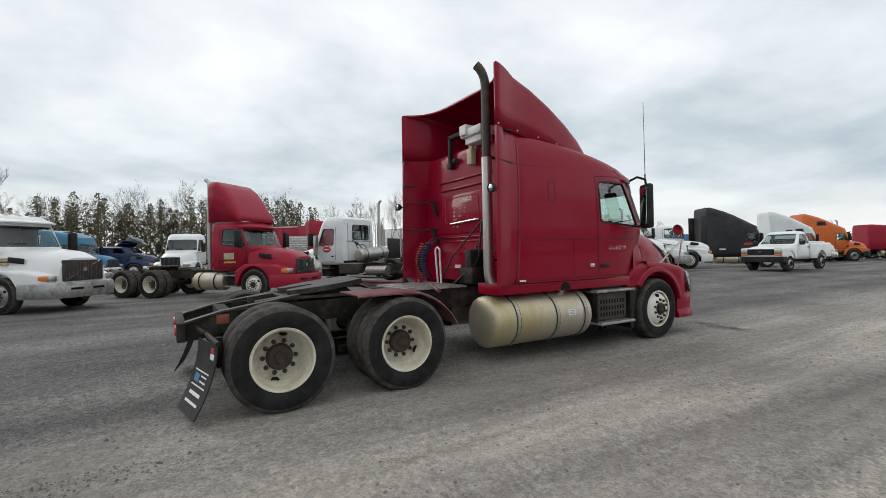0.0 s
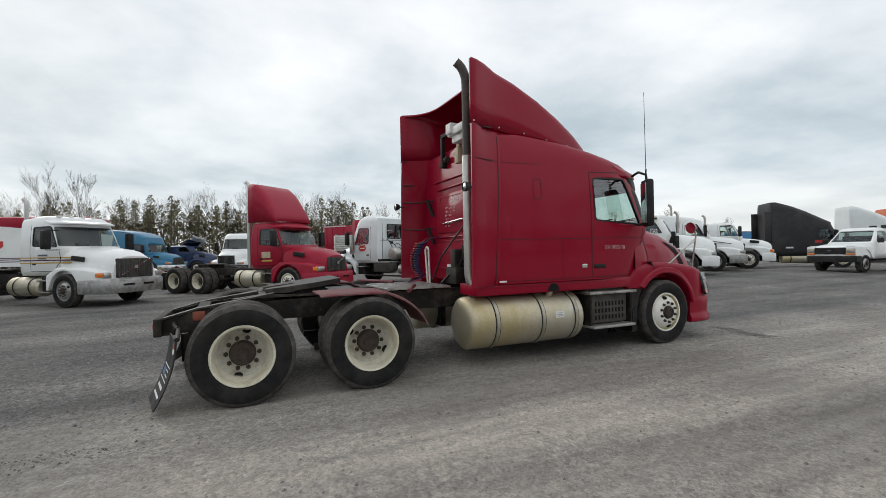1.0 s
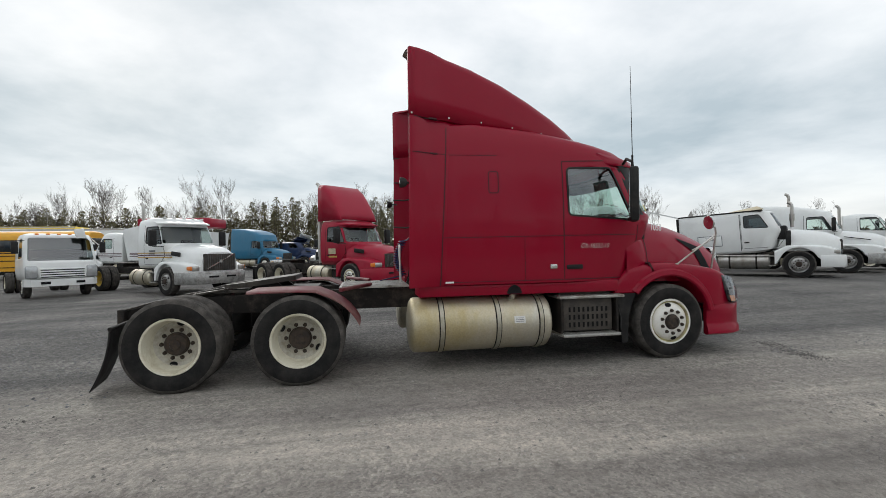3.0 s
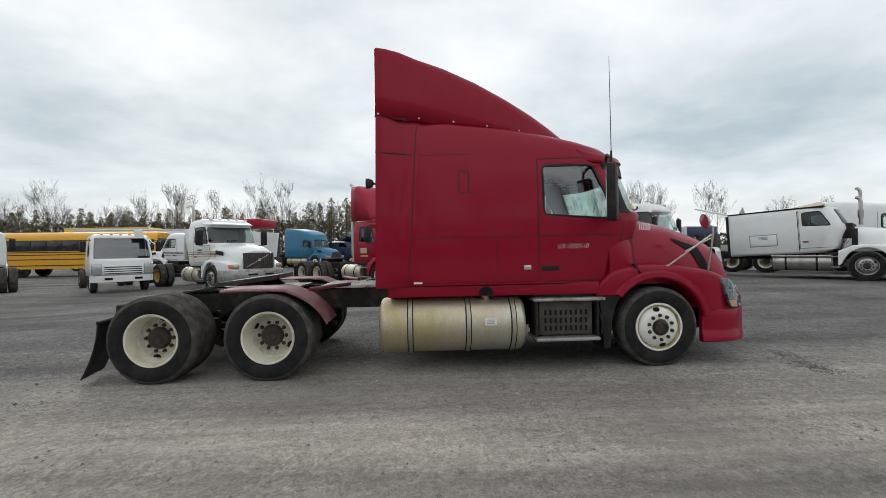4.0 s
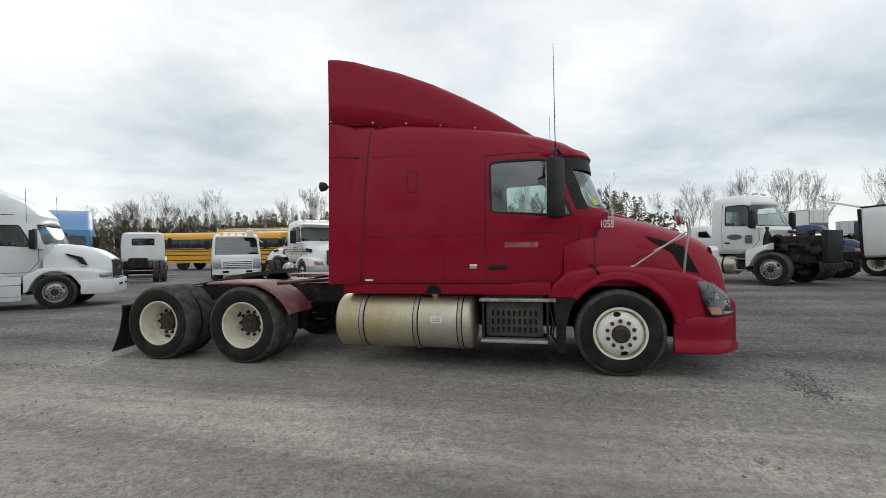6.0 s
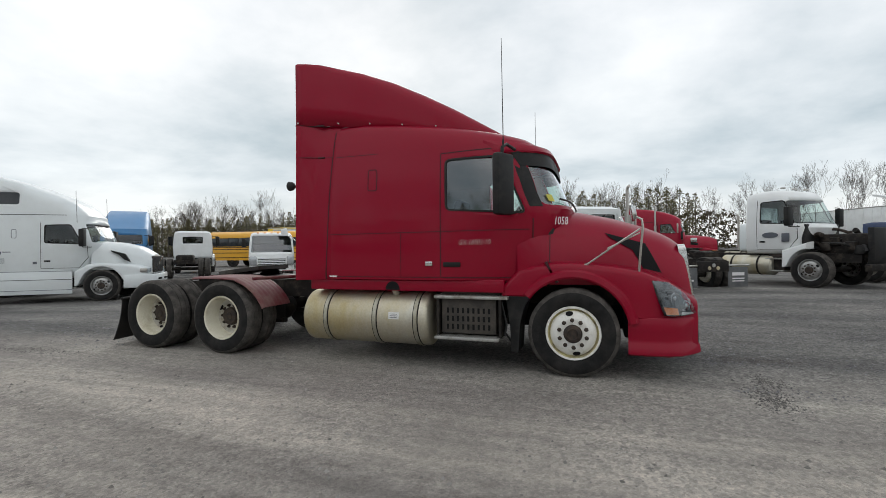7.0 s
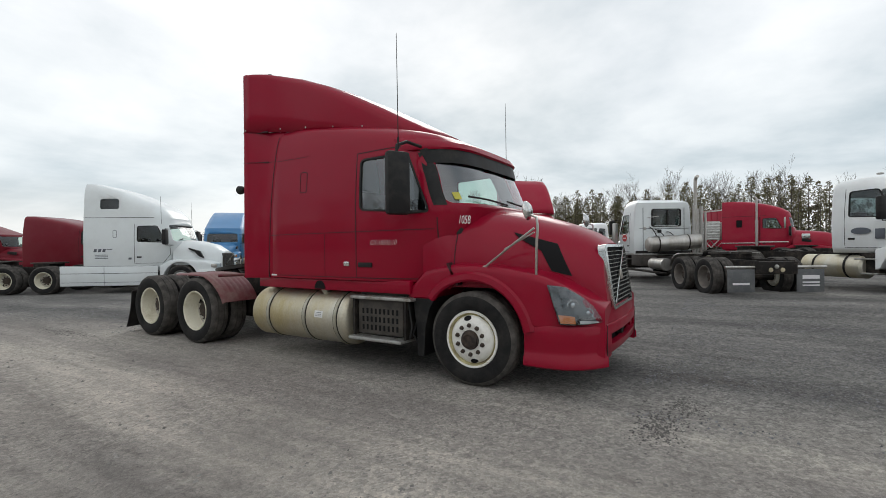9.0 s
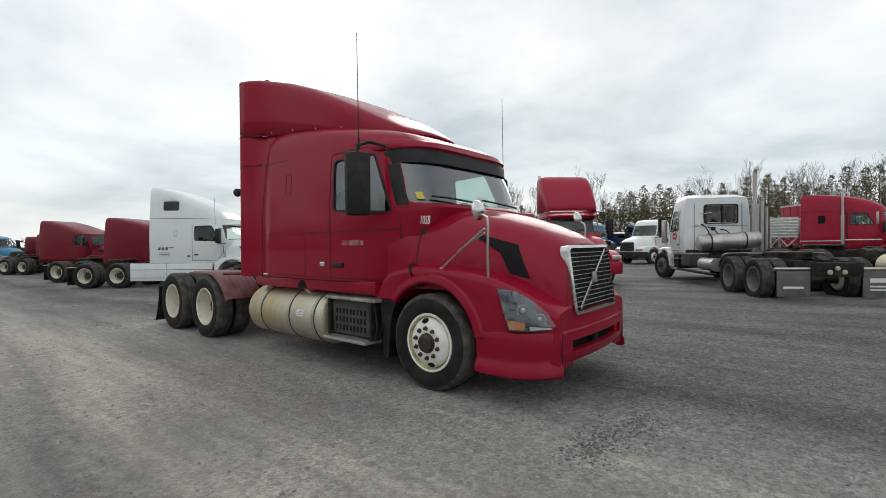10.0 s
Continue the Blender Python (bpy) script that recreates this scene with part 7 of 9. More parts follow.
for y, r, z in ((-0.93, 0.06, 2.75), (-1.06, 0.05, 2.62), (-1.2, 0.065, 2.72), (-1.34, 0.045, 2.5)):
    part("upright_pipe", tube(bmesh.new(), [(-2.35, y, 0.95), (-2.35, y, z)], r, 9), M_STEEL, tM)
part("rear_lamp", boxed(-1.985, -1.95, 0.05, 0.2, 1.78, 1.9, 0.02), M_BLACK, cM)
for s in (-1, 1):
    fl = part("mud_flap", boxed(-7.87, -7.85, min(s * 0.5, s * 1.15), max(s * 0.5, s * 1.15), 0.18, 0.74, 0.004), worn_flap, tM, "grey mud flap with white marks")
    for z, h, w in ((0.36, 0.05, 0.2),) if s > 0 else ((0.5, 0.09, 0.2), (0.4, 0.035, 0.2), (0.33, 0.03, 0.2)):
        part("flap_mark", boxed(-7.876, -7.871, s * 0.83 - w, s * 0.83 + w, z, z + h), M_INK, fl)
    part("flap_hanger", tube(bmesh.new(), [(-7.85, s * 0.45, 0.79), (-7.85, s * 1.2, 0.79)], 0.035, 6), M_STEEL, tM)
    pts = [(-5.5 + 0.6 * math.cos(a), 0.5 + 0.6 * math.sin(a)) for a in (radians(20 + 75 * k / 8) for k in range(9))]
    part("quarter_fender", skin(bmesh.new(), [[(x, s * y, z + d) for y, d in ((0.6, 0.0), (1.16, 0.0), (1.17, -0.03), (1.15, -0.02), (0.6, -0.02))] for x, z in pts]), M_STEEL, tM, "dull metal quarter wing")
    bx = part("side_box", boxed(-2.6, -1.75, min(s * 0.5, s * 1.08), max(s * 0.5, s * 1.08), 0.58, 0.98, 0.02), worn_box, tM, "grey battery box")
    part("box_lid", boxed(-2.62, -1.73, min(s * 0.5, s * 1.1), max(s * 0.5, s * 1.1), 0.98, 1.02, 0.008), M_ALU, bx)
    part("side_step", boxed(-4.3, -1.4, min(s * 0.95, s * 1.12), max(s * 0.95, s * 1.12), 0.4, 0.46, 0.01), M_FRAME, tM)
    part("air_cylinder", tube(bmesh.new(), [(-4.1, s * 0.85, 0.7), (-3.1, s * 0.85, 0.7)], 0.2, 14), M_STEEL, tM)
    part("mirror_bracket", boxed(-0.75, -0.6, s * 1.3 - 0.09, s * 1.3 + 0.09, 1.35, 2.2, 0.03), M_STEEL, tM, "long steel mirror")
part("tail_beam", boxed(-7.9, -7.81, -0.5, 0.5, 0.62, 0.92, 0.01), M_FRAME, tM)
for yy, zz in ((-0.14, 0.72), (0.14, 0.72), (0.0, 0.8)):
    bm = turned(bmesh.new(), [(0.001, 0.02), (0.05, 0.015), (0.055, 0.0)], 12)
    bmesh.ops.transform(bm, matrix=pose(-7.9, yy, zz) @ pose(0, 0, 0, 0, 0, 90), verts=bm.verts)
    part("tail_lamp", bm, M_TAN if zz < 0.75 else M_STEEL, tM)
for s in (-1, 1):
    oval = [(-1.08 + 0.22 * math.cos(2 * math.pi * k / 20), 1.6 + 0.13 * math.sin(2 * math.pi * k / 20)) for k in range(20)]
    lg = part("door_logo", plate(bmesh.new(), oval, "y", s * 1.073 - 0.005, s * 1.073 + 0.005), M_LOGORED, cM, "red oval door emblem")
    part("logo_bar", boxed(-1.22, -0.94, s * 1.073 - 0.008, s * 1.073 + 0.008, 1.58, 1.62), M_INK, lg)

# dirty seams, grab rails and small fittings on the cab's back and side; front wheels turned
for y in (-0.78, 0.72):
    part("back_seam", boxed(-1.962, -1.945, y - 0.008, y + 0.008, 1.1, 2.7), M_LOGOGREY, cM)
part("back_seam", boxed(-1.962, -1.945, -0.95, 0.85, 1.93, 1.945), M_LOGOGREY, cM)
part("round_cap", turned(bmesh.new(), [(0.06, 0.0), (0.055, 0.012), (0.02, 0.02), (0.001, 0.02)], 14), M_STEEL, cM).matrix_basis = pose(-1.955, 0.66, 1.95, 0, 0, 90)
part("grab_rail", tube(bmesh.new(), [(-1.97, 0.55, 2.35), (-2.03, 0.5, 2.35), (-2.03, 0.2, 2.38), (-1.97, 0.16, 2.38)], 0.014, 6), M_STEEL, cM)
# black strip put in for the shade in the gap under the cab
part("base_skirt", boxed(-2.0, -0.6, -1.0, 1.0, 0.98, 1.12, 0.01), M_BLACK, tM, "black strip standing in for the shaded gap under the cab")
for s in (-1, 1):
    part("drip_rail", ribbon(bmesh.new(), [(-1.9, 2.62), (-0.8, 2.62)], 0.03, s, 0.004, 0.012, side_of(TMROWS, 0.6, 6)), M_WHITE, cM)
    part("emblem_wing", plate(bmesh.new(), [(-1.42, 1.78), (-1.08, 1.66), (-0.74, 1.78), (-1.08, 1.72)], "y", s * 1.073 - 0.004, s * 1.073 + 0.004), M_LOGORED, cM, "red wing shape over the emblem")
for o in list(tM.children):
    if o.name.startswith("wheel") and abs(o.matrix_basis.translation.x) < 0.5:
        o.matrix_basis = pose(0.3, 0, 0) @ Matrix.Translation(o.matrix_basis.translation) @ pose(0, 0, 0, 0, 0, 16) @ Matrix.Translation(-o.matrix_basis.translation) @ o.matrix_basis

# row beyond the nose of the red tractor
WR = [(z, xr, xf - 0.3, w) for z, xr, xf, w in stretched(MID, -3.9)]
t1, c1 = tractor("white wrecked sleeper truck, roof torn off, cab sagging backwards", 0, 0, 0, M_WHITE, [r for r in WR if r[0] < 2.5] + [(2.5, -3.85, -0.9, 1.1)], (-5.2, -6.5), -7.2, stack=((-0.2, 0.3, 1.9, 2.85),), tank_x=(-2.6, -0.85), tank_mat=M_STEEL, rim=M_RIMDARK, m=pose(12.6, 8.45, yard_level(12.6, 8.45), 0, 0, -48), rims_front=M_RIMGREY, mirrors=False, frontkw={"bumper": "paint", "lamp": "clear", "badge": False, "x1": 1.2, "vent": False, "z_cowl": 1.78, "z_nose": 1.45}, cabkw={"win": (-1.62, -1.12, -0.85, 1.85, 2.33), "ws": (0.93, 1.85, 2.38), "glass_mat": M_GLASSDARK})
for o in list(c1.children) + [c1]:
    if o.parent == t1:
        o.matrix_basis = pose(-0.4, 0, 1.08, 0, -3.2, 0) @ pose(0.4, 0, -1.0)
part("torn_roof_panel", boxed(-5.4, -3.8, -0.5, 0.5, 2.3, 2.36, m=pose(-3.8, 0, 2.3) @ pose(0, 0, 0, 0, 16, 0) @ pose(3.8, 0, -2.3)), M_WHITE, t1, "bent torn roof sheet")
part("crumpled_sheet", boxed(-2.2, -1.2, -0.7, 0.6, 2.62, 2.66, m=pose(-1.6, 0, 2.62) @ pose(0, 0, 0, 8, -12, 10) @ pose(1.6, 0, -2.62)), M_TAN, t1)
part("rear_edge", boxed(-3.97, -3.88, -1.16, 1.16, 0.92, 2.46), M_FRAME, c1, "dark bare edge behind the sleeper")
part("roof_edge", boxed(-3.9, -1.0, -1.13, 1.13, 2.48, 2.53), M_FRAME, c1, "dark torn edge of the roof")
for s in (-1, 1):
    hatch = part("side_hatch", boxed(-3.2, -2.4, s * 1.172 - 0.012, s * 1.172 + 0.012, 1.25, 1.62, 0.008), M_WHITE, c1, "flat luggage hatch")
    part("hatch_gap", ribbon(bmesh.new(), [(-3.22, 1.23), (-3.22, 1.64), (-2.38, 1.64), (-2.38, 1.23), (-3.22, 1.23)], 0.02, s, 0.004, 0.004, side_of(WR, 1.3, 4.5)), M_LOGOGREY, hatch)
    for k in range(3):
        part("hatch_louvre", boxed(-2.95, -2.65, s * 1.186 - 0.006, s * 1.186 + 0.006, 1.56 - 0.04 * k, 1.572 - 0.04 * k), M_LOGOGREY, hatch)
    part("rear_door_gap", ribbon(bmesh.new(), [(-1.75, 2.4), (-1.75, 1.0)], 0.02, s, 0.003, 0.004, side_of(WR, 1.3, 4.5)), M_DARK, c1)
    part("tank_rail", tube(bmesh.new(), [(-2.6, s * 1.14, 0.82), (-0.9, s * 1.14, 0.82)], 0.03, 6), M_STEEL, t1)
    part("dark_vent", boxed(-0.38, -0.22, s * 1.0 - 0.03, s * 1.0 + 0.03, 1.1, 1.75, 0.02), M_BLACK, t1)
part("torn_flap", plate(bmesh.new(), [(-3.75, 2.2), (-3.35, 2.25), (-3.5, 2.7)], "y", -1.0, -0.96), M_STEEL, t1)
t2, c2 = tractor("white sleeper tractor with scratched bonnet and chrome bumper", 16.5, 9.85, -48, M_WHITE, stretched(MID, -3.3, 1.02), (-5.0, -6.3), -7.0, stack=((-1.9, -0.9, 1.0, 3.4),), rims_front=M_RIMGREY, cabkw={"win": (-1.3, -0.75, -0.45, 1.82, 2.35), "ws": (0.93, 1.84, 2.4)}, frontkw={"x1": 1.33, "lamp": "clear", "bumper": "steel", "badge": False, "vent": False, "z_cowl": 1.74, "z_nose": 1.42})
for s in (-1, 1):
    part("hood_scratch", boxed(-0.1, 0.75, s * 0.94 - 0.02, s * 0.94 + 0.02, 1.42, 1.45, m=pose(0.3, s * 0.94, 1.43) @ pose(0, 0, 0, 0, 10, -s * 7) @ pose(-0.3, -s * 0.94, -1.43)), M_BLACK, t2)
t3, c3 = tractor("white day-cab tractor with black bonnet vent", 20.0, 10.45, -46, M_WHITE, stretched(DAY, -1.9, 0.85), (-4.6, -5.9), -6.7, stack=((-2.0, -0.85, 1.0, 2.95),), frontkw={"bumper": "paint", "z_cowl": 1.64, "z_nose": 1.35})
# black high-roof sleeper
t4, c4 = tractor("matt black high-roof sleeper tractor", 28.2, 10.1, -40, M_BLACKPAINT, stretched(HIGH, None, 1.24), (-5.2, -6.5), -7.2, tank_x=(-3.2, -1.3), cabkw={"glass_mat": M_GLASSDARK}, frontkw={"bumper": "black"})
for s in (-1, 1):
    part("side_lettering", boxed(-1.45, -0.95, s * 1.203 - 0.004, s * 1.203 + 0.004, 1.55, 1.68), M_LOGORED, c4)
    part("side_label", boxed(-3.0, -2.6, s * 1.203 - 0.004, s * 1.203 + 0.004, 1.22, 1.32), M_WHITEPL, c4)
    part("roof_wing", boxed(-4.1, -3.72, s * 1.12 - 0.015, s * 1.12 + 0.015, 0.9, 3.55, 0.01), M_BLACKPAINT, t4)
t5, c5 = tractor("white high-roof sleeper tractor with torn front corner", 39.4, 11.0, -42, M_WHITE2, stretched(HIGH, None, 1.3), (-5.2, -6.5), -7.2, cabkw={"sleeper_wins": ((-2.6, -2.1, 2.5, 2.72), (-1.9, -1.3, 2.5, 2.75))})
t6, c6 = tractor("orange high-roof sleeper tractor", 43.3, 10.1, -44, M_ORANGE, stretched(HIGH, None, 1.22), (-5.2, -6.5), -7.2, stack=((-0.6, 0.0, 2.5, 3.5),), cabkw={"sleeper_wins": ((-2.7, -2.0, 3.05, 3.4),)}, rims_front=M_RIMGREY, frontkw={"bumper": "black"})
t7, c7 = tractor("red sleeper tractor with pale bonnet top", 49.5, 7.8, -44, M_RED2, stretched(MID, -3.5, 1.2), (-5.2, -6.5), -7.2, rims_front=M_RIMGREY)
t8, c8 = tractor("red sleeper tractor in the far row", 57.0, 7.0, -44, M_RED2, stretched(MID, -3.5, 1.15), (-5.2, -6.5), -7.2, rims_front=M_RIMGREY)

# red sleeper tractor behind the white one that is seen from behind
WROWS = stretched(MID, -3.9, 1.95)
tW, cW = tractor("red long-nosed sleeper tractor with steel headache rack", 6.3, 29.4, -8, M_RED2, WROWS, (-5.8, -7.1), -7.8, stack=((-2.05, -1.2, 1.0, 4.1), (-2.05, 1.2, 1.0, 4.1)), cabkw={"win": (-1.75, -1.1, -0.8, 2.2, 2.8), "ws": (0.95, 2.25, 2.85)}, frontkw={"x1": 1.7, "z_cowl": 2.05, "z_nose": 1.75, "badge": False})
for s in (-1, 1):
    win = part("sleeper_window", boxed(-3.1, -2.8, s * 1.15 - 0.012, s * 1.15 + 0.012, 2.3, 2.75, 0.04), M_DARK, cW)
    part("sleeper_trim", boxed(-3.9, -2.1, s * 1.175 - 0.02, s * 1.175 + 0.02, 1.3, 1.36, 0.008), M_CHROME, cW, "bright trim under the sleeper")
    part("door_trim", boxed(-1.95, -0.5, s * 1.175 - 0.02, s * 1.175 + 0.02, 1.36, 1.42, 0.008), M_WHITEPL, cW)
    part("door_gap", ribbon(bmesh.new(), [(-1.9, 2.9), (-1.9, 1.2)], 0.025, s, 0.003, 0.004, side_of(WROWS, 1.3, 4.5)), M_DARK, cW)
    part("roof_seam", ribbon(bmesh.new(), [(-3.88, 2.98), (-1.6, 2.98)], 0.02, s, 0.003, 0.004, side_of(WROWS, 1.3, 4.5)), M_RED_SEAM, cW)
    part("pillar_lining", boxed(-0.72, -0.62, s * 1.12 - 0.05, s * 1.12 + 0.05, 2.2, 2.85, 0.02), M_STEEL, tW, "pale mirror beside the door window")
    part("hood_intake", boxed(0.1, 0.5, s * 0.98 - 0.05, s * 0.98 + 0.05, 1.55, 1.85, 0.03), M_CHROME, tW, "chrome air intake on the bonnet's side")
    part("tank_box", boxed(-3.9, -2.3, min(s * 0.6, s * 1.12), max(s * 0.6, s * 1.12), 0.6, 1.15, 0.06), M_RED2, tW, "red locker under the sleeper")
    part("rack_side", boxed(-5.3, -4.0, s * 1.12 - 0.02, s * 1.12 + 0.02, 1.55, 2.75, 0.01), M_ALU, tW, "pale ribbed side sheet")
    for k in range(7):
        part("rack_rib", boxed(-5.3, -4.0, s * 1.15 - 0.02, s * 1.15 + 0.02, 1.6 + 0.17 * k, 1.65 + 0.17 * k, 0.008), M_WHITEPL, tW)
    for xa, xb in ((-5.3, -4.9), (-4.5, -4.9), (-4.5, -4.05)):
        part("rack_strut", tube(bmesh.new(), [(xa, s * 1.12, 1.05), (xb, s * 1.12, 1.55)], 0.035, 6), M_STEEL, tW)
    part("rack_post", boxed(-5.36, -5.26, s * 1.1 - 0.06, s * 1.1 + 0.06, 0.95, 2.8), M_STEEL, tW)
for k in range(6):
    part("rack_slat", boxed(-5.38, -5.3, -1.1, 1.1, 1.3 + 0.25 * k, 1.5 + 0.25 * k, 0.01), M_WHITEPL, tW)

# white high-roof sleeper facing along the yard, red ones beside it
CREROWS = [(z, xr, xf + 0.42 * max(0.0, min(1.0, (z - 2.72) / 0.35)), w) for z, xr, xf, w in stretched(HIGH, -3.32, 1.15)]
tH, cH = tractor("clean white high-roof sleeper tractor with side skirts", -15.42, 5.0, 36, M_WHITE2, CREROWS, (-4.7, -6.05), -6.8, rims_front=M_RIMGREY, cabkw={"sleeper_wins": ((-2.75, -2.1, 3.05, 3.42),), "win": (-1.45, -0.8, -0.5, 1.85, 2.42), "ws": (1.0, 1.88, 2.48), "a": 2.0, "n": 5}, visor=M_BLACK, tanks=(), frontkw={"bumper": "paint", "lamp": "clear", "x1": 1.27, "z_cowl": 1.9, "z_nose": 1.47, "vent": False})
for s in (-1, 1):
    part("side_skirt", boxed(-4.1, -0.75, s * 1.19 - 0.015, s * 1.19 + 0.015, 0.28, 1.0, 0.01), M_WHITE2, tH, "white side skirt over the tank")
    part("skirt_gap", boxed(-4.1, -0.75, s * 1.205 - 0.004, s * 1.205 + 0.004, 0.72, 0.735), M_DARK, tH)
    for k in range(3):
        x0 = -2.95 + 0.15 * k
        part("side_logo", plate(bmesh.new(), [(x0, 1.5), (x0 + 0.1, 1.5), (x0 + 0.13, 1.61), (x0 + 0.03, 1.61)], "y", s * 1.203 - 0.004, s * 1.203 + 0.004), M_LOGOGREY, cH, "dark slanted emblem shape")
    part("side_logo", boxed(-2.5, -2.3, s * 1.203 - 0.004, s * 1.203 + 0.004, 1.585, 1.61), M_LOGOGREY, cH)
    part("vent_door", ribbon(bmesh.new(), rounded([(-2.28, 2.02), (-2.16, 2.02), (-2.16, 2.28), (-2.28, 2.28)], 0.03, 2) + [(-2.28, 2.05)], 0.014, s, 0.003, 0.004, side_of(CREROWS, 2.0, 5)), M_LOGOGREY, cH)
    for z in (0.4, 0.98):
        part("skirt_gap", boxed(-4.1, -0.75, s * 1.207 - 0.004, s * 1.207 + 0.004, z, z + 0.012), M_LOGOGREY, tH)
    part("skirt_joint", boxed(-2.6, -2.588, s * 1.207 - 0.004, s * 1.207 + 0.004, 0.3, 0.98), M_LOGOGREY, tH)
    part("side_vent", plate(bmesh.new(), [(0.2, 1.62), (0.6, 1.5), (0.74, 1.24), (0.56, 1.32), (0.44, 1.47), (0.24, 1.56)], "y", s * 0.9 - 0.05, s * 0.9 + 0.05), M_BLACK, tH, "black bonnet air outlet")
    for k in range(3):
        part("side_lettering", boxed(-2.9, -2.45, s * 1.203 - 0.003, s * 1.203 + 0.003, 1.26 + 0.06 * k, 1.28 + 0.06 * k), M_LOGOGREY, cH)
    part("door_lamp", boxed(-1.75, -1.65, s * 1.2 - 0.01, s * 1.2 + 0.01, 1.22, 1.29), M_LOGOGREY, cH)
    part("roof_seam", ribbon(bmesh.new(), [(-3.3, 2.74), (-0.9, 2.74)], 0.015, s, 0.003, 0.004, side_of(CREROWS, 2.0, 5)), M_DARK, cH)
    part("aerial", tube(bmesh.new(), [(-0.6, s * 1.2, 2.5), (-0.62, s * 1.2, 3.5)], 0.006, 5), M_BLACK, tH)
for x, y, hd, rows, mt, lab in ((-20.0, 4.9, 32, stretched(HIGH, -3.75, 0.62), M_RED3, "dark red sleeper tractor with square-backed low roof"), (-31.1, 4.4, 31, stretched(HIGH, -3.75, 0.78), M_RED3, "dark red sleeper tractor with swept roof fairing"), (-39.8, 5.6, 30, stretched(MID, -3.75, 0.75), M_RED3, "dark red flat-roofed sleeper tractor"), (-46.8, 6.0, 30, stretched(MID, -3.75, 0.7), M_RED3, "dark red flat-roofed sleeper tractor")):
    tractor(lab, x, y, hd, mt, rows, (-5.0, -6.3), -7.0)
tractor("blue flat-roofed sleeper tractor", -47.0, 1.6, 30, M_BLUE, stretched(MID, -3.4, 0.85), (-5.0, -6.3), -7.0)
tractor("mid-blue high-roof sleeper tractor facing the yard", -25.0, 12.4, -42, M_SKYBLUE, stretched(HIGH, None, 1.12), (-5.0, -6.3), -7.0, visor=M_SKYBLUE)
tT, cT = tractor("teal blue sleeper tractor with dented side", -11.2, 33.8, -32, M_BLUE, stretched(MID, -3.6, 1.5), (-4.9, -6.2), -7.0, rims_front=M_RIM, tank_x=(-3.4, -1.0), frontkw={"x1": 1.4, "badge": False})
tN, cN = tractor("dark blue wrecked truck with crushed roof", -8.6, 36.0, -18, M_NAVY, [r for r in stretched(MID, -2.4) if r[0] < 2.3] + [(2.3, -2.3, -0.9, 0.9)], (-4.9, -6.2), -7.0, mirrors=False, cabkw={"windows": False, "win": (-1.3, -0.8, -0.5, 1.8, 2.15), "ws": (0.8, 1.8, 2.15)})
random.seed(3)
for k in range(5):
    a = random.uniform(-60, 60)
    part("crumpled_sheet", boxed(-0.6, 0.6, -0.5, 0.5, -0.01, 0.01, m=pose(-1.2 + 0.3 * k, 0.3 - 0.15 * k, 2.3 + 0.12 * k, a * 0.4, a * 0.5, a)), random.choice((M_WHITE2, M_STEEL, M_NAVY)), tN, "bent torn metal sheet")
tS, cS = tractor("white medium-duty truck with flat bed and dark grille", -6.2, 27.5, -112, M_WHITE, stretched(DAY, None, 1.35), (-4.4,), -6.6, fifth=False, flaps=False, cabkw={"win": (-1.3, -0.75, -0.45, 1.85, 2.5), "ws": (0.93, 1.87, 2.55)}, frontkw={"z_cowl": 1.82, "z_nose": 1.5, "bumper": "black", "grille": "dark", "badge": False, "vent": False})
part("flat_bed", boxed(-6.4, -2.1, -1.2, 1.2, 1.05, 1.25, 0.03), M_FRAME, tS, "dark flat bed")
tG, cG = tractor("white dump truck with dark stripes on its cab", -19.5, 24.5, 172, M_WHITE, stretched(DAY, -1.9, 1.1), (-4.6, -5.9), -6.8, fifth=False, rims_front=M_RIM)
part("dump_body", plate(bmesh.new(), [(-6.9, 1.1), (-2.3, 1.1), (-2.0, 2.9), (-2.9, 3.1), (-7.1, 2.7)], "y", -1.2, 1.2), M_WHITE, tG, "white steel dump body")
for s in (-1, 1):
    for z in (1.32, 1.42, 1.5):
        part("stripe", boxed(-6.5, -2.4, s * 1.203 - 0.004, s * 1.203 + 0.004, z, z + 0.04), M_STRIPEDARK, tG)
        strip(cG, -1.85, -0.4, z + 0.02, 0.035, s, stretched(DAY, -1.9, 1.1), M_STRIPEDARK)
    part("body_emblem", plate(bmesh.new(), [(-3.1, 2.35), (-3.35, 2.35), (-3.35, 2.1), (-3.22, 1.98), (-3.1, 2.1)], "y", s * 1.203 - 0.004, s * 1.203 + 0.004), M_LOGORED, tG, "plain red shield shape")
part("body_canopy", boxed(-7.0, -2.8, -1.15, 1.15, 3.0, 3.55, 0.12), M_RED2, tG, "red tarpaulin cover")
# small white cab seen from behind on a bare chassis
tF, cF = tractor("small white cab truck seen from behind, bare chassis", -24.4, 16.7, 133, M_WHITE, stretched(DAY, -1.7, 0.92), (-6.3,), -7.1, fifth=False, flaps=False, cabkw={"rear_win": (-0.55, 0.55, 1.85, 2.25), "ws": (0.9, 1.8, 2.2), "win": (-1.25, -0.75, -0.5, 1.8, 2.2)}, tanks=())
part("gear_unit", boxed(-6.9, -5.8, -0.4, 0.4, 0.8, 1.2, 0.1), M_FRAME, tF)


M_LAMPCOVER = worn("clear_lamp_cover", (0.5, 0.52, 0.53), (0.3, 0.31, 0.32), 0.12, 0.25, 5, metal=0.4)


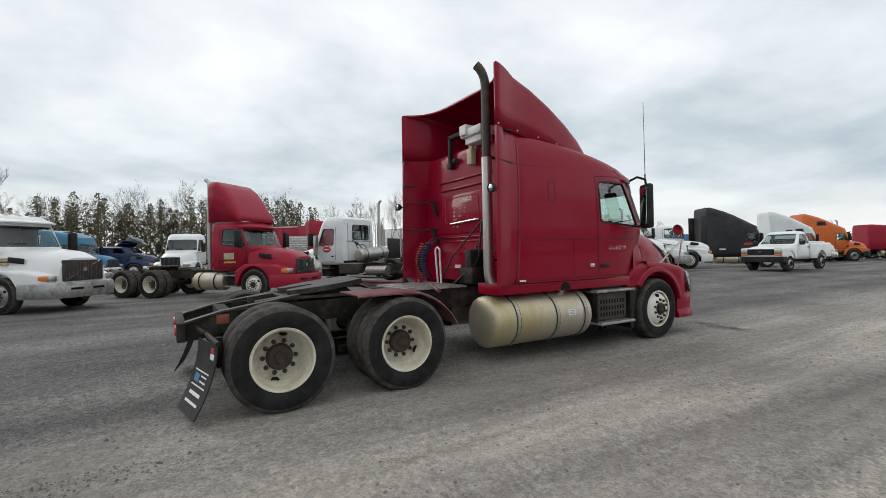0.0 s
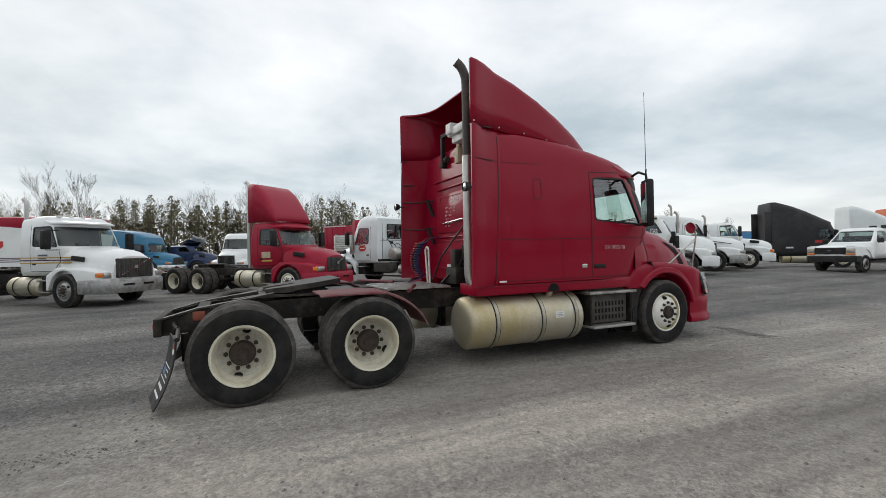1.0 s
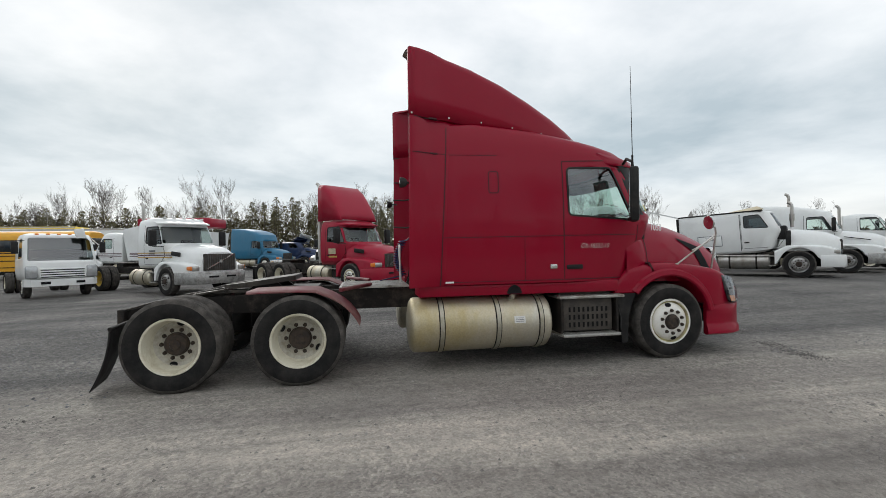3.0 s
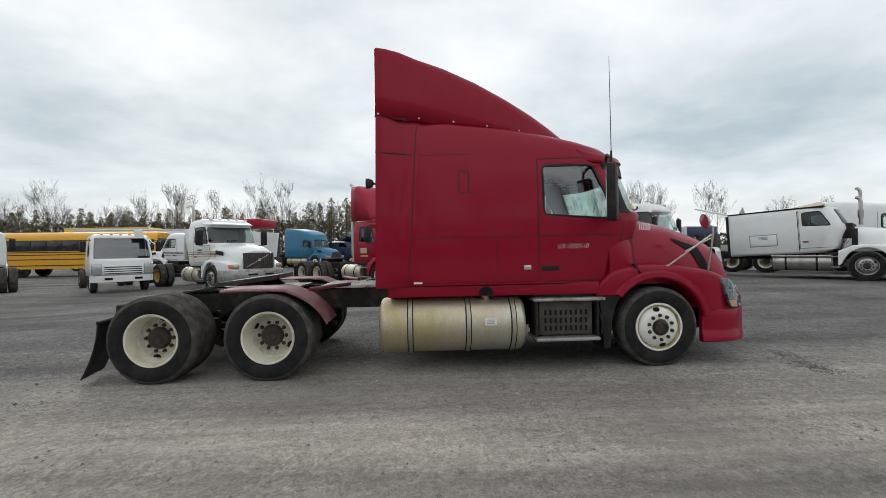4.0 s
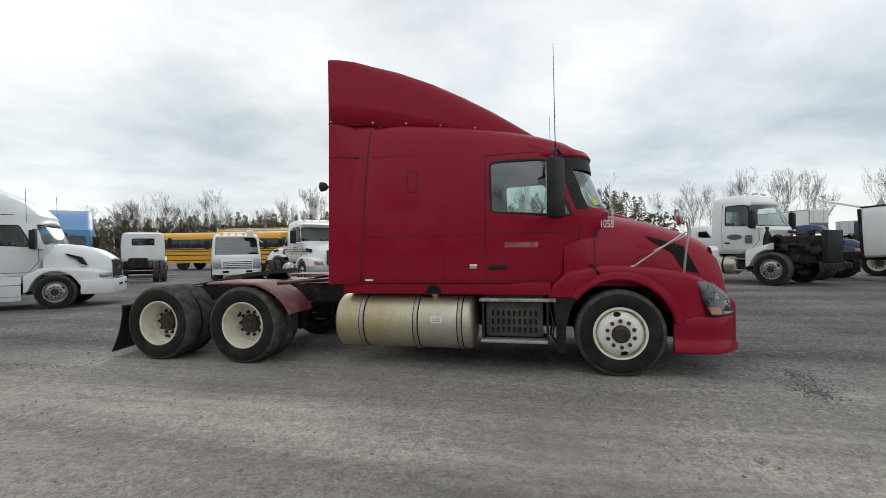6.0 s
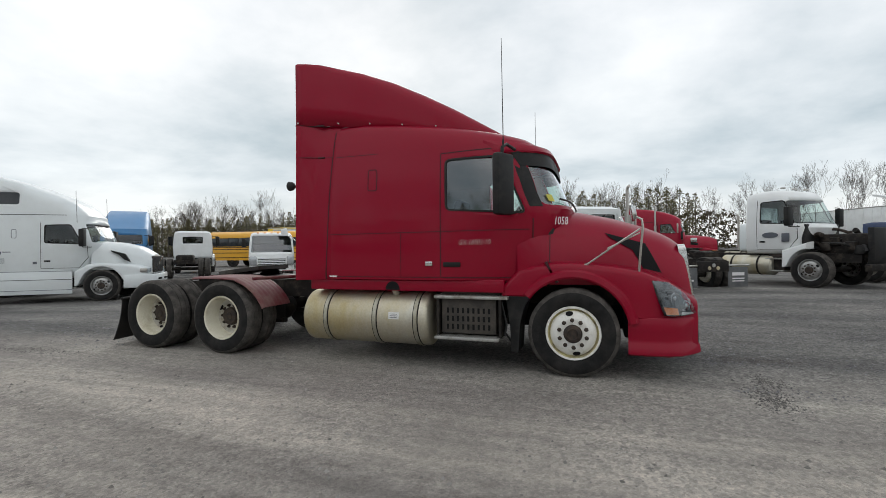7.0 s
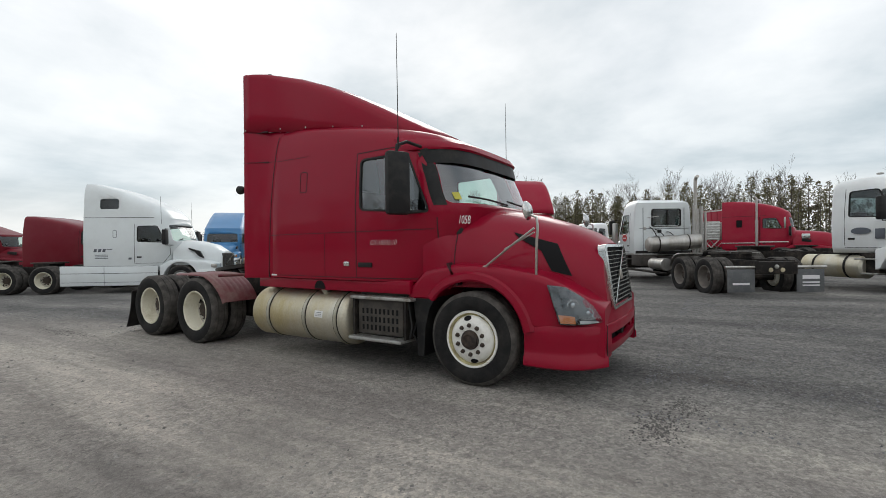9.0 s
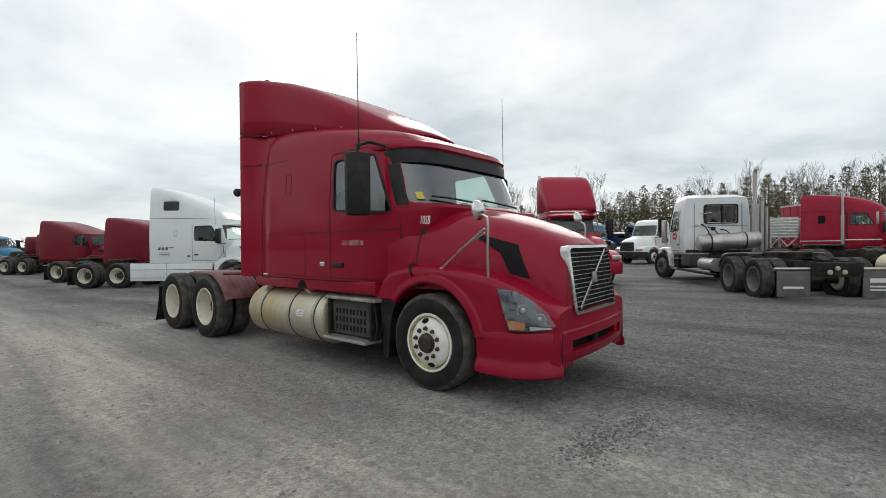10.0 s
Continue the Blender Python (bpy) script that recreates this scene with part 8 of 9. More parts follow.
# white cab-over light truck, windscreen broken
def cab_over():
    t = thing("light_truck", "white cab-over light truck with broken windscreen, bare chassis", "truck", pose(-14.9, 12.35, 0, 0, 0, -50), "parked trucks")
    for s in (-1, 1):
        part("frame_rail", boxed(-4.9, 0.6, s * 0.36 - 0.03, s * 0.36 + 0.03, 0.5, 0.68), M_FRAME, t)
        wheel(t, 0, s * 0.95, s, R=0.41, w=0.22, spin=10)
        dual(t, -3.6, s * 0.98, s, R=0.41, spin=70)
    rows = [(0.62, -0.85, 0.97, 0.98), (0.9, -0.85, 1.02, 1.02), (1.2, -0.85, 1.0, 1.02), (1.4, -0.85, 0.93, 1.01), (1.65, -0.84, 0.82, 0.99), (1.9, -0.82, 0.71, 0.97), (2.1, -0.8, 0.62, 0.94), (2.2, -0.76, 0.52, 0.9), (2.25, -0.6, 0.35, 0.8)]
    bm = shell_of(rows, 0.35, 4)
    panes = [cut_window(bm, rounded([(-0.92, 1.3), (0.92, 1.3), (0.86, 2.1), (-0.86, 2.1)], 0.06, 3), "x", 1)]
    for s in (-1, 1):
        panes.append(cut_window(bm, rounded([(-0.35, 2.05), (0.3, 2.05), (0.52, 1.4), (-0.35, 1.35)], 0.05, 3), "y", s))
    cab = thicken(part("cab", bm, M_WHITE, t), 0.03, M_LINING)
    # half of the windscreen still hangs in its frame
    keep = panes[0]
    bmesh.ops.delete(keep, geom=[f for f in keep.faces if f.calc_center_median().y > 0.62 + 0.35 * math.sin(f.calc_center_median().z * 9)], context="FACES")
    part("broken_windscreen", keep, M_SCREEN, cab, "cracked remains of the windscreen")
    for p in panes[1:]:
        part("side_window", p, M_GLASSDARK, cab)
    fr = part("front_panel", boxed(0.95, 1.035, -0.64, 0.64, 0.7, 1.04, 0.02), M_WHITE, cab)
    for z in (0.72, 0.8, 0.88, 0.96):
        part("grille_slot", boxed(1.0, 1.04, -0.6, 0.6, z, z + 0.03, 0.004), M_DARK, fr)
        part("grille_bar", boxed(1.0, 1.055, -0.6, 0.6, z + 0.032, z + 0.068, 0.01), M_WHITE, fr)
    for k in range(2):
        y = 0.72 + 0.14 * k
        part("bent_strip", tube(bmesh.new(), [(0.66, y, 2.14 - 0.02 * k), (0.78, y + 0.1, 2.0 - 0.04 * k), (0.86, y + 0.22, 1.86 - 0.03 * k)], 0.02, 5), M_STEEL if k % 2 else M_WHITE, cab)
    part("bent_pillar", boxed(0.55, 0.63, 0.7, 1.0, 1.85, 2.2, 0.02, m=pose(0, 0.1, 0.1, 12, 0, 8)), M_WHITE, cab, "bent windscreen pillar")
    for s in (-1, 1):
        part("headlamp", boxed(0.86, 1.03, min(s * 0.66, s * 0.99), max(s * 0.66, s * 0.99), 0.7, 1.12, 0.05), M_LAMPCOVER, cab, "tall clear headlamp")
        part("bumper_slot", boxed(1.05, 1.105, min(s * 0.35, s * 0.6), max(s * 0.35, s * 0.6), 0.5, 0.58), M_DARK, t)
        part("mirror", boxed(0.7, 0.78, min(s * 1.12, s * 1.3), max(s * 1.12, s * 1.3), 1.55, 1.95, 0.02), M_BLACK, cab)
        part("mirror_arm", tube(bmesh.new(), [(0.65, s * 0.95, 2.0), (0.74, s * 1.2, 1.98), (0.74, s * 1.2, 1.9)], 0.012, 5), M_BLACK, cab)
    line = mirrored([(0.55, -1.0), (0.85, -0.99), (1.03, -0.85), (1.08, -0.4), (1.09, 0.0)])
    part("bumper", band(bmesh.new(), line, [(-0.04, 0.66), (0.01, 0.66), (0.015, 0.42), (-0.04, 0.42)]), M_WHITE, t, "white front bumper")
    part("dashboard", boxed(0.4, 0.75, -0.85, 0.85, 1.1, 1.38, 0.04), M_BLACK, cab)
    part("seat", boxed(-0.5, -0.2, -0.85, 0.85, 1.0, 1.7, 0.06), M_DARK, cab)
    part("cab_floor", boxed(-0.8, 0.8, -0.9, 0.9, 0.66, 0.7), M_DARK, cab)
    roof_lamps(cab, 0.45, 2.2, 5, 0.6)
    return t


cab_over()


# yellow school bus behind
def school_bus():
    t = thing("school_bus", "yellow school bus with black rub rails", "bus", pose(-26.0, 26.3, 0, 0, 0, 6))
    rows = []
    for x, w, zt in ((-5.6, 1.18, 2.9), (-5.5, 1.22, 3.0), (5.0, 1.22, 3.0), (5.1, 1.18, 2.92)):
        r = [(x, -w, 0.55)]
        r += [(x, -w * math.cos(a) ** 0.5 if math.cos(a) > 0 else 0, 2.45 + (zt - 2.45) * math.sin(a)) for a in (math.pi / 2 * k / 6 for k in range(7))]
        r += [(x, -y, z) for _, y, z in reversed(r[:-1])]
        rows.append(r)
    body = part("body", skin(bmesh.new(), rows), M_YELLOW, t)
    for s in (-1, 1):
        for z in (0.75, 1.15, 1.45, 1.62):
            part("rub_rail", boxed(-5.4, 4.9, s * 1.225 - 0.012, s * 1.225 + 0.012, z, z + 0.05), M_BLACK, body)
        part("window_band", boxed(-5.35, 4.95, s * 1.216 - 0.012, s * 1.216 + 0.012, 1.72, 2.43), M_BLACK, body)
        for k in range(11):
            x = -5.3 + 0.93 * k
            part("window", boxed(x, x + 0.88, s * 1.222 - 0.012, s * 1.222 + 0.012, 1.75, 2.4, 0.02), M_DARKGLASS, body)
        for x in (-3.2, 3.9):
            wheel(t, x, s * 1.18, s, R=0.5, w=0.27, rim_mat=M_BLACK, detail=False)
    bm = skin(bmesh.new(), hood_rings(5.05, 6.3, [(0, 1.0, 1.7, 0.6), (0.8, 0.9, 1.6, 0.6), (1, 0.8, 1.4, 0.6)], 3.5, 6), False)
    part("hood", bm, M_YELLOW, t)
    part("windscreen", boxed(5.08, 5.12, -1.0, 1.0, 1.75, 2.55, 0.02), M_DARKGLASS, t)


M_DARKGLASS = worn("dark_window_glass", (0.02, 0.024, 0.027), (0.05, 0.055, 0.058), 0.08, 0.2, 3, spec=0.6)
school_bus()


def trailer(label, x, y, head, length, z0, z1, mat, rear_axles=(0.9, 2.2), w=1.25, name="semi_trailer", ribs=0):
    t = thing(name, label, "trailer", pose(x, y, yard_level(x, y), 0, 0, head), "parked trailers")
    b = part("body", boxed(0, length, -w, w, z0, z1, 0.03), mat, t)
    for s in (-1, 1):
        for k in range(ribs):
            xx = length * (k + 0.5) / ribs
            part("side_rib", boxed(xx - 0.03, xx + 0.03, s * w - 0.02, s * w + 0.02, z0 + 0.05, z1 - 0.05), mat, b)
        for ax in rear_axles:
            dual(t, ax, s * 1.2, s)
        part("landing_leg", boxed(length - 2.2, length - 2.0, s * 0.8 - 0.06, s * 0.8 + 0.06, 0.0, z0), M_FRAME, t)
        part("top_rail", boxed(0, length, s * w - 0.02, s * w + 0.03 if s > 0 else s * w + 0.02, z1 - 0.12, z1 - 0.03), M_STEEL, b)
    for yy in (-0.6, 0.6):
        part("door_bar", tube(bmesh.new(), [(-0.03, yy, z0 + 0.1), (-0.03, yy, z1 - 0.1)], 0.02, 6), M_STEEL, b)
    part("door_frame", boxed(-0.02, 0.0, -w + 0.05, w - 0.05, z0 + 0.05, z1 - 0.05), M_WHITE2, b)
    return t


trailer("yellow box trailer beyond the bus", -34.5, 37.0, 5, 7.0, 1.1, 3.85, M_LEMON)
trailer("low white trailer roof beyond the bus", -33.0, 36.0, 4, 10.0, 1.1, 3.6, M_WHITE2)
box_trailer = trailer("long white box trailer in the distance", 30.1, 54.05, 107, 13.0, 1.2, 4.0, M_WHITE, ribs=12)
part("lower_panel", boxed(-0.035, -0.021, -1.15, 1.15, 1.25, 2.45), M_RIMDARK, box_trailer, "dirty grey lower half of the doors")
part("corner_post", boxed(-0.05, -0.01, 1.08, 1.24, 1.2, 3.95, 0.01), M_RIMGREY, box_trailer)
trailer("blue open dump trailer in the distance", 33.2, 55.0, 12, 5.0, 1.1, 2.6, M_NAVY)
trailer("red box body in the row beyond the day-cab trucks", 2.0, 36.0, -50, 2.4, 1.1, 3.85, M_RED2, (1.2,), ribs=4)
trailer("blue box trailer beyond the white tractors", 41.0, 26.0, -50, 8.0, 1.1, 2.9, M_SKYBLUE)
# stripped wrecks between the rows
tX, cX = tractor("black-roofed wrecked truck beyond the row", 13.5, 32.0, -30, M_BLACKPAINT, stretched(MID, -3.0, 0.8), (-5.0, -6.3), -7.0, cabkw={"windows": False})
tY, cY = tractor("stripped white truck without bonnet", 10.3, 25.0, -40, M_WHITE2, stretched(DAY, -1.7, 0.85), (-4.5, -5.8), -6.6, cabkw={"windows": False, "win": (-1.2, -0.75, -0.5, 1.8, 2.15), "ws": (0.85, 1.8, 2.15)}, stack=((-1.9, -0.7, 1.0, 3.1),), mirrors=False)
tZ, cZ = tractor("dark stripped truck with tangled parts", 17.5, 27.5, -35, M_NAVY, stretched(DAY, -1.9, 0.9), (-4.5, -5.8), -6.6, cabkw={"windows": False, "win": (-1.2, -0.75, -0.5, 1.8, 2.2), "ws": (0.85, 1.8, 2.2)}, mirrors=False)


# white pickup coming in across the yard
def pickup():
    t = thing("pickup_truck", "white single-cab pickup truck with black bumper", "car", pose(19.83, 5.8, yard_level(19.83, 5.8), 0, 0, 178.8))
    for x in (0.0, -3.45):
        for s in (-1, 1):
            wheel(t, x, s * 0.93, s, R=0.4, w=0.25, rim_mat=M_RIMGREY, spin=15)
    rows = [(0.0, 0.93, 1.14, 0.55), (0.5, 0.92, 1.12, 0.55), (0.9, 0.9, 1.05, 0.55), (1.0, 0.86, 0.98, 0.55)]
    bm = skin(bmesh.new(), hood_rings(-0.75, 0.88, rows, 5.5, 10), False)
    bm.verts.ensure_lookup_table()
    bm.faces.new(list(bm.verts)[-25:])
    part("hood", bm, M_WHITE, t)
    crow = [(0.5, -2.15, -0.5, 0.95), (0.7, -2.15, -0.5, 0.97), (1.12, -2.15, -0.55, 0.96), (1.2, -2.13, -0.62, 0.94), (1.45, -2.08, -0.95, 0.86), (1.68, -2.0, -1.2, 0.78), (1.76, -1.9, -1.3, 0.72), (1.79, -1.75, -1.5, 0.55)]
    bm = shell_of(crow, 0.5, 4)
    panes = [cut_window(bm, rounded([(-0.8, 1.2), (0.8, 1.2), (0.68, 1.66), (-0.68, 1.66)], 0.05, 3), "x", 1), cut_window(bm, rounded([(-0.7, 1.2), (0.7, 1.2), (0.62, 1.62), (-0.62, 1.62)], 0.05, 3), "x", -1)]
    for s in (-1, 1):
        panes.append(cut_window(bm, rounded([(-1.95, 1.62), (-1.35, 1.64), (-0.9, 1.2), (-2.0, 1.2)], 0.04, 3), "y", s))
    cab = thicken(part("cab", bm, M_WHITE, t), 0.03, M_LINING)
    for p in panes:
        part("window", p, M_GLASS, cab)
    part("seat", boxed(-1.9, -1.6, -0.75, 0.75, 0.7, 1.45, 0.06), M_DARK, cab)
    part("dashboard", boxed(-1.0, -0.65, -0.8, 0.8, 0.85, 1.16, 0.04), M_BLACK, cab)
    for s in (-1, 1):
        bed = part("bed_side", fender(bmesh.new(), s, -4.5, -2.18, -3.45, 0.4, 0.47, 0.86, 0.95, lambda x: 1.2, 0.04, 24), M_WHITE, t)
        part("bed_side_low", boxed(-4.5, -3.95, min(s * 0.86, s * 0.945), max(s * 0.86, s * 0.945), 0.55, 0.82, 0.02), M_WHITE, bed)
        part("bed_side_low", boxed(-2.95, -2.18, min(s * 0.86, s * 0.945), max(s * 0.86, s * 0.945), 0.5, 0.82, 0.02), M_WHITE, bed)
        part("wheel_arch", fender(bmesh.new(), s, -0.6, 0.85, 0.0, 0.4, 0.47, 0.6, 0.96, lambda x: 1.02, 0.06, 18), M_WHITE, t)
        part("headlamp", boxed(0.8, 0.93, min(s * 0.62, s * 0.93), max(s * 0.62, s * 0.93), 0.75, 0.95, 0.03), M_STEEL, t, "headlamp")
        part("indicator", boxed(0.8, 0.925, min(s * 0.62, s * 0.93), max(s * 0.62, s * 0.93), 0.68, 0.74, 0.01), M_AMBER, t)
        part("mirror", boxed(-0.95, -0.82, min(s * 0.98, s * 1.2), max(s * 0.98, s * 1.2), 1.15, 1.35, 0.03), M_BLACK, cab)
        part("door_gap", boxed(-1.98, -1.97, s * 0.972 - 0.004, s * 0.972 + 0.004, 0.55, 1.2), M_DARK, cab)
        part("door_handle", boxed(-1.9, -1.75, s * 0.972 - 0.012, s * 0.972 + 0.012, 1.02, 1.06), M_BLACK, cab)
    part("tailgate", boxed(-4.55, -4.48, -0.94, 0.94, 0.6, 1.2, 0.02), M_WHITE, t)
    part("bed_floor", boxed(-4.48, -2.18, -0.87, 0.87, 0.6, 0.66), M_WHITE, t)
    part("bed_load", boxed(-4.3, -2.4, -0.8, 0.8, 0.9, 1.3, 0.08), M_WHITEPL, t, "pale sheet over the load")
    g = part("grille", boxed(0.85, 0.95, -0.6, 0.6, 0.72, 0.98, 0.02), M_BLACK, t, "dark barred grille")
    for z in (0.75, 0.83, 0.91):
        part("grille_bar", boxed(0.94, 0.965, -0.56, 0.56, z, z + 0.035, 0.006), M_BLACK, g)
    part("badge", boxed(0.955, 0.975, -0.08, 0.08, 0.825, 0.885, 0.01), M_LOGOGREY, g)
    line = mirrored([(0.5, -1.0), (0.85, -0.98), (1.0, -0.85), (1.06, -0.4), (1.07, 0.0)])
    part("bumper", band(bmesh.new(), line, [(-0.05, 0.64), (0.0, 0.64), (0.02, 0.58), (0.0, 0.4), (-0.05, 0.4)]), M_BLACK, t, "black front bumper")
    part("chassis", boxed(-4.4, 0.8, -0.5, 0.5, 0.38, 0.55), M_FRAME, t)
    # a high-set body
    for o in t.children_recursive:
        if o.type == "MESH" and not o.parent.name.startswith("wheel"):
            for v in o.data.vertices:
                v.co.z = v.co.z * 1.12 + 0.03


pickup()


# ---- trees along the far edge ----
def bare_tree_meshes(seed, height):
    """Trunk with limbs, and the fine twigs of a leafless tree."""
    rnd = random.Random(seed)
    wood, twigs = bmesh.new(), bmesh.new()

    def grow(p, d, length, r, level):
        n = (6, 4, 3, 3, 2)[level]
        pts, rs = [p], [r]
        q = p.copy()
        bend = 0.05 if level == 0 else 0.13
        for i in range(n):
            d = (d + Vector((rnd.uniform(-bend, bend), rnd.uniform(-bend, bend), 0.09))).normalized()
            q = q + d * length / n
            pts.append(q.copy())
            rs.append(max(0.008, r * (1 - 0.75 * (i + 1) / n)))
        tube(wood if level < 2 else twigs, pts, rs, 5 if level < 2 else 3, False)
        if level >= 4:
            return
        for i in range((rnd.randint(9, 12), 5, 4, 3)[level]):
            f = rnd.uniform(0.22, 0.98) if level == 0 else rnd.uniform(0.25, 1.0)
            k = min(n - 1, int(f * n))
            base = pts[k].lerp(pts[k + 1], f * n - k)
            a = rnd.uniform(0, 2 * math.pi)
            side = rnd.uniform(0.32, 0.6) * (1.25 - 0.5 * f if level == 0 else 1.0)
            nd = (d + Vector((math.cos(a), math.sin(a), 0.15)) * side).normalized()
            grow(base, nd, length * (rnd.uniform(0.5, 0.68) * (1.1 - 0.45 * f) if level == 0 else rnd.uniform(0.42, 0.62)), max(0.01, rs[k] * 0.45), level + 1)
    grow(Vector((0, 0, 0)), Vector((0, 0, 1)), height * 0.8, height * 0.0085, 0)
    return wood, twigs


def conifer_meshes(seed, height):
    """A tall narrow winter tree: stem, and many ragged clumps of needles."""
    rnd = random.Random(seed)
    stem = tube(bmesh.new(), [(0, 0, 0), (0.05, 0, height * 0.5), (0, 0.05, height)], [height * 0.012, height * 0.008, 0.02], 6)
    crown = bmesh.new()
    n = 420
    for i in range(n):
        f = rnd.random() ** 0.8
        z = height * (0.12 + 0.88 * f)
        reach = height * 0.17 * (1 - f) ** 0.55 * rnd.uniform(0.15, 1.15) + 0.1
        a = rnd.uniform(0, 2 * math.pi)
        c = Vector((reach * math.cos(a), reach * math.sin(a), z - 0.2 * reach))
        s = rnd.uniform(0.08, 0.19)
        for k in range(3):
            u = Vector((rnd.uniform(-1, 1), rnd.uniform(-1, 1), rnd.uniform(-0.7, 0.7))).normalized() * s
            v = Vector((rnd.uniform(-1, 1), rnd.uniform(-1, 1), rnd.uniform(-0.7, 0.7))).normalized() * s * 0.6
            vs = [crown.verts.new(c + u), crown.verts.new(c - u * 0.4 + v), crown.verts.new(c - u * 0.5 - v)]
            crown.faces.new(vs)
    return stem, crown


def make_tree(kind, seed, height):
    if kind == "bare":
        a, b = bare_tree_meshes(seed, height)
        t = thing("bare_tree", "leafless grey deciduous tree at the yard's edge", "tree", None, "trees at the yard's edge")
        part("trunk", a, M_BARK, t, "", 60)
        part("crown", b, M_TWIG, t, "fine bare twigs", 0)
    else:
        a, b = conifer_meshes(seed, height)
        t = thing("evergreen_tree", "narrow dark olive evergreen tree at the yard's edge", "tree", None, "trees at the yard's edge")
        part("trunk", a, M_BARK, t, "", 60)
        part("crown", b, M_CONIFER, t, "ragged olive needle clumps", 0)
    return t


BARE = [make_tree("bare", 20 + k, 12.5) for k in range(5)]
EVER = [make_tree("evergreen", 40 + k, 9.4) for k in range(5)]
PLACED = set()


def plant(pool, x, y, scale, rnd):
    k = rnd.randrange(len(pool))
    m = pose(x, y, yard_level(x, y) - 0.05, 0, 0, rnd.uniform(0, 360))
    src = pool[k]
    if (id(pool), k) not in PLACED:
        PLACED.add((id(pool), k))
        src.matrix_basis = m @ Matrix.Diagonal((scale, scale, scale, 1))
        return
    o = copy_thing(src, m)
    o.scale = (scale * rnd.uniform(0.9, 1.1), scale * rnd.uniform(0.9, 1.1), scale)


rnd = random.Random(7)
# the wood behind the parked trucks, from beyond the buses to behind the wrecks
for i in range(300):
    x = -112 + i * 0.42 + rnd.uniform(-0.7, 0.7)
    y = 67 + rnd.uniform(-3, 6)
    h = 0.86 if x < -20 else 1.0
    plant(EVER, x, y, h * rnd.uniform(0.74, 1.06) * (1.0 + 0.02 * max(0, min(1, (x + 2) / 14))), rnd)
for i in range(62):
    x = -98 + i * 1.81 + rnd.uniform(-1.2, 1.2)
    y = 71 + rnd.uniform(-3, 5)
    plant(BARE, x, y, rnd.uniform(0.56, 0.88), rnd)
# single leafless trees further along
for x, y, s in ((14.2, 62, 0.85), (17.7, 61, 0.8), (19.5, 62, 0.9), (20.8, 60, 0.88), (23.4, 60, 0.85), (25.2, 60, 0.98), (27.4, 59, 0.85), (28.6, 58, 0.95), (30.6, 57, 0.9), (32.5, 58, 0.8), (35.4, 53, 0.85), (38.5, 55, 0.8), (46, 52, 0.7), (52, 62, 0.7), (60, 60, 0.75), (72, 58, 0.7), (98, 64, 0.6), (110, 60, 0.65), (128, 40, 0.6), (150, 34, 0.6), (158, 28, 0.6), (170, 22, 0.6)):
    plant(BARE, x, y, s * (0.64 if x < 70 else 0.76), rnd)


for i in range(46):
    x = -75 + i * 3.1 + rnd.uniform(-1.5, 1.5)
    plant(BARE if i % 3 else EVER, x, -38 + rnd.uniform(-4, 3), rnd.uniform(0.75, 1.05), rnd)


def far_woods():
    """The low brush and far woods on the horizon, too dense to count."""
    r = random.Random(2)
    vs, fs = [], []

    def clump(x, y, z, s):
        for k in range(3):
            p = [Vector((r.uniform(-1, 1), r.uniform(-1, 1), r.uniform(-1, 1))) * s for _ in range(3)]
            n = len(vs)
            vs.extend([(x + q.x, y + q.y, max(0.0, z + q.z)) for q in p])
            fs.append((n, n + 1, n + 2))
    for i in range(17000):
        x = r.uniform(-120, 20)
        y = 71 + r.uniform(-3, 7)
        clump(x, y, r.uniform(0, 1) ** 1.2 * 6.5, r.uniform(0.15, 0.4))
    for i in range(2600):
        a = r.uniform(radians(2), radians(62))
        d = r.uniform(180, 230)
        clump(d * math.cos(a), d * math.sin(a), r.uniform(0, 1) ** 1.5 * 6, r.uniform(0.6, 1.5))
    for i in range(1500):
        a = r.uniform(radians(150), radians(215))
        d = r.uniform(180, 230)
        clump(d * math.cos(a), d * math.sin(a), r.uniform(0, 1) ** 1.5 * 4, r.uniform(0.6, 1.5))
    for i in range(3500):
        clump(r.uniform(-90, 90), -42 + r.uniform(-4, 3), r.uniform(0, 1) ** 1.3 * 5, r.uniform(0.3, 0.8))
    me = bpy.data.meshes.new("far_woods")
    me.from_pydata(vs, [], fs)
    o = mesh_part("far_woods", me, M_BRUSH, None, "", 0)
    tagged(o, "dense brown and olive brush along the horizon", "woods", kind="stuff")


M_BRUSH = worn("winter_brush", (0.05, 0.045, 0.028), (0.12, 0.1, 0.06), 0.9, 0.95, 0.25, 0.35, 0.65, spec=0.1)
far_woods()


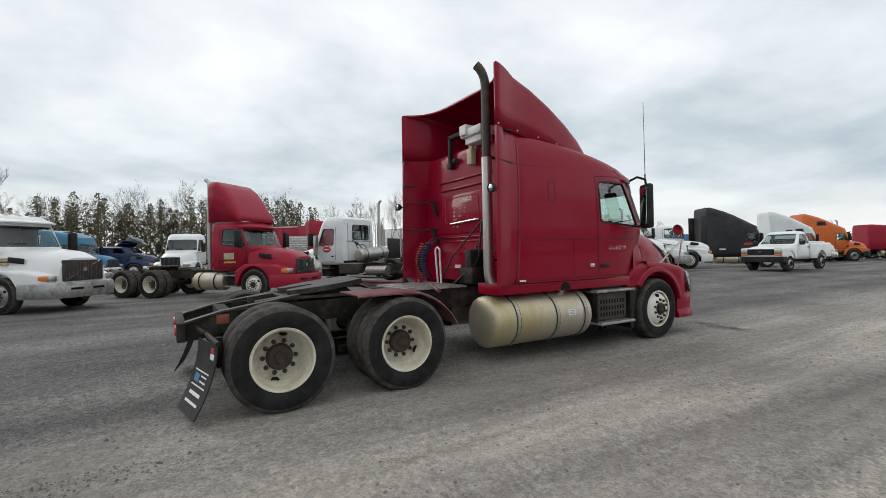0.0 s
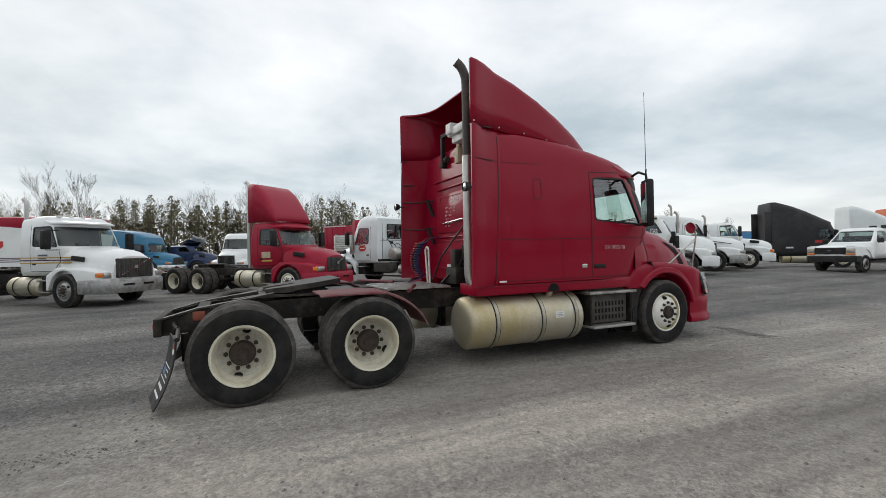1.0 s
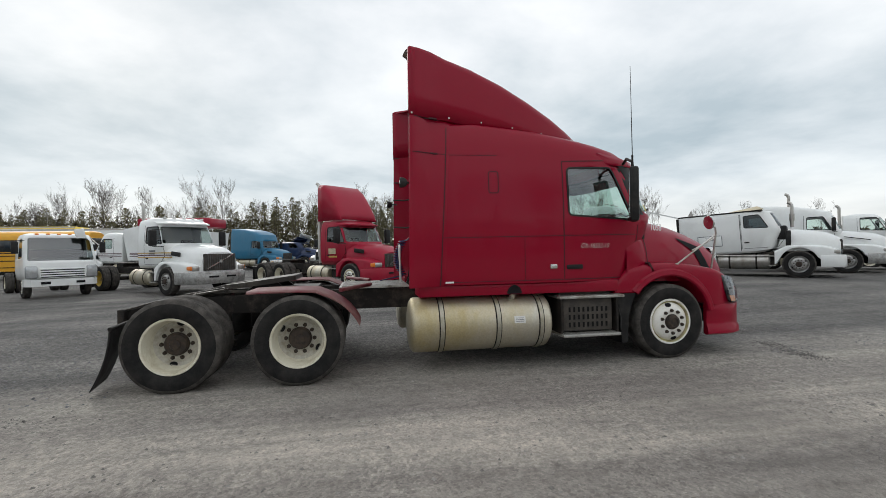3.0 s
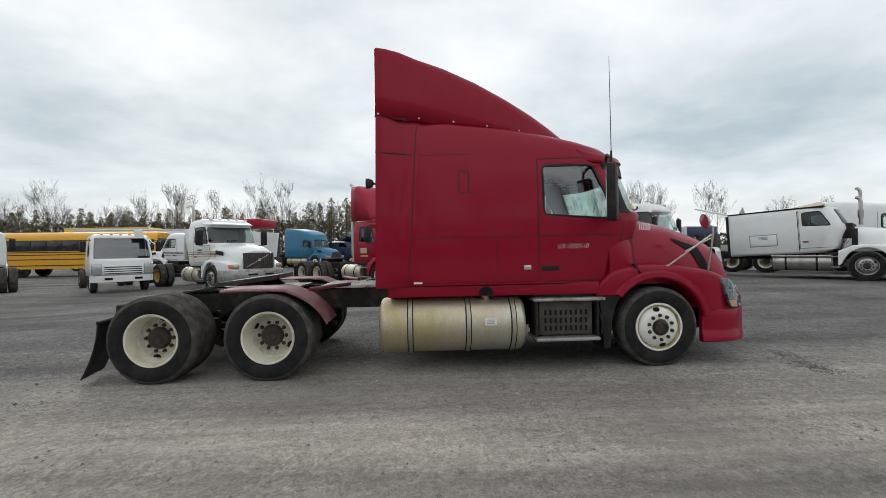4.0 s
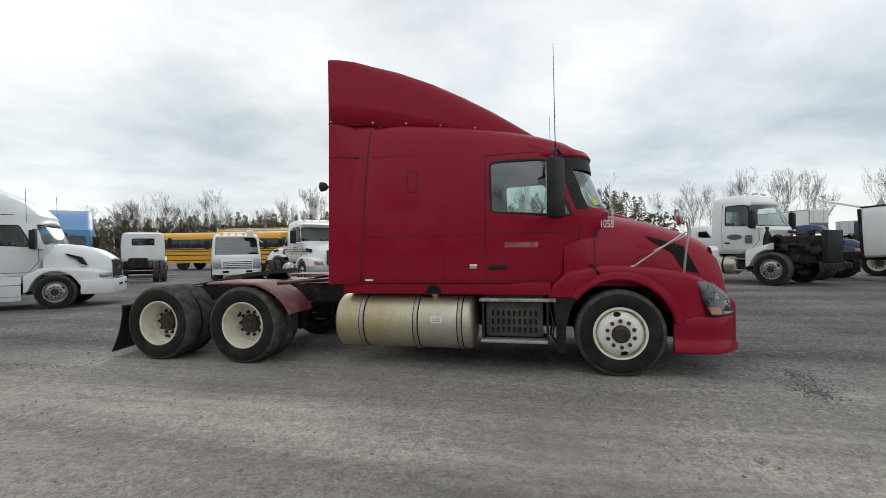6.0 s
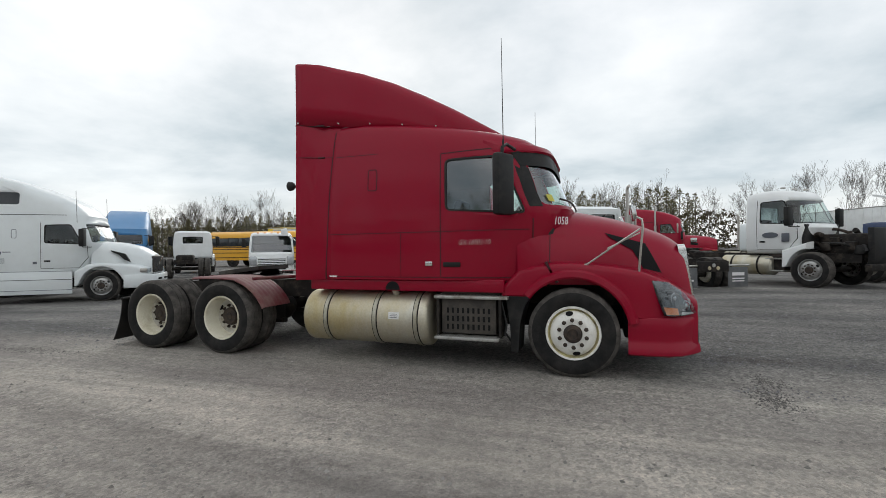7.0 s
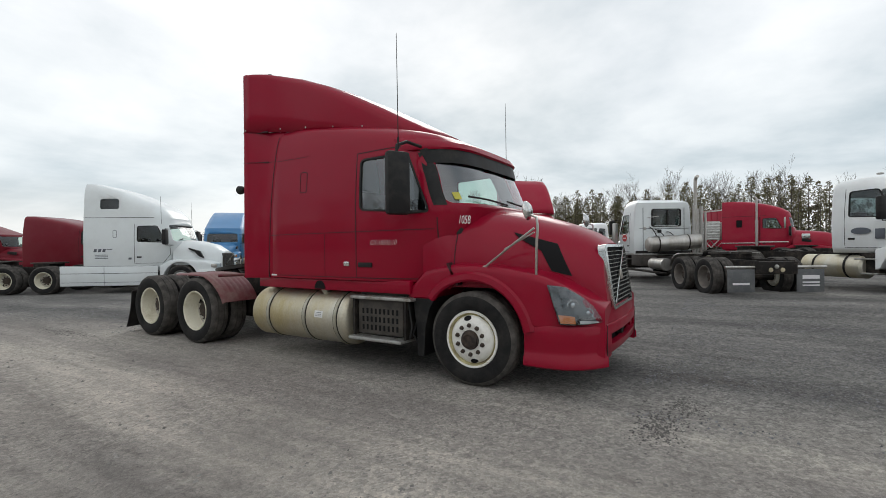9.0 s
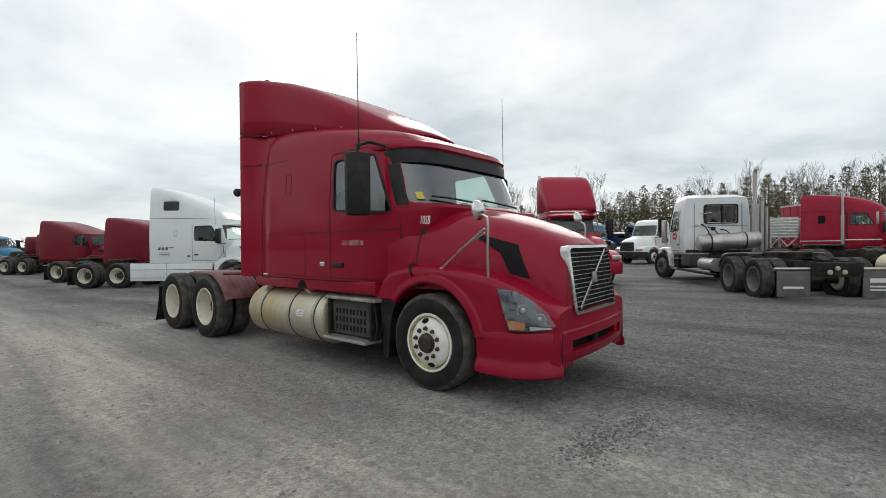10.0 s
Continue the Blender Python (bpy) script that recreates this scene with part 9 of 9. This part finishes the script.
# ---- loose stones on the packed gravel ----
def stones(label, mat, seed, places):
    """Loose stones as one sheet of small angular bits; places yields (x, y, size)."""
    r = random.Random(seed)
    vs, fs = [], []
    for x, y, s in places(r):
        z = ground_height(x, y)
        n = len(vs)
        a = r.uniform(0, 6.28)
        for k in range(4):
            b = a + k * 1.5708 + r.uniform(-0.3, 0.3)
            vs.append((x + s * r.uniform(0.8, 1.3) * math.cos(b), y + s * r.uniform(0.8, 1.3) * math.sin(b), z - 0.002))
        vs.append((x + s * r.uniform(-0.2, 0.3), y + s * r.uniform(-0.2, 0.2), z + s * r.uniform(0.4, 0.9)))
        fs += [(n, n + 1, n + 4), (n + 1, n + 2, n + 4), (n + 2, n + 3, n + 4), (n + 3, n, n + 4)]
    me = bpy.data.meshes.new("pebbles")
    me.from_pydata(vs, [], fs)
    tagged(mesh_part("pebbles", me, mat, None, "", 0), label, "gravel", kind="stuff")


def on_the_lane(r):
    for i in range(7000):
        yield r.uniform(-11, 9.5), -1.2 - 5.2 * r.random() ** 0.8, 0.005 + 0.017 * r.random() ** 3


def beyond_the_lane(r):
    for i in range(16000):
        x, y = 1.5 + 13 * r.random() ** 1.5, r.uniform(-1.2, 7)
        if noise.noise((x * 0.6, y * 0.9, 2)) < -0.15:
            continue
        yield x, y, 0.006 + 0.013 * r.random() ** 2
    for i in range(3500):
        yield r.uniform(-13, -6.5), r.uniform(-1.5, 6), 0.007 + 0.018 * r.random() ** 2


def in_heaps(r):
    for cx, cy, sx, sy, n in HEAPS:
        for i in range(n):
            yield r.gauss(cx, sx), r.gauss(cy, sy), 0.005 + 0.011 * r.random() ** 2


HEAPS = ((2.15, 0.25, 0.3, 0.09, 900), (1.76, -1.35, 0.09, 0.2, 700), (1.9, -0.75, 0.1, 0.12, 400), (2.24, 1.4, 0.2, 0.06, 150), (-7.6, -1.9, 0.5, 0.1, 400))
M_STONE = worn("grey_limestone", (0.16, 0.15, 0.138), (0.36, 0.34, 0.315), 0.9, 0.95, 5, 0.4, 0.6)
M_SHARD = worn("blue_grey_crushed_stone", (0.085, 0.085, 0.09), (0.25, 0.25, 0.258), 0.9, 0.95, 9, 0.4, 0.6)
M_CLOD = worn("dark_damp_grit", (0.075, 0.07, 0.066), (0.17, 0.158, 0.148), 0.9, 0.95, 9, 0.4, 0.6)
stones("loose grey stones scattered on the packed gravel", M_STONE, 9, on_the_lane)
stones("loose blue-grey crushed stone beyond the packed lane", M_SHARD, 10, beyond_the_lane)
stones("small dark heaps of damp grit on the gravel", M_CLOD, 11, in_heaps)
